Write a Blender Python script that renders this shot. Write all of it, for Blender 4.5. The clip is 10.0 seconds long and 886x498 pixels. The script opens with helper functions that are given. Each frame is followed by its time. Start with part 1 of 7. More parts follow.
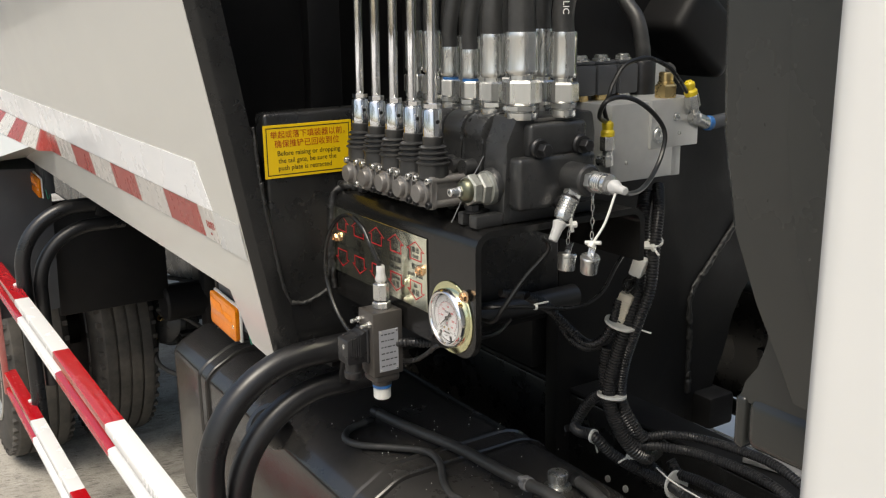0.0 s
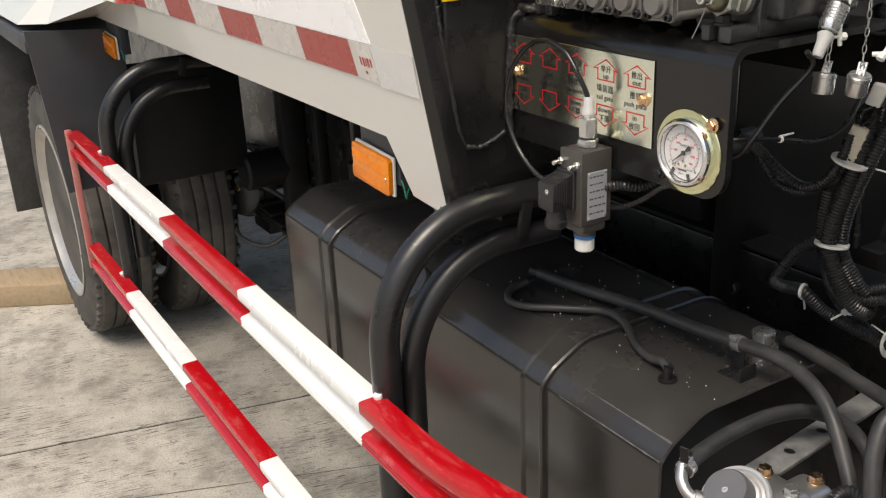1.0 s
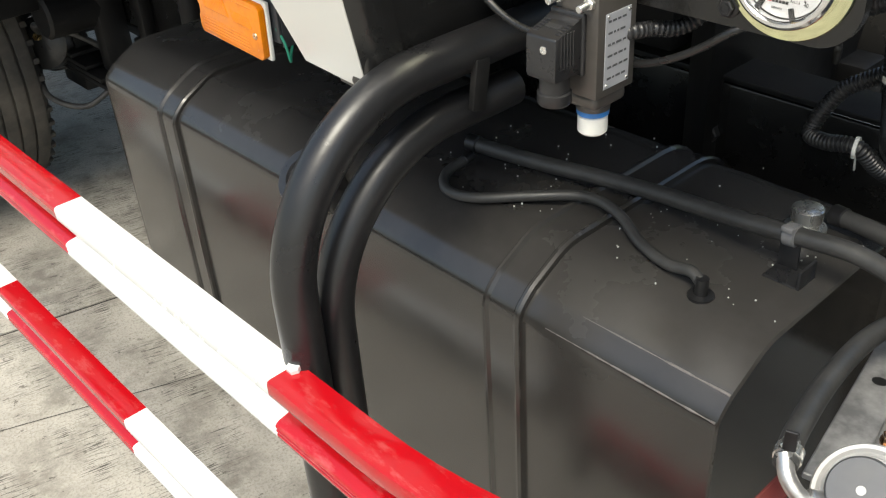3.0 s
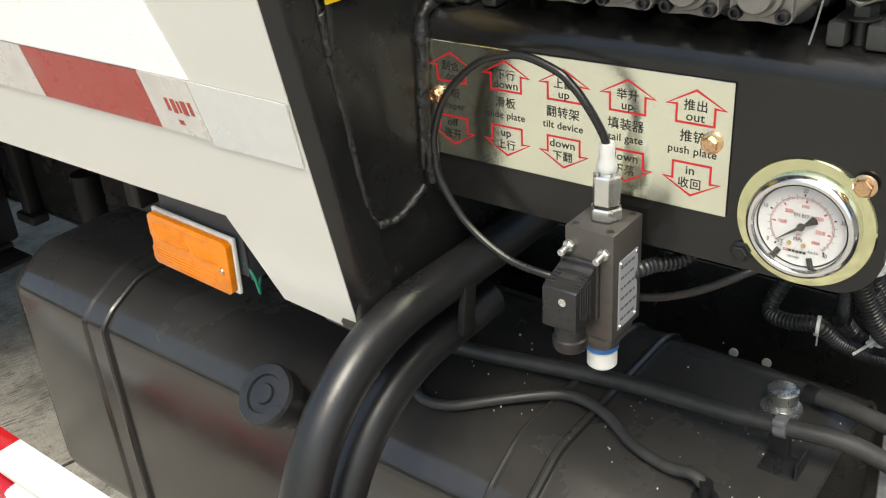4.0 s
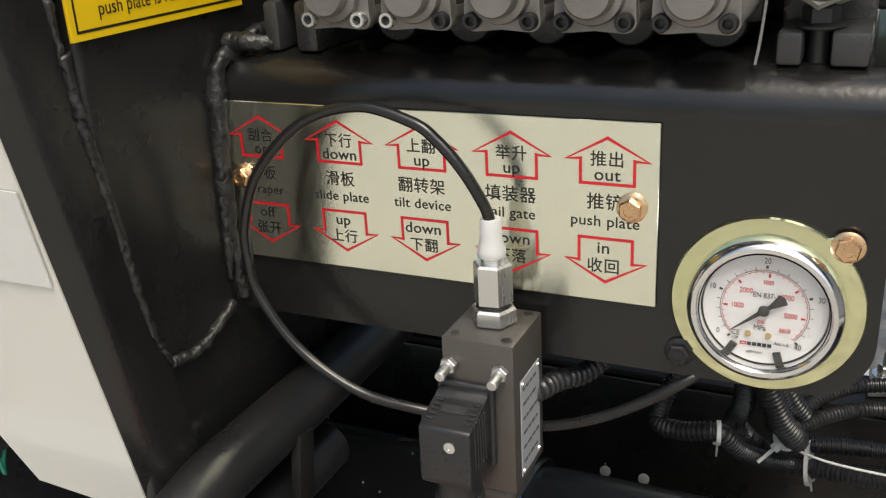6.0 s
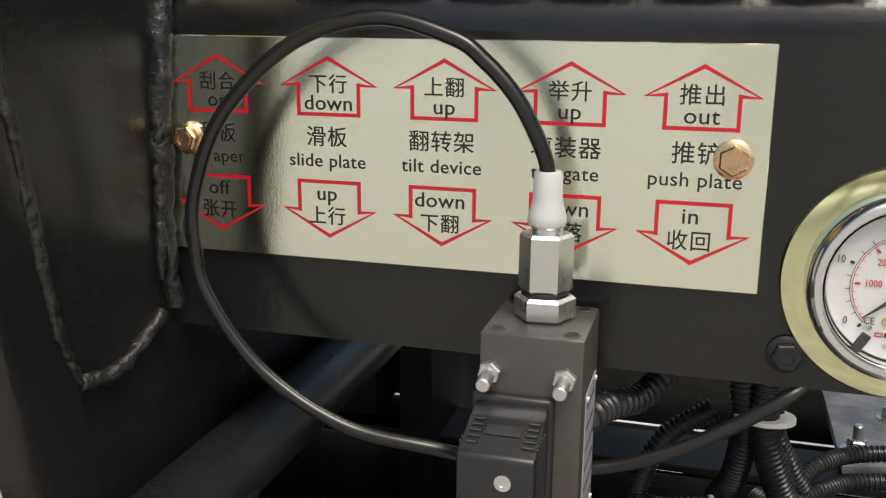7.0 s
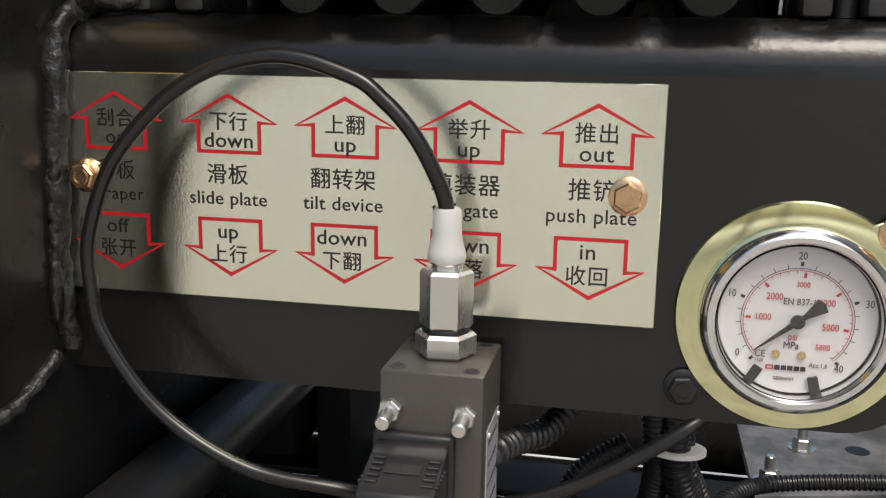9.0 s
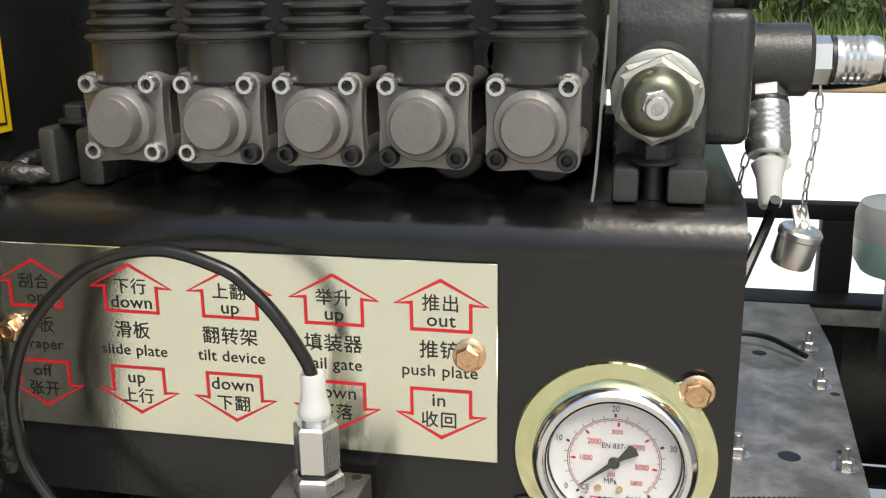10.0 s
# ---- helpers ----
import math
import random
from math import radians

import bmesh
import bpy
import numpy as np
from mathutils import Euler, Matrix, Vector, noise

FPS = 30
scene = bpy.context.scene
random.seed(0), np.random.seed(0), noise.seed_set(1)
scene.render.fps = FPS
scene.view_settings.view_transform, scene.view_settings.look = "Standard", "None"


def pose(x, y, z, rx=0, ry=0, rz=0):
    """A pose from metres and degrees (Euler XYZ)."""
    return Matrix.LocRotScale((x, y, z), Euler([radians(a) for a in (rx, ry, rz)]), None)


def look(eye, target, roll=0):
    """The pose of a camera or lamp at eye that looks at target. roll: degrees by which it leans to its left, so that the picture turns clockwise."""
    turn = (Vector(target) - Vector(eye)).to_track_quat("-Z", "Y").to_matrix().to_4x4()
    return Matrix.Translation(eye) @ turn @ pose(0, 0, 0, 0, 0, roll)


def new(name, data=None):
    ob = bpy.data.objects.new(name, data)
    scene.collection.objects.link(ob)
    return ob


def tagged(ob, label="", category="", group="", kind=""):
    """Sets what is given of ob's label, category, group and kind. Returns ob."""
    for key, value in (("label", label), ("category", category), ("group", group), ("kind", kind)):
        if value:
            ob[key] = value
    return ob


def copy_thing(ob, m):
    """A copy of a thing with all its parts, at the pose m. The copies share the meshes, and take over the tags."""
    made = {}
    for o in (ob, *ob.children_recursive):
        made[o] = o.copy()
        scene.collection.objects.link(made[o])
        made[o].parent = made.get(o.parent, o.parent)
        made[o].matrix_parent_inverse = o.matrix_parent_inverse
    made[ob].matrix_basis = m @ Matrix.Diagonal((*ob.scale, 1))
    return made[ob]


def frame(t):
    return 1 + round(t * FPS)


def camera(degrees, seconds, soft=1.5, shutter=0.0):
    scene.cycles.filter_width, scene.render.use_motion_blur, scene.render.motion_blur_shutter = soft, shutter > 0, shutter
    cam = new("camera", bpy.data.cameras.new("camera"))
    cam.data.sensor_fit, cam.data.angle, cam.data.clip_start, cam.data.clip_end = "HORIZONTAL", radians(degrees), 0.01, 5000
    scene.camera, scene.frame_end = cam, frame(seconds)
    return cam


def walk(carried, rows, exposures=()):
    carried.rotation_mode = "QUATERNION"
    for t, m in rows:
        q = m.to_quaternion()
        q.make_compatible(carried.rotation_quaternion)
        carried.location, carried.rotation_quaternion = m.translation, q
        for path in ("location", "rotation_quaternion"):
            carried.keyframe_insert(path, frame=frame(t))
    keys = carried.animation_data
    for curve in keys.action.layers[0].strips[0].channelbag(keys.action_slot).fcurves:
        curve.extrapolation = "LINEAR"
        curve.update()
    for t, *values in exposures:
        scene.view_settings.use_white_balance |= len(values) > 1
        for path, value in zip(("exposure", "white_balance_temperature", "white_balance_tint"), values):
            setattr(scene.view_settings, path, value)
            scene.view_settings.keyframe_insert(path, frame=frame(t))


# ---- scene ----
cam = camera(50.1, 10.0, 1.2)
PATH = [
    (0, (1.194, -0.585, 1.524), (-0.436, 0.465, 1.033), -0.8),
    (0.5, (1.088, -0.611, 1.477), (-0.544, 0.373, 0.87), -1.5),
    (1, (0.965, -0.692, 1.442), (-0.63, 0.265, 0.707), -2.5),
    (1.5, (0.904, -0.73, 1.4), (-0.605, 0.237, 0.513), -2.7),
    (2, (0.853, -0.693, 1.352), (-0.558, 0.283, 0.325), -2.8),
    (2.2, (0.814, -0.658, 1.34), (-0.565, 0.315, 0.268), -3.0),
    (3.3, (0.521, -0.527, 1.384), (-0.686, 0.653, 0.311), -4.7),
    (3.5, (0.496, -0.542, 1.407), (-0.669, 0.743, 0.411), -4.4),
    (4, (0.461, -0.556, 1.453), (-0.661, 0.809, 0.516), -4.3),
    (4.5, (0.468, -0.537, 1.483), (-0.649, 0.875, 0.611), -3.7),
    (5, (0.459, -0.51, 1.486), (-0.631, 0.944, 0.653), -3.5),
    (5.5, (0.402, -0.471, 1.418), (-0.577, 1.087, 0.637), -3.5),
    (6, (0.34, -0.428, 1.366), (-0.464, 1.251, 0.636), -3.2),
    (6.2, (0.312, -0.407, 1.347), (-0.454, 1.303, 0.647), -3.3),
    (7.3, (0.222, -0.359, 1.249), (-0.245, 1.541, 0.834), 1.3),
    (7.5, (0.223, -0.355, 1.247), (-0.224, 1.553, 0.849), 1.2),
    (8, (0.226, -0.353, 1.25), (-0.2, 1.56, 0.852), 1.3),
    (8.5, (0.235, -0.351, 1.255), (-0.175, 1.564, 0.849), 1.1),
    (9, (0.241, -0.363, 1.265), (-0.154, 1.556, 0.862), 1.0),
    (9.5, (0.257, -0.37, 1.289), (-0.144, 1.541, 0.853), 0.6),
    (10, (0.31, -0.383, 1.367), (-0.103, 1.502, 0.845), -0.8),
]
walk(cam, [(t, look(eye, target, roll)) for t, eye, target, roll in PATH],
     [(0, 0.75, 6870, 6), (1.0, 0.74, 7000, 8), (2.0, 0.6, 6900, 8), (3.5, 1.4, 6700, 0), (4.5, 0.84, 6880, 4), (6.0, 0.84, 6820, 5), (7.5, 0.64, 6800, 7), (9.0, 0.6, 6750, 8), (9.5, 0.65, 6800, 7), (10.0, 1.07, 6750, 4)])

# ---- light ----
world = bpy.data.worlds.new("overcast_sky")
scene.world = world
world.use_nodes = True
wn, wl = world.node_tree.nodes, world.node_tree.links
sky = wn.new("ShaderNodeTexSky")
sky.sky_type, sky.sun_disc = "NISHITA", False
sky.sun_elevation, sky.sun_rotation = radians(62), radians(147)
sky.air_density, sky.dust_density, sky.ozone_density = 1.0, 4.0, 1.0
wl.new(sky.outputs[0], wn["Background"].inputs[0])
wn["Background"].inputs[1].default_value = 0.12
sun = new("sun", bpy.data.lights.new("sun", "SUN"))
sun.data.energy, sun.data.angle, sun.data.color = 1.2, radians(25.0), (1.0, 0.96, 0.90)
sun.matrix_world = look((1.3, -2.0, 4.6), (0, 0, 0))

# ---- building tools ----
HOME = {}


def thing(name, at, label, category, group="", kind=""):
    """A top-level thing: an Empty at its base; its parts are given in world metres."""
    ob = new(name)
    ob.empty_display_size = 0.05
    ob.location = at
    HOME[ob.name] = Matrix.Translation(at)
    return tagged(ob, label, category, group, kind)


def finish(bm, material, sharp=0.6):
    bmesh.ops.recalc_face_normals(bm, faces=bm.faces)
    for f in bm.faces:
        f.smooth = True
    for e in bm.edges:
        if len(e.link_faces) == 2 and e.calc_face_angle(0) > sharp:
            e.smooth = False
    me = bpy.data.meshes.new("shape")
    bm.to_mesh(me)
    bm.free()
    for m in material if isinstance(material, (list, tuple)) else [material]:
        me.materials.append(m)
    return me


def part(name, bm, material, parent, label="", sharp=0.6):
    """One mesh under a thing or under a part; the bmesh is in world metres."""
    base = HOME.get(parent.name, Matrix())
    bm.transform(base.inverted())
    ob = new(name, finish(bm, material, sharp))
    ob.parent = parent
    HOME[ob.name] = base
    return tagged(ob, label)


def solo(name, bm, material, label, category, group="", kind="", sharp=0.6):
    """A thing of one mesh, in world metres."""
    return tagged(new(name, finish(bm, material, sharp)), label, category, group, kind)


def B():
    return bmesh.new()


def absorb(bm, other, m=None):
    if m is not None:
        other.transform(m)
    me = bpy.data.meshes.new("tmp")
    other.to_mesh(me)
    other.free()
    bm.from_mesh(me)
    bpy.data.meshes.remove(me)
    return bm


def box(bm, a, b, bev=0.0, seg=2, m=None):
    t = B()
    c = [(a[i] + b[i]) / 2 for i in range(3)]
    s = [abs(b[i] - a[i]) for i in range(3)]
    bmesh.ops.create_cube(t, size=1.0, matrix=Matrix.Translation(c) @ Matrix.Diagonal((*s, 1)))
    if bev:
        bmesh.ops.bevel(t, geom=list(t.edges), offset=min(bev, min(s) * 0.45), segments=seg, affect="EDGES", profile=0.5)
    return absorb(bm, t, m)


def axis(p, d):
    return Matrix.Translation(p) @ Vector(d).to_track_quat("Z", "Y").to_matrix().to_4x4()


def lathe(bm, prof, m=None, seg=24, turn=0.0):
    """Revolves (radius, height) pairs about z."""
    m = m or Matrix()
    rings = []
    for r, z in prof:
        if r < 1e-6:
            rings.append([bm.verts.new(m @ Vector((0, 0, z)))])
        else:
            rings.append([bm.verts.new(m @ Vector((r * math.cos(turn + 2 * math.pi * k / seg), r * math.sin(turn + 2 * math.pi * k / seg), z))) for k in range(seg)])
    for a, b in zip(rings, rings[1:]):
        for k in range(seg):
            j = (k + 1) % seg
            if len(a) == 1 and len(b) == 1:
                continue
            if len(a) == 1:
                bm.faces.new((a[0], b[j], b[k]))
            elif len(b) == 1:
                bm.faces.new((a[k], a[j], b[0]))
            else:
                bm.faces.new((a[k], a[j], b[j], b[k]))
    for ring, flip in ((rings[0], True), (rings[-1], False)):
        if len(ring) > 1:
            bm.faces.new(ring[::-1] if flip else ring)
    return bm


def rod(bm, p, q, r, seg=16, ch=0.0, r2=None):
    p, q = Vector(p), Vector(q)
    h = (q - p).length
    r2 = r if r2 is None else r2
    prof = [(r - ch, 0), (r, ch), (r2, h - ch), (r2 - ch, h)] if ch else [(r, 0), (r2, h)]
    return lathe(bm, prof, axis(p, q - p), seg)


def hexa(bm, p, d, af, h, turn=0.0):
    """A hexagonal nut or head, chamfered, af wide across the flats, from p along d."""
    r = af / math.sqrt(3)
    c = min(h * 0.14, r * 0.12)
    return lathe(bm, [(r * 0.88, 0), (r, c), (r, h - c), (r * 0.88, h)], axis(p, d), 6, turn)


def smooth(pts, n=8):
    """A smooth line through the points."""
    p = [Vector(q) for q in pts]
    p = [2 * p[0] - p[1]] + p + [2 * p[-1] - p[-2]]
    out = []
    for i in range(1, len(p) - 2):
        a, b, c, d = p[i - 1:i + 3]
        for k in range(n):
            t = k / n
            out.append(0.5 * (2 * b + (c - a) * t + (2 * a - 5 * b + 4 * c - d) * t * t + (3 * b - a - 3 * c + d) * t ** 3))
    out.append(p[-2])
    return out


def resample(pts, step):
    out, left = [pts[0]], step
    for a, b in zip(pts, pts[1:]):
        d = (b - a).length
        while left <= d:
            out.append(a.lerp(b, left / d))
            left += step
        left -= d
    return out


def sweep(bm, pts, r, seg=10, caps=True):
    """A tube along the points; r is one radius or one for each point."""
    pts = [Vector(p) for p in pts]
    rad = r if isinstance(r, list) else [r] * len(pts)
    up, rings = None, []
    for i, p in enumerate(pts):
        d = (pts[min(i + 1, len(pts) - 1)] - pts[max(i - 1, 0)]).normalized()
        if up is None:
            up = d.orthogonal().normalized()
        up = (up - d * up.dot(d)).normalized()
        side = d.cross(up)
        rings.append([bm.verts.new(p + rad[i] * (up * math.cos(2 * math.pi * k / seg) + side * math.sin(2 * math.pi * k / seg))) for k in range(seg)])
    for a, b in zip(rings, rings[1:]):
        for k in range(seg):
            j = (k + 1) % seg
            bm.faces.new((a[k], a[j], b[j], b[k]))
    if caps:
        bm.faces.new(rings[0][::-1])
        bm.faces.new(rings[-1])
    return bm


def conduit(bm, pts, r, pitch=0.0042, seg=12, n=8):
    """A corrugated sleeve along a smooth line."""
    line = resample(smooth(pts, n), pitch / 4)
    return sweep(bm, line, [r * (0.86, 1.0, 1.0, 0.86)[i % 4] for i in range(len(line))], seg)


def prism(bm, poly, m, depth, bev=0.0):
    """A flat outline (x, y) drawn in the frame m, thickened by depth along its z."""
    t = B()
    lo = [t.verts.new((x, y, 0)) for x, y in poly]
    hi = [t.verts.new((x, y, depth)) for x, y in poly]
    t.faces.new(lo[::-1])
    t.faces.new(hi)
    for i in range(len(poly)):
        j = (i + 1) % len(poly)
        t.faces.new((lo[i], lo[j], hi[j], hi[i]))
    if bev:
        bmesh.ops.bevel(t, geom=list(t.edges), offset=bev, segments=2, affect="EDGES", profile=0.5)
    return absorb(bm, t, m)


def strip(bm, outline, x0, x1):
    """A section (y, z) drawn out along x."""
    m = Matrix(((0, 0, 1, x0), (1, 0, 0, 0), (0, 1, 0, 0), (0, 0, 0, 1)))
    return prism(bm, outline, m, x1 - x0)


def arc(cx, cy, r, a0, a1, n):
    return [(cx + r * math.cos(radians(a0 + (a1 - a0) * k / n)), cy + r * math.sin(radians(a0 + (a1 - a0) * k / n))) for k in range(n + 1)]


FACE_OUT = Matrix(((1, 0, 0, 0), (0, 0, -1, 0), (0, 1, 0, 0), (0, 0, 0, 1)))   # drawn on a face that looks along -y
FACE_FRONT = Matrix(((0, 0, 1, 0), (1, 0, 0, 0), (0, 1, 0, 0), (0, 0, 0, 1)))  # drawn on a face that looks along +x


def lettering(words, size, m, wide=1.0, bold=0.0, gap=1.0):
    """A bmesh of the words, centred on the origin of m."""
    cu = bpy.data.curves.new("words", "FONT")
    cu.body, cu.size, cu.align_x, cu.align_y = words, size, "CENTER", "CENTER"
    cu.offset, cu.extrude, cu.resolution_u, cu.space_character = bold, 0.00005, 3, gap
    ob = bpy.data.objects.new("words", cu)
    scene.collection.objects.link(ob)
    bpy.context.view_layer.update()
    me = bpy.data.meshes.new_from_object(ob.evaluated_get(bpy.context.evaluated_depsgraph_get()))
    bm = B()
    bm.from_mesh(me)
    bpy.data.objects.remove(ob)
    bpy.data.curves.remove(cu)
    bpy.data.meshes.remove(me)
    bm.transform(m @ Matrix.Diagonal((wide, 1, 1, 1)))
    return bm

# ---- materials ----
def mat(name, base, rough=0.5, metal=0.0, vary=0.15, scale=20.0, other=None, amount=0.0, blot=6.0, bump=0.0, bump_scale=120.0,
        rough_vary=0.12, coat=0.0, stretch=(1, 1, 1), transmission=0.0, alpha=1.0, edge=0.5, fade=0.22, spec=0.5, settled=0.0):
    """A surface with grain at one scale, stains of another colour at a larger one, and fine relief."""
    m = bpy.data.materials.new(name)
    m.use_nodes = True
    n, l = m.node_tree.nodes, m.node_tree.links
    p = n["Principled BSDF"]
    co = n.new("ShaderNodeTexCoord")
    mp = n.new("ShaderNodeMapping")
    mp.inputs["Scale"].default_value = stretch
    l.new(co.outputs["Object"], mp.inputs[0])
    grain = n.new("ShaderNodeTexNoise")
    grain.inputs["Scale"].default_value, grain.inputs["Detail"].default_value = scale, 5.0
    l.new(mp.outputs[0], grain.inputs["Vector"])
    stain = n.new("ShaderNodeTexNoise")
    stain.inputs["Scale"].default_value, stain.inputs["Detail"].default_value, stain.inputs["Roughness"].default_value = blot, 6.0, 0.65
    l.new(mp.outputs[0], stain.inputs["Vector"])
    dark = [c * (1 - vary) for c in base]
    light = [min(1, c * (1 + vary)) for c in base]
    mix = n.new("ShaderNodeMix")
    mix.data_type = "RGBA"
    mix.inputs["A"].default_value, mix.inputs["B"].default_value = (*dark, 1), (*light, 1)
    l.new(grain.outputs["Fac"], mix.inputs["Factor"])
    colour = mix.outputs["Result"]
    if other:
        ramp = n.new("ShaderNodeMapRange")
        ramp.inputs["From Min"].default_value, ramp.inputs["From Max"].default_value = edge, edge + fade
        ramp.inputs["To Max"].default_value = amount
        l.new(stain.outputs["Fac"], ramp.inputs["Value"])
        over = n.new("ShaderNodeMix")
        over.data_type = "RGBA"
        over.inputs["B"].default_value = (*other, 1)
        l.new(ramp.outputs[0], over.inputs["Factor"])
        l.new(colour, over.inputs["A"])
        colour = over.outputs["Result"]
    rr = n.new("ShaderNodeMapRange")
    rr.inputs["From Min"].default_value, rr.inputs["From Max"].default_value = 0.3, 0.7
    rr.inputs["To Min"].default_value, rr.inputs["To Max"].default_value = max(0.02, rough - rough_vary), min(1, rough + rough_vary)
    l.new(stain.outputs["Fac"], rr.inputs["Value"])
    shine = rr.outputs[0]
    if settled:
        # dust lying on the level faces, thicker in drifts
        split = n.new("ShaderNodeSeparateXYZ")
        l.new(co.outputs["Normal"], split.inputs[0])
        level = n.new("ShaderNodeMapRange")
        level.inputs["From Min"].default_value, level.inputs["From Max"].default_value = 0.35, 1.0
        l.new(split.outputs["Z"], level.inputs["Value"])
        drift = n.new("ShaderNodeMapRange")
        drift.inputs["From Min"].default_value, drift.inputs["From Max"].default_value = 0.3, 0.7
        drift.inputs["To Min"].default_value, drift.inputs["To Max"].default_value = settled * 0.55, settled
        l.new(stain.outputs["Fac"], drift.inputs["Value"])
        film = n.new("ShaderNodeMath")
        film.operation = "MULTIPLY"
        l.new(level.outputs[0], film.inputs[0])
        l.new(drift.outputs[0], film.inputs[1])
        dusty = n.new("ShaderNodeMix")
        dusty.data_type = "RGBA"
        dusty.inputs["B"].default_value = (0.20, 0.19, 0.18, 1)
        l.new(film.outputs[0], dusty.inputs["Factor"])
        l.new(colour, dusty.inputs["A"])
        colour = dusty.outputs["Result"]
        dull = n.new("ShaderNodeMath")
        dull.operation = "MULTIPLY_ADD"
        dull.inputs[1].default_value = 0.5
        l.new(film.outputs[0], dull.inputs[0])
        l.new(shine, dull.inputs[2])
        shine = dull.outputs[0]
    l.new(colour, p.inputs["Base Color"])
    l.new(shine, p.inputs["Roughness"])
    p.inputs["Metallic"].default_value = metal
    p.inputs["Coat Weight"].default_value = coat
    p.inputs["Transmission Weight"].default_value = transmission
    p.inputs["Alpha"].default_value = alpha
    p.inputs["Specular IOR Level"].default_value = spec
    if bump:
        fine = n.new("ShaderNodeTexNoise")
        fine.inputs["Scale"].default_value, fine.inputs["Detail"].default_value = bump_scale, 3.0
        l.new(mp.outputs[0], fine.inputs["Vector"])
        b = n.new("ShaderNodeBump")
        b.inputs["Strength"].default_value, b.inputs["Distance"].default_value = bump, 0.002
        l.new(fine.outputs["Fac"], b.inputs["Height"])
        l.new(b.outputs[0], p.inputs["Normal"])
    return m


DUST = (0.11, 0.10, 0.085)
worn_steel = mat("worn_steel", (0.30, 0.28, 0.27), 0.35, metal=0.6, vary=0.3, scale=120, other=(0.08, 0.07, 0.065), amount=0.7, blot=60)
black_paint = mat("black_paint", (0.011, 0.011, 0.011), 0.27, vary=0.3, scale=60, other=DUST, amount=0.05, blot=9, bump=0.10, bump_scale=260)
black_matt = mat("black_matt", (0.0065, 0.0065, 0.007), 0.55, vary=0.3, scale=40, other=DUST, amount=0.06, blot=7, bump=0.1, spec=0.3)
bracket_paint = mat("bracket_paint", (0.0102, 0.0100, 0.0097), 0.22, vary=0.3, scale=80, rough_vary=0.05, other=(0.16, 0.155, 0.145), amount=0.30, blot=420, edge=0.70, bump=0.07, bump_scale=300)
weld_metal = mat("weld_bead", (0.016, 0.016, 0.016), 0.36, vary=0.4, scale=200, other=(0.07, 0.07, 0.07), amount=0.3, blot=90, edge=0.55, bump=0.5, bump_scale=400)
body_white = mat("body_white", (0.64, 0.625, 0.575), 0.20, vary=0.015, scale=6, other=(0.58, 0.555, 0.50), amount=0.06, blot=3, coat=0.3, rough_vary=0.03)
stripe_white = mat("stripe_white", (0.93, 0.93, 0.93), 0.25, vary=0.02, scale=6, coat=0.2)
tape_red = mat("tape_red", (0.36, 0.05, 0.04), 0.3, vary=0.12, scale=200, other=(0.45, 0.3, 0.27), amount=0.25, blot=20)
tape_grey = mat("tape_grey", (0.60, 0.57, 0.53), 0.3, vary=0.12, scale=200, other=(0.42, 0.38, 0.34), amount=0.4, blot=25)
tape_clear = mat("tape_clear", (0.63, 0.625, 0.60), 0.24, vary=0.05, scale=90, other=(0.52, 0.53, 0.57), amount=0.4, blot=14)
rail_red = mat("rail_red", (0.42, 0.0035, 0.009), 0.15, vary=0.10, scale=60, other=(0.55, 0.16, 0.15), amount=0.4, blot=85, edge=0.56, fade=0.2, stretch=(0.35, 1, 1), rough_vary=0.07, bump=0.05, bump_scale=60, coat=0.35)
rail_white = mat("rail_white", (0.80, 0.80, 0.79), 0.22, vary=0.02, scale=30, other=(0.64, 0.63, 0.60), amount=0.14, blot=9, fade=0.4, coat=0.2)
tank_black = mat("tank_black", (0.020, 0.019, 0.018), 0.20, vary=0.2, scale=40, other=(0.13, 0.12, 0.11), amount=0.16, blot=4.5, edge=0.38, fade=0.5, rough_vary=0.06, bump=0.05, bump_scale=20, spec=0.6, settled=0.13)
pipe_black = mat("pipe_black", (0.0125, 0.0125, 0.0135), 0.33, spec=0.55, vary=0.2, scale=50, other=DUST, amount=0.04, blot=12, bump=0.06, bump_scale=300)
rubber = mat("rubber", (0.034, 0.034, 0.034), 0.45, vary=0.25, scale=80, other=(0.13, 0.125, 0.115), amount=0.35, blot=20, edge=0.42, fade=0.4, bump=0.1, bump_scale=300)
boot_rubber = mat("boot_rubber", (0.027, 0.027, 0.027), 0.38, vary=0.2, scale=80, other=DUST, amount=0.25, blot=30)
plastic_black = mat("plastic_black", (0.018, 0.018, 0.0195), 0.33, vary=0.2, scale=120, other=DUST, amount=0.10, blot=30)
clip_grey = mat("clip_grey", (0.16, 0.16, 0.165), 0.4, vary=0.1, scale=60)
coil_grey = mat("coil_grey", (0.075, 0.078, 0.085), 0.45, vary=0.12, scale=60, other=DUST, amount=0.2, blot=30)
cable_black = mat("cable_black", (0.012, 0.012, 0.012), 0.3, vary=0.2, scale=90)
zinc = mat("zinc_plate", (0.68, 0.68, 0.66), 0.26, metal=0.9, vary=0.10, scale=120, other=(0.45, 0.44, 0.40), amount=0.25, blot=40, stretch=(1, 1, 0.15))
nut_face = mat("nut_face", (0.16, 0.165, 0.115), 0.34, metal=0.85, vary=0.15, scale=120, other=(0.10, 0.105, 0.07), amount=0.5, blot=70)
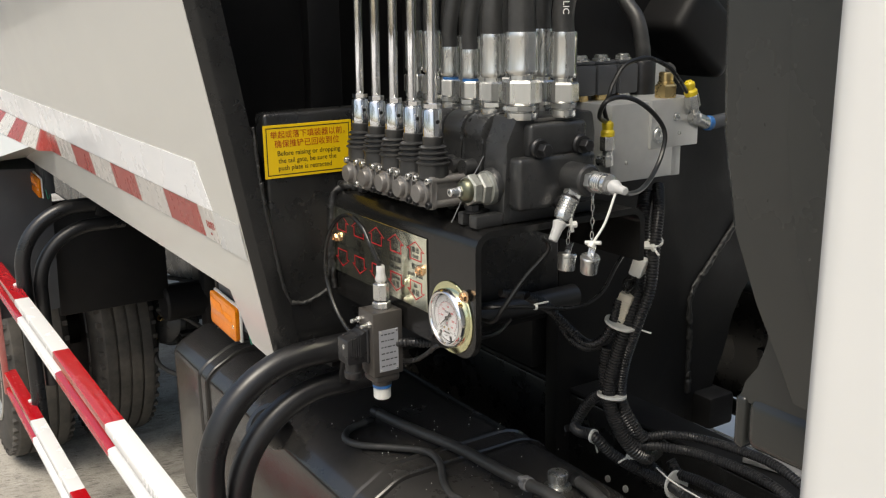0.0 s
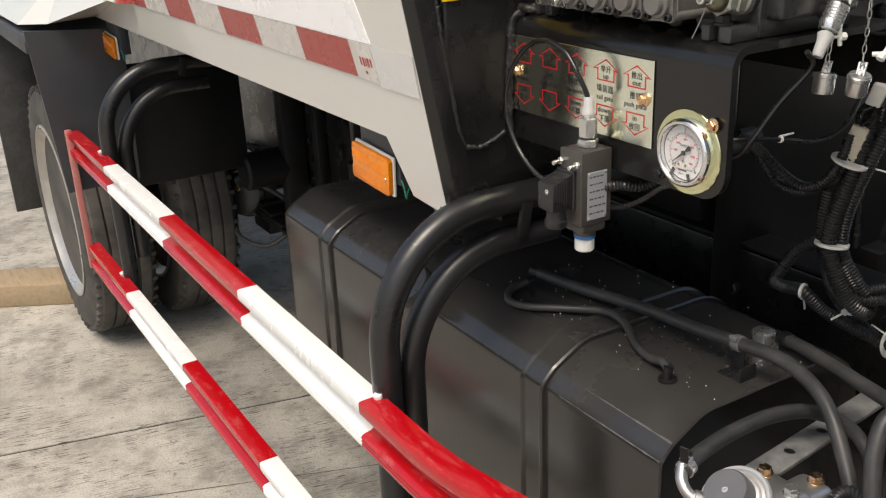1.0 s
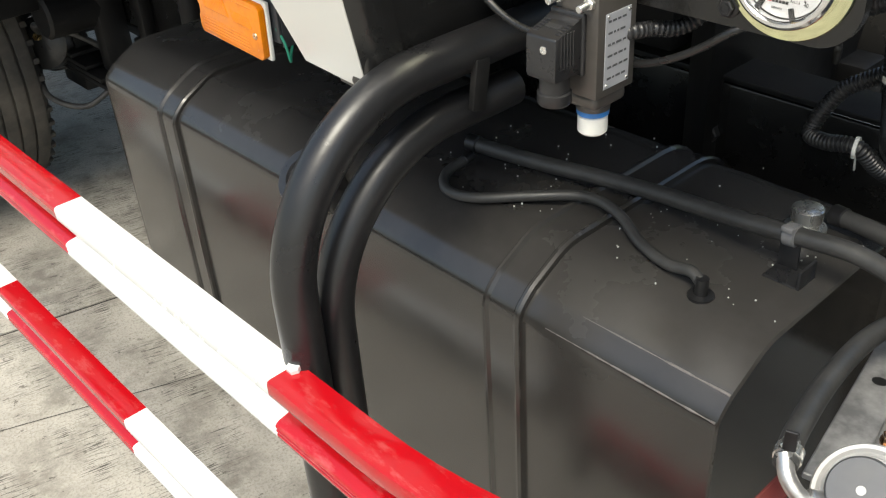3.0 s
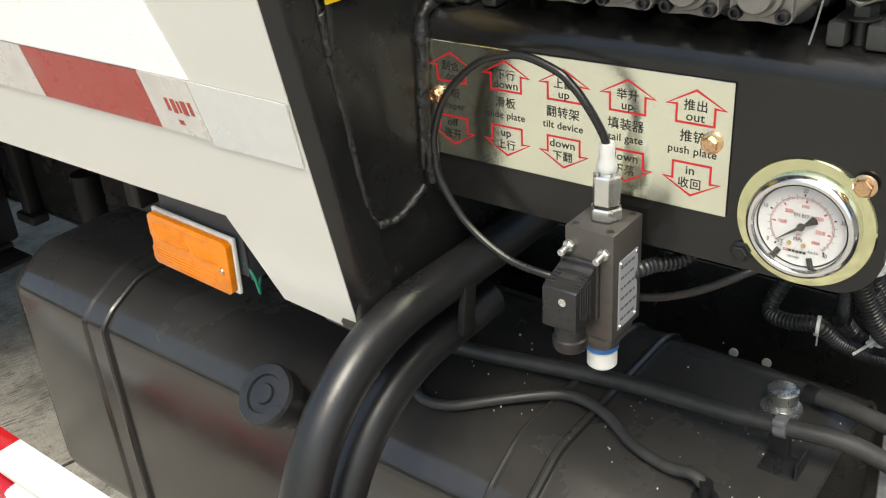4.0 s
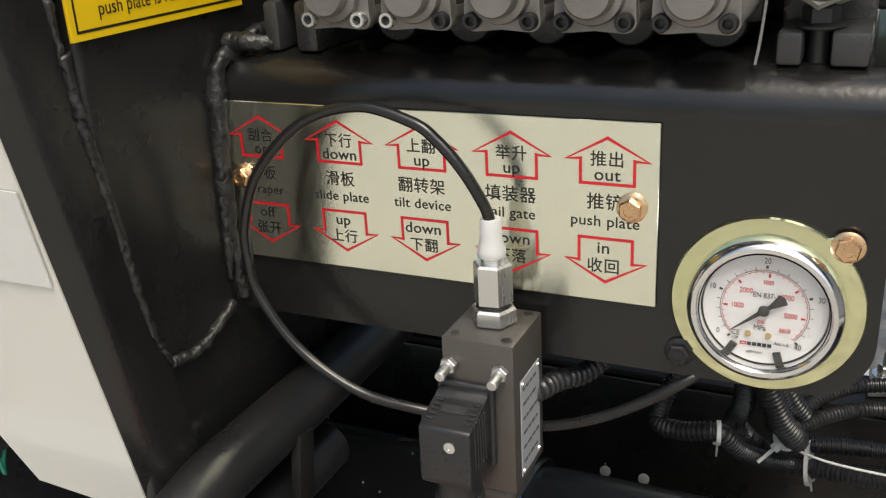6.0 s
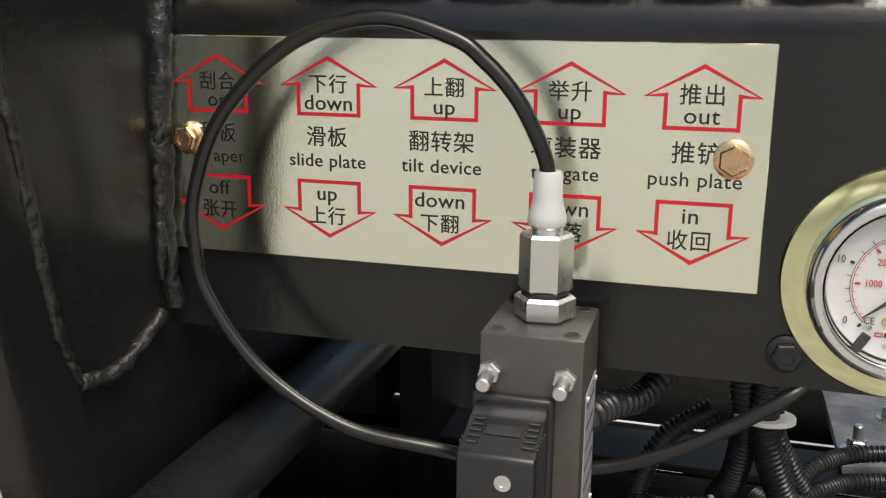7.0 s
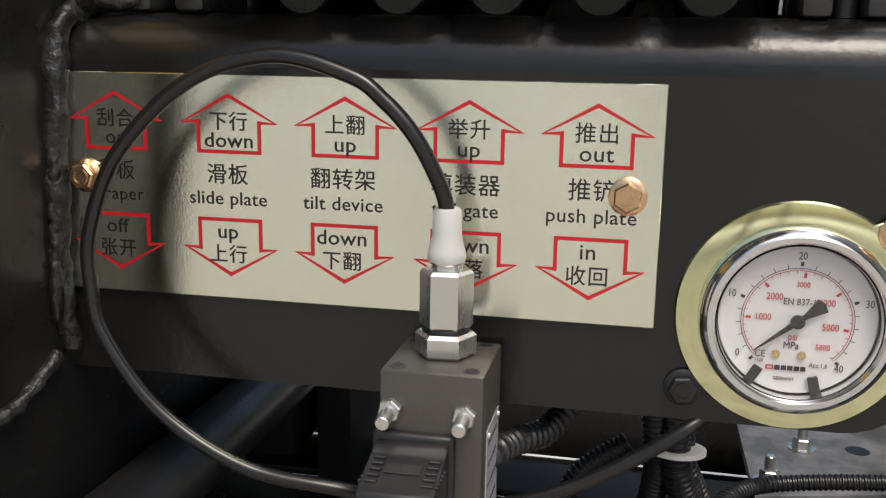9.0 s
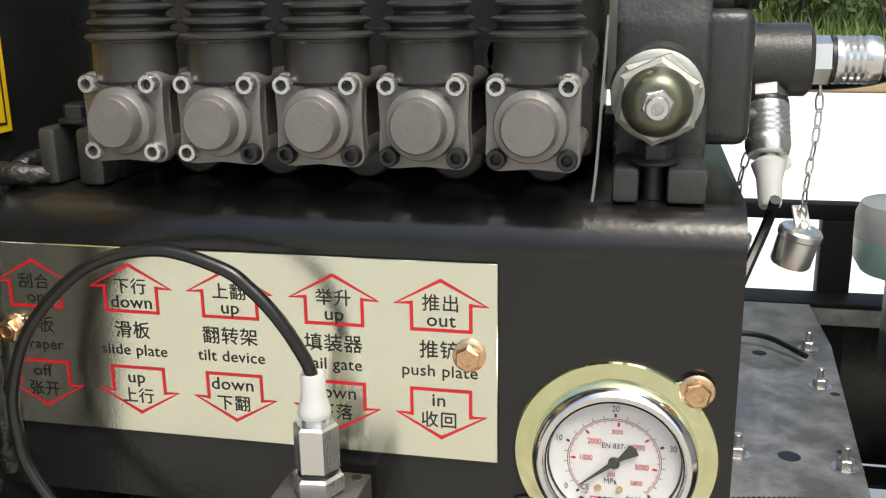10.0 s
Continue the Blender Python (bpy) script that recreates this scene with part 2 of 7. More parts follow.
dull_zinc = mat("dull_zinc", (0.44, 0.445, 0.41), 0.5, metal=0.8, vary=0.15, scale=120, other=(0.26, 0.27, 0.22), amount=0.6, blot=70, bump=0.05)
chrome = mat("chrome", (0.78, 0.78, 0.78), 0.14, metal=1.0, vary=0.05, scale=60)
yellow_zinc = mat("yellow_zinc", (0.74, 0.74, 0.46), 0.09, rough_vary=0.04, metal=1.0, vary=0.1, scale=40, other=(0.66, 0.74, 0.40), amount=0.6, blot=25)
gold_bolt = mat("gold_bolt", (0.74, 0.50, 0.30), 0.24, metal=1.0, vary=0.18, scale=160, other=(0.42, 0.26, 0.16), amount=0.45, blot=90)
brass = mat("brass", (0.74, 0.56, 0.27), 0.28, metal=1.0, vary=0.1, scale=90)
steel_black = mat("black_steel", (0.04, 0.04, 0.042), 0.4, metal=0.7, vary=0.25, scale=120)
cast_grey = mat("cast_grey", (0.20, 0.19, 0.18), 0.42, metal=0.45, vary=0.15, scale=150, other=(0.08, 0.075, 0.07), amount=0.4, blot=25, bump=0.15, bump_scale=500)
cast_dark = mat("cast_dark", (0.030, 0.0305, 0.031), 0.33, vary=0.25, scale=150, other=(0.085, 0.083, 0.08), amount=0.25, blot=25, bump=0.14, bump_scale=500)
switch_grey = mat("switch_grey", (0.090, 0.082, 0.075), 0.40, metal=0.4, vary=0.1, scale=150, other=(0.06, 0.055, 0.05), amount=0.3, blot=30, bump=0.08, bump_scale=500)
aluminium = mat("aluminium_block", (0.66, 0.66, 0.64), 0.4, metal=0.5, vary=0.06, scale=120, other=(0.5, 0.5, 0.48), amount=0.4, blot=30)
print_red = mat("print_red", (0.55, 0.01, 0.02), 0.4, vary=0.05)
print_black = mat("print_black", (0.012, 0.012, 0.012), 0.4, vary=0.05)
sticker_yellow = mat("sticker_yellow", (0.78, 0.52, 0.01), 0.35, vary=0.04, scale=50)
sticker_red = mat("sticker_red", (0.42, 0.05, 0.01), 0.4, vary=0.04)
amber = mat("amber_lens", (0.70, 0.205, 0.004), 0.16, vary=0.12, scale=220, other=(0.50, 0.115, 0.003), amount=0.5, blot=45, coat=0.2, bump=0.05, bump_scale=420)
white_plastic = mat("white_plastic", (0.74, 0.74, 0.70), 0.4, vary=0.05, scale=60, other=(0.5, 0.48, 0.42), amount=0.2, blot=40)
cream_plastic = mat("cream_plastic", (0.62, 0.57, 0.46), 0.45, vary=0.06, scale=60, other=(0.45, 0.4, 0.3), amount=0.3, blot=40)
frost_plastic = mat("frosted_plastic", (0.72, 0.72, 0.71), 0.4, vary=0.05, scale=60, transmission=0.25)
blue_plastic = mat("blue_plastic", (0.03, 0.16, 0.45), 0.35)
yellow_plastic = mat("yellow_plastic", (0.80, 0.60, 0.03), 0.4)
green_wire = mat("green_wire", (0.02, 0.22, 0.14), 0.4)
tag_silver = mat("tag_silver", (0.50, 0.51, 0.55), 0.35, metal=0.4, vary=0.06, scale=200)
dial_white = mat("dial_white", (0.70, 0.69, 0.70), 0.5, vary=0.02)
glass = mat("gauge_glass", (1, 1, 1), 0.03, vary=0.0, transmission=1.0, rough_vary=0.0)
fender_grey = mat("fender_grey", (0.042, 0.046, 0.052), 0.45, vary=0.15, scale=30, other=DUST, amount=0.2, blot=6)
tyre_rubber = mat("tyre_rubber", (0.045, 0.042, 0.039), 0.75, vary=0.3, scale=50, other=(0.19, 0.17, 0.145), amount=0.6, blot=6, edge=0.42, fade=0.3, bump=0.2)
rim_silver = mat("rim_silver", (0.50, 0.49, 0.47), 0.34, metal=0.6, vary=0.1, scale=30, other=(0.33, 0.29, 0.25), amount=0.5, blot=8, edge=0.42)
# Paler and pinker than the rail's red, for the rear end plate.
rail_pink = mat("rail_pink", (0.46, 0.17, 0.15), 0.35, vary=0.12, scale=60, other=(0.55, 0.36, 0.33), amount=0.5, blot=14)
filter_grey = mat("filter_grey", (0.185, 0.170, 0.160), 0.36, metal=0.25, vary=0.06, scale=60, other=(0.13, 0.090, 0.080), amount=0.55, blot=7, fade=0.35, bump=0.04, bump_scale=40)
cast_alu = mat("cast_aluminium", (0.55, 0.54, 0.52), 0.36, metal=0.9, vary=0.12, scale=120, other=(0.3, 0.28, 0.25), amount=0.4, blot=30, bump=0.2, bump_scale=400)
pump_alu = mat("pump_aluminium", (0.56, 0.555, 0.545), 0.42, metal=0.6, vary=0.08, scale=90, other=(0.40, 0.38, 0.36), amount=0.3, blot=25)
button_grey = mat("button_grey", (0.13, 0.132, 0.138), 0.42, metal=0.2, vary=0.1, scale=90, other=(0.2, 0.19, 0.18), amount=0.2, blot=30)
red_oxide = mat("red_oxide", (0.16, 0.035, 0.03), 0.5, vary=0.2, scale=60)
cab_white = mat("cab_white", (0.80, 0.79, 0.76), 0.22, vary=0.02, scale=5, coat=0.4)
cab_trim = mat("cab_trim", (0.026, 0.027, 0.025), 0.26, vary=0.10, scale=20, other=DUST, amount=0.08, blot=5, rough_vary=0.06)
wood = mat("old_wood", (0.36, 0.27, 0.17), 0.7, vary=0.25, scale=18, other=(0.2, 0.14, 0.09), amount=0.5, blot=8, stretch=(1, 8, 8), bump=0.3)
deck_steel = mat("deck_steel", (0.15, 0.15, 0.152), 0.40, metal=0.2, vary=0.3, scale=60, other=(0.42, 0.415, 0.41), amount=0.75, blot=16, edge=0.42, bump=0.1)
jug_plastic = mat("jug_plastic", (0.50, 0.76, 0.66), 0.35, vary=0.05, transmission=0.1)
leaf_green = mat("leaf_green", (0.09, 0.14, 0.04), 0.6, vary=0.4, scale=3, other=(0.20, 0.24, 0.09), amount=0.7, blot=1)
grass_green = mat("grass_green", (0.14, 0.20, 0.05), 0.7, vary=0.35, scale=4, other=(0.17, 0.18, 0.08), amount=0.6, blot=1)
bark = mat("bark", (0.09, 0.07, 0.05), 0.8, vary=0.3, scale=12, bump=0.4)
joint_dirt = mat("joint_dirt", (0.05, 0.045, 0.04), 0.9, vary=0.3, scale=40)


def make_concrete():
    """Brushed yard concrete: blotches, grit, and short dark brush grooves along the slab."""
    m = bpy.data.materials.new("concrete")
    m.use_nodes = True
    n, l = m.node_tree.nodes, m.node_tree.links
    p = n["Principled BSDF"]
    co = n.new("ShaderNodeTexCoord")

    def tex(scale, detail, stretch, rough=0.6):
        mp = n.new("ShaderNodeMapping")
        mp.inputs["Scale"].default_value = stretch
        l.new(co.outputs["Object"], mp.inputs[0])
        t = n.new("ShaderNodeTexNoise")
        t.inputs["Scale"].default_value, t.inputs["Detail"].default_value, t.inputs["Roughness"].default_value = scale, detail, rough
        l.new(mp.outputs[0], t.inputs["Vector"])
        return t.outputs["Fac"]

    def span(v, a, b, lo, hi):
        r = n.new("ShaderNodeMapRange")
        r.inputs["From Min"].default_value, r.inputs["From Max"].default_value = a, b
        r.inputs["To Min"].default_value, r.inputs["To Max"].default_value = lo, hi
        l.new(v, r.inputs["Value"])
        return r.outputs[0]

    def blend(fac, a, b):
        x = n.new("ShaderNodeMix")
        x.data_type = "RGBA"
        l.new(fac, x.inputs["Factor"])
        for key, c in (("A", a), ("B", b)):
            if isinstance(c, tuple):
                x.inputs[key].default_value = (*c, 1)
            else:
                l.new(c, x.inputs[key])
        return x.outputs["Result"]

    blot = tex(2.3, 6, (1, 1, 1), 0.62)
    patch = tex(7.0, 9, (1, 0.8, 1), 0.72)
    grit = tex(170, 4, (1, 1, 1))
    pit = tex(46, 6, (1, 0.6, 1), 0.7)
    groove = tex(1.0, 2, (330, 17, 1), 0.5)
    where = tex(5.0, 5, (1, 1, 1), 0.65)
    c = blend(span(blot, 0.35, 0.65, 0, 1), (0.53, 0.497, 0.437), (0.37, 0.343, 0.298))
    c = blend(span(patch, 0.48, 0.64, 0, 0.78), c, (0.19, 0.172, 0.143))
    c = blend(span(patch, 0.46, 0.30, 0, 0.55), c, (0.60, 0.57, 0.51))
    c = blend(span(grit, 0.50, 0.62, 0, 0.55), c, (0.25, 0.23, 0.20))
    c = blend(span(pit, 0.61, 0.65, 0, 0.8), c, (0.11, 0.10, 0.082))
    mask = n.new("ShaderNodeMath")
    mask.operation = "MULTIPLY"
    l.new(span(groove, 0.565, 0.600, 0, 0.95), mask.inputs[0])
    l.new(span(where, 0.45, 0.57, 0.0, 1), mask.inputs[1])
    c = blend(mask.outputs[0], c, (0.085, 0.077, 0.064))
    l.new(c, p.inputs["Base Color"])
    l.new(span(blot, 0.3, 0.7, 0.65, 0.85), p.inputs["Roughness"])
    h = n.new("ShaderNodeMath")
    h.operation = "SUBTRACT"
    l.new(grit, h.inputs[0])
    l.new(mask.outputs[0], h.inputs[1])
    b = n.new("ShaderNodeBump")
    b.inputs["Strength"].default_value, b.inputs["Distance"].default_value = 0.5, 0.003
    l.new(h.outputs[0], b.inputs["Height"])
    l.new(b.outputs[0], p.inputs["Normal"])
    return m


def make_brushed():
    """A thin aluminium sheet brushed along its length: reflections smear upright, with a fine leathery grain and hair scratches."""
    m = mat("brushed_plate", (0.90, 0.915, 0.765), 0.19, metal=1.0, vary=0.03, scale=45, other=(0.80, 0.81, 0.70), amount=0.25, blot=9, rough_vary=0.03)
    n, l = m.node_tree.nodes, m.node_tree.links
    p = n["Principled BSDF"]
    p.inputs["Anisotropic"].default_value = 0.9
    along = n.new("ShaderNodeCombineXYZ")
    along.inputs[2].default_value = 1.0
    l.new(along.outputs[0], p.inputs["Tangent"])
    co = n.new("ShaderNodeTexCoord")
    heights = []
    for scale, stretch in ((900.0, (1, 1, 1)), (60.0, (1, 1, 40))):
        mp = n.new("ShaderNodeMapping")
        mp.inputs["Scale"].default_value = stretch
        l.new(co.outputs["Object"], mp.inputs[0])
        t = n.new("ShaderNodeTexNoise")
        t.inputs["Scale"].default_value, t.inputs["Detail"].default_value = scale, 3.0
        l.new(mp.outputs[0], t.inputs["Vector"])
        heights.append(t.outputs["Fac"])
    add = n.new("ShaderNodeMath")
    add.operation = "ADD"
    for k in range(2):
        l.new(heights[k], add.inputs[k])
    b = n.new("ShaderNodeBump")
    b.inputs["Strength"].default_value, b.inputs["Distance"].default_value = 0.035, 0.001
    l.new(add.outputs[0], b.inputs["Height"])
    l.new(b.outputs[0], p.inputs["Normal"])
    return m


concrete = make_concrete()
plate_alu = make_brushed()
# Paler than the yard's concrete: the far ground's brighter light is in the colour.
lit_far_concrete = mat("lit_far_concrete", (0.84, 0.82, 0.77), 0.8, vary=0.08, scale=3, other=(0.70, 0.68, 0.63), amount=0.4, blot=0.6, bump=0.1)

# ---- ground ----
g = B()
box(g, (-400, -400, -0.30), (400, 400, -0.004))
tagged(solo("ground", g, joint_dirt, "grey concrete yard reaching to the horizon", "ground", kind="structure"))
SLAB_TURN = Matrix.Translation((-1.45, 0.02, 0)) @ Matrix.Rotation(radians(-13.6), 4, "Z")
yard = thing("pavement", (0, 0, 0), "worn pale concrete slabs with dirty joints under the truck", "pavement", kind="structure")
slab_shape = None
rnd = random.Random(4)
for i in range(-5, 6):
    for j in range(-5, 2):
        if slab_shape is None:
            t = B()
            box(t, (0.005, 0.005, -0.06), (3.995, 4.995, 0.0), 0.001, 1)
            slab_shape = finish(t, concrete)
        s = new("slab", slab_shape)
        s.parent = yard
        s.matrix_basis = SLAB_TURN @ Matrix.Translation((i * 4.0, -2.1 + j * 5.0, rnd.uniform(-0.0015, 0.0)))
# Overlay sheets whose pale colour paints brighter light onto the ground.
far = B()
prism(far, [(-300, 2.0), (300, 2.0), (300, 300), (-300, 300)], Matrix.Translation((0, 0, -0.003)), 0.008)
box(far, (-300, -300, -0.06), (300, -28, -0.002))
solo("road", far, lit_far_concrete, "concrete beyond the yard, coloured paler to look brightly lit", "road", kind="structure")

cut = B()
d_ = Vector((0.236, 0.599, 0)).normalized()
n_ = Vector((d_.y, -d_.x, 0)) * 0.0012
p_ = Vector((-1.294, -0.626, 0.0004))
cut.faces.new([cut.verts.new(p) for p in (p_ - d_ * 1.4 - n_, p_ - d_ * 1.4 + n_, p_ + d_ * 1.3 + n_, p_ + d_ * 1.3 - n_)])
part("saw_cut", cut, joint_dirt, yard, "dark saw cut in the concrete")
butt = B()
rod(butt, (0.0, 0, 0.004), (0.028, 0.006, 0.004), 0.004, 10)
butt.transform(Matrix.Translation((-0.351, 0.189, 0.0)))
solo("litter", butt, wood, "small brown paper roll lying on the concrete", "litter")

# ---- the truck's body ----
TOP = 2.85


def side_y(z):
    return -0.096 - 0.19 * (z - 1.034)


def lean(x0, z0, out=0.0):
    return Vector((x0, side_y(z0) - out, z0))


def side_sheet(bm, poly, out, thick):
    """An outline (x, z) on the leaning side of the body, out metres proud of it."""
    a = [bm.verts.new(lean(x, z, out)) for x, z in poly]
    b = [bm.verts.new(lean(x, z, out - thick)) for x, z in poly]
    bm.faces.new(a)
    bm.faces.new(b[::-1])
    for i in range(len(poly)):
        j = (i + 1) % len(poly)
        bm.faces.new((a[i], b[i], b[j], a[j]))
    return bm


body = thing("refuse_body", (-1.0, 0.6, 1.03), "off-white painted steel refuse body with black front frame", "truck body")
t = side_sheet(B(), [(-0.012, 1.034), (-0.097, 1.040), (-0.137, 1.117), (-1.80, 1.117), (-1.33, 1.218), (-1.99, 1.240), (-4.5, 1.240), (-4.5, TOP), (-0.012, TOP)], 0.0, 0.006)
part("side_panel", t, body_white, body)
t = side_sheet(B(), [(-0.137, 1.117), (-1.78, 1.117), (-1.72, 1.13), (-0.137, 1.13)], -0.006, 0.03)
part("sill", t, body_white, body)
# bright band above the reflective tape
t = side_sheet(B(), [(-0.117, 1.245), (-4.4, 1.245), (-4.4, 1.315), (-0.140, 1.315)], 0.0012, 0.001)
part("stripe", t, stripe_white, body, "bright white stripe")
# lower side flares out over the rear wheels
FLARE = (Vector((-1.33, side_y(1.218), 1.218)), Vector((-1.80, side_y(1.117), 1.117)), Vector((-1.99, side_y(1.240), 1.240)), Vector((-1.76, -0.245, 1.116)))
t = B()
a, b, c, d = [t.verts.new(p) for p in FLARE]
e, f = t.verts.new((-4.5, side_y(1.240), 1.240)), t.verts.new((-4.5, -0.32, 1.10))
g = t.verts.new((-1.90, -0.300, 1.106))
for q in ((a, d, b), (a, c, d), (c, g, d), (c, e, f, g)):
    t.faces.new(q)
part("flared_skirt", t, body_white, body, sharp=0.1)
t = B()
v = [t.verts.new(p) for p in ((-4.5, side_y(TOP), TOP), (-4.5, side_y(1.1), 1.1), (-4.5, 2.2, 1.1), (-4.5, 2.2, TOP), (-0.012, 2.2, TOP), (-0.012, 2.2, 1.1))]
t.faces.new([v[k] for k in (0, 1, 2, 3)])
t.faces.new([v[k] for k in (3, 2, 5, 4)])
part("rear_wall", t, body_white, body)
t = B()
v = [t.verts.new(p) for p in ((-0.012, side_y(TOP), TOP), (-4.5, side_y(TOP), TOP), (-4.5, 2.2, TOP), (-0.012, 2.2, TOP))]
t.faces.new(v)
part("roof", t, body_white, body)
# black front frame: leaning post, lower plate, bulkhead
t = B()
for z0, z1 in ((1.03, TOP),):
    ring = []
    for z in (z0, z1):
        w = 0.038 + 0.028 * min(1, (z - 1.03) / 0.35)
        ring.append([t.verts.new(p) for p in ((-0.055, side_y(z) + 0.004, z), (-0.0115, side_y(z) + 0.001, z), (-0.004, side_y(z) + 0.006, z),
                                              (0.0, side_y(z) + 0.014, z), (0.0, side_y(z) + w, z), (-0.055, side_y(z) + w, z))])
    a, b = ring
    for k in range(6):
        j = (k + 1) % 6
        t.faces.new((a[k], a[j], b[j], b[k]))
    t.faces.new(a[::-1])
    t.faces.new(b)
part("front_post", t, black_paint, body)
t = B()
box(t, (-0.034, -0.098, 1.032), (-0.002, 0.42, 1.392), 0.007, 3)
part("lower_plate", t, black_paint, body)
t = B()
prism(t, [(0.42, 0.70), (0.748, 0.70), (0.743, 0.992), (0.838, 1.090), (1.02, 1.28), (1.06, TOP), (0.42, TOP)], FACE_FRONT @ Matrix.Translation((0, 0, -0.036)), 0.032, 0.002)
box(t, (-0.034, 0.775, 0.715), (0.035, 0.845, 0.782), 0.008)
box(t, (-0.06, -0.075, -0.040), (0.06, 0.075, 0.060), 0.018, 4, Matrix.Translation((0.03, 0.66, 1.475)) @ Matrix.Rotation(radians(-38), 4, "X"))
prism(t, [(0.745, 0.715), (0.815, 0.715), (0.834, 0.799), (0.858, 0.854), (0.877, 0.922), (0.900, 0.965), (0.96, 1.04), (1.07, 1.11), (1.30, 1.17), (1.9, 1.2), (1.9, TOP), (1.05, TOP), (1.01, 1.28), (0.832, 1.09), (0.737, 0.993)], FACE_FRONT @ Matrix.Translation((0, 0, -0.042)), 0.032)
part("bulkhead", t, black_matt, body)
# Added black wall, floor and shelf that screen light out of the cavity.
t = B()
box(t, (-0.52, -0.09, 1.135), (-0.48, 1.4, TOP - 0.01), 0.003)
box(t, (-4.4, -0.05, 1.135), (-0.525, 1.9, 1.15), 0.003)
box(t, (-0.47, 0.0, 1.0), (-0.03, 1.3, 1.04), 0.003)
part("cavity_screen", t, black_matt, body)
t = B()
box(t, (-0.30, 0.10, 1.05), (-0.27, 0.16, TOP - 0.01), 0.004)
box(t, (-0.36, -0.06, 1.05), (-0.345, -0.03, TOP - 0.01), 0.003)
box(t, (-0.24, 0.26, 1.05), (-0.19, 0.32, TOP - 0.01), 0.004)
part("inner_post", t, black_matt, body)


def bead(bm, pts, r, seed, step=0.0022):
    """A hand-laid weld: a rope of uneven thickness."""
    rr = random.Random(seed)
    line = resample(smooth(pts, 10), step * 0.5)
    w = [(rr.uniform(0.05, 0.3), rr.uniform(0, 6)) for k in range(5)]
    first = len(bm.verts)
    sweep(bm, line, [r * (0.86 + 0.05 * sum(math.sin(i * f + q) for f, q in w)) for i in range(len(line))], 12)
    bm.verts.ensure_lookup_table()
    for v in bm.verts[first:]:
        v.co += noise.noise_vector(v.co * (0.55 / r)) * r * 0.42 + noise.noise_vector(v.co * (1.4 / r)) * r * 0.16
    return bm


t = B()
bead(t, [(0.0, -0.113, 1.375), (0.0, -0.106, 1.285), (0.0, -0.095, 1.22), (0.0, -0.083, 1.152), (0.0, -0.072, 1.124)], 0.0026, 1)
bead(t, [(0.0, -0.106, 1.30), (0.0, -0.104, 1.27)], 0.0042, 3)
bead(t, [(0.0, -0.072, 1.124), (0.0, -0.050, 1.121), (0.0, -0.030, 1.127), (0.0, -0.012, 1.135)], 0.0038, 2)
bead(t, [(0.0, -0.012, 1.150), (0.0, -0.009, 1.20), (0.0, -0.006, 1.24)], 0.003, 5)
part("weld", t, weld_metal, body, "uneven painted weld seam", 3.0)
t = B()
bead(t, [(-0.003, 0.749, 0.79), (-0.003, 0.747, 0.90), (-0.003, 0.745, 0.985), (-0.003, 0.790, 1.042), (-0.003, 0.838, 1.092), (-0.003, 0.93, 1.19)], 0.007, 4, 0.004)
part("weld", t, weld_metal, body, "", 3.0)

# reflective tape: red and pale blocks along the lower side
tape = thing("reflective_tape", lean(-0.5, 1.2), "red and white reflective tape stuck along the body side", "reflective tape")


def skirt_point(x, z):
    """A point on the outer skin of the lower side, flare included."""
    y = side_y(z)
    for p, q, r in ((FLARE[0], FLARE[2], FLARE[3]), (FLARE[2], Vector((-4.5, side_y(1.240), 1.240)), FLARE[3])):
        nrm = (q - p).cross(r - p)
        if x < -1.33 and abs(nrm.y) > 1e-6:
            yy = p.y - (nrm.x * (x - p.x) + nrm.z * (z - p.z)) / nrm.y
            if (p is FLARE[0]) == (x > -1.99 + (1.24 - z) * 1.85):
                y = min(y, yy)
    return Vector((x, y - 0.0022, z))


x, k = -0.174, 0
while x > -3.4:
    w = 0.1695
    t = B()
    n_ = 6
    lo = [t.verts.new(skirt_point(x - (w - 0.0008) * i / n_, 1.195)) for i in range(n_ + 1)]
    hi = [t.verts.new(skirt_point(x - 0.006 - (w - 0.0008) * i / n_, 1.2445)) for i in range(n_ + 1)]
    for i in range(n_):
        t.faces.new((lo[i], lo[i + 1], hi[i + 1], hi[i]))
    part("block", t, tape_red if k % 2 == 0 else tape_grey, tape)
    x -= w
    k += 1
t = side_sheet(B(), [(-0.114, 1.194), (-0.1735, 1.195), (-0.1795, 1.2445), (-0.120, 1.2445)], 0.0022, 0.0012)
part("block", t, tape_grey, tape)
for k, (x0, z0, w, h) in enumerate(((-0.155, 1.214, 0.004, 0.011), (-0.148, 1.213, 0.005, 0.012), (-0.141, 1.214, 0.003, 0.010), (-0.136, 1.213, 0.006, 0.012), (-0.127, 1.214, 0.004, 0.011), (-0.146, 1.203, 0.006, 0.004))):
    t = side_sheet(B(), [(x0, z0), (x0 + w, z0), (x0 + w - 0.001, z0 + h), (x0 - 0.001, z0 + h)], 0.0026, 0.0003)
    part("printed_bar", t, tape_red, tape, "faded red stamp")
t = side_sheet(B(), [(-0.015, 1.1905), (-0.1125, 1.190), (-0.119, 1.2440), (-0.013, 1.2425)], 0.0018, 0.001)
part("cover_strip", t, tape_clear, tape, "crumpled clear tape end")

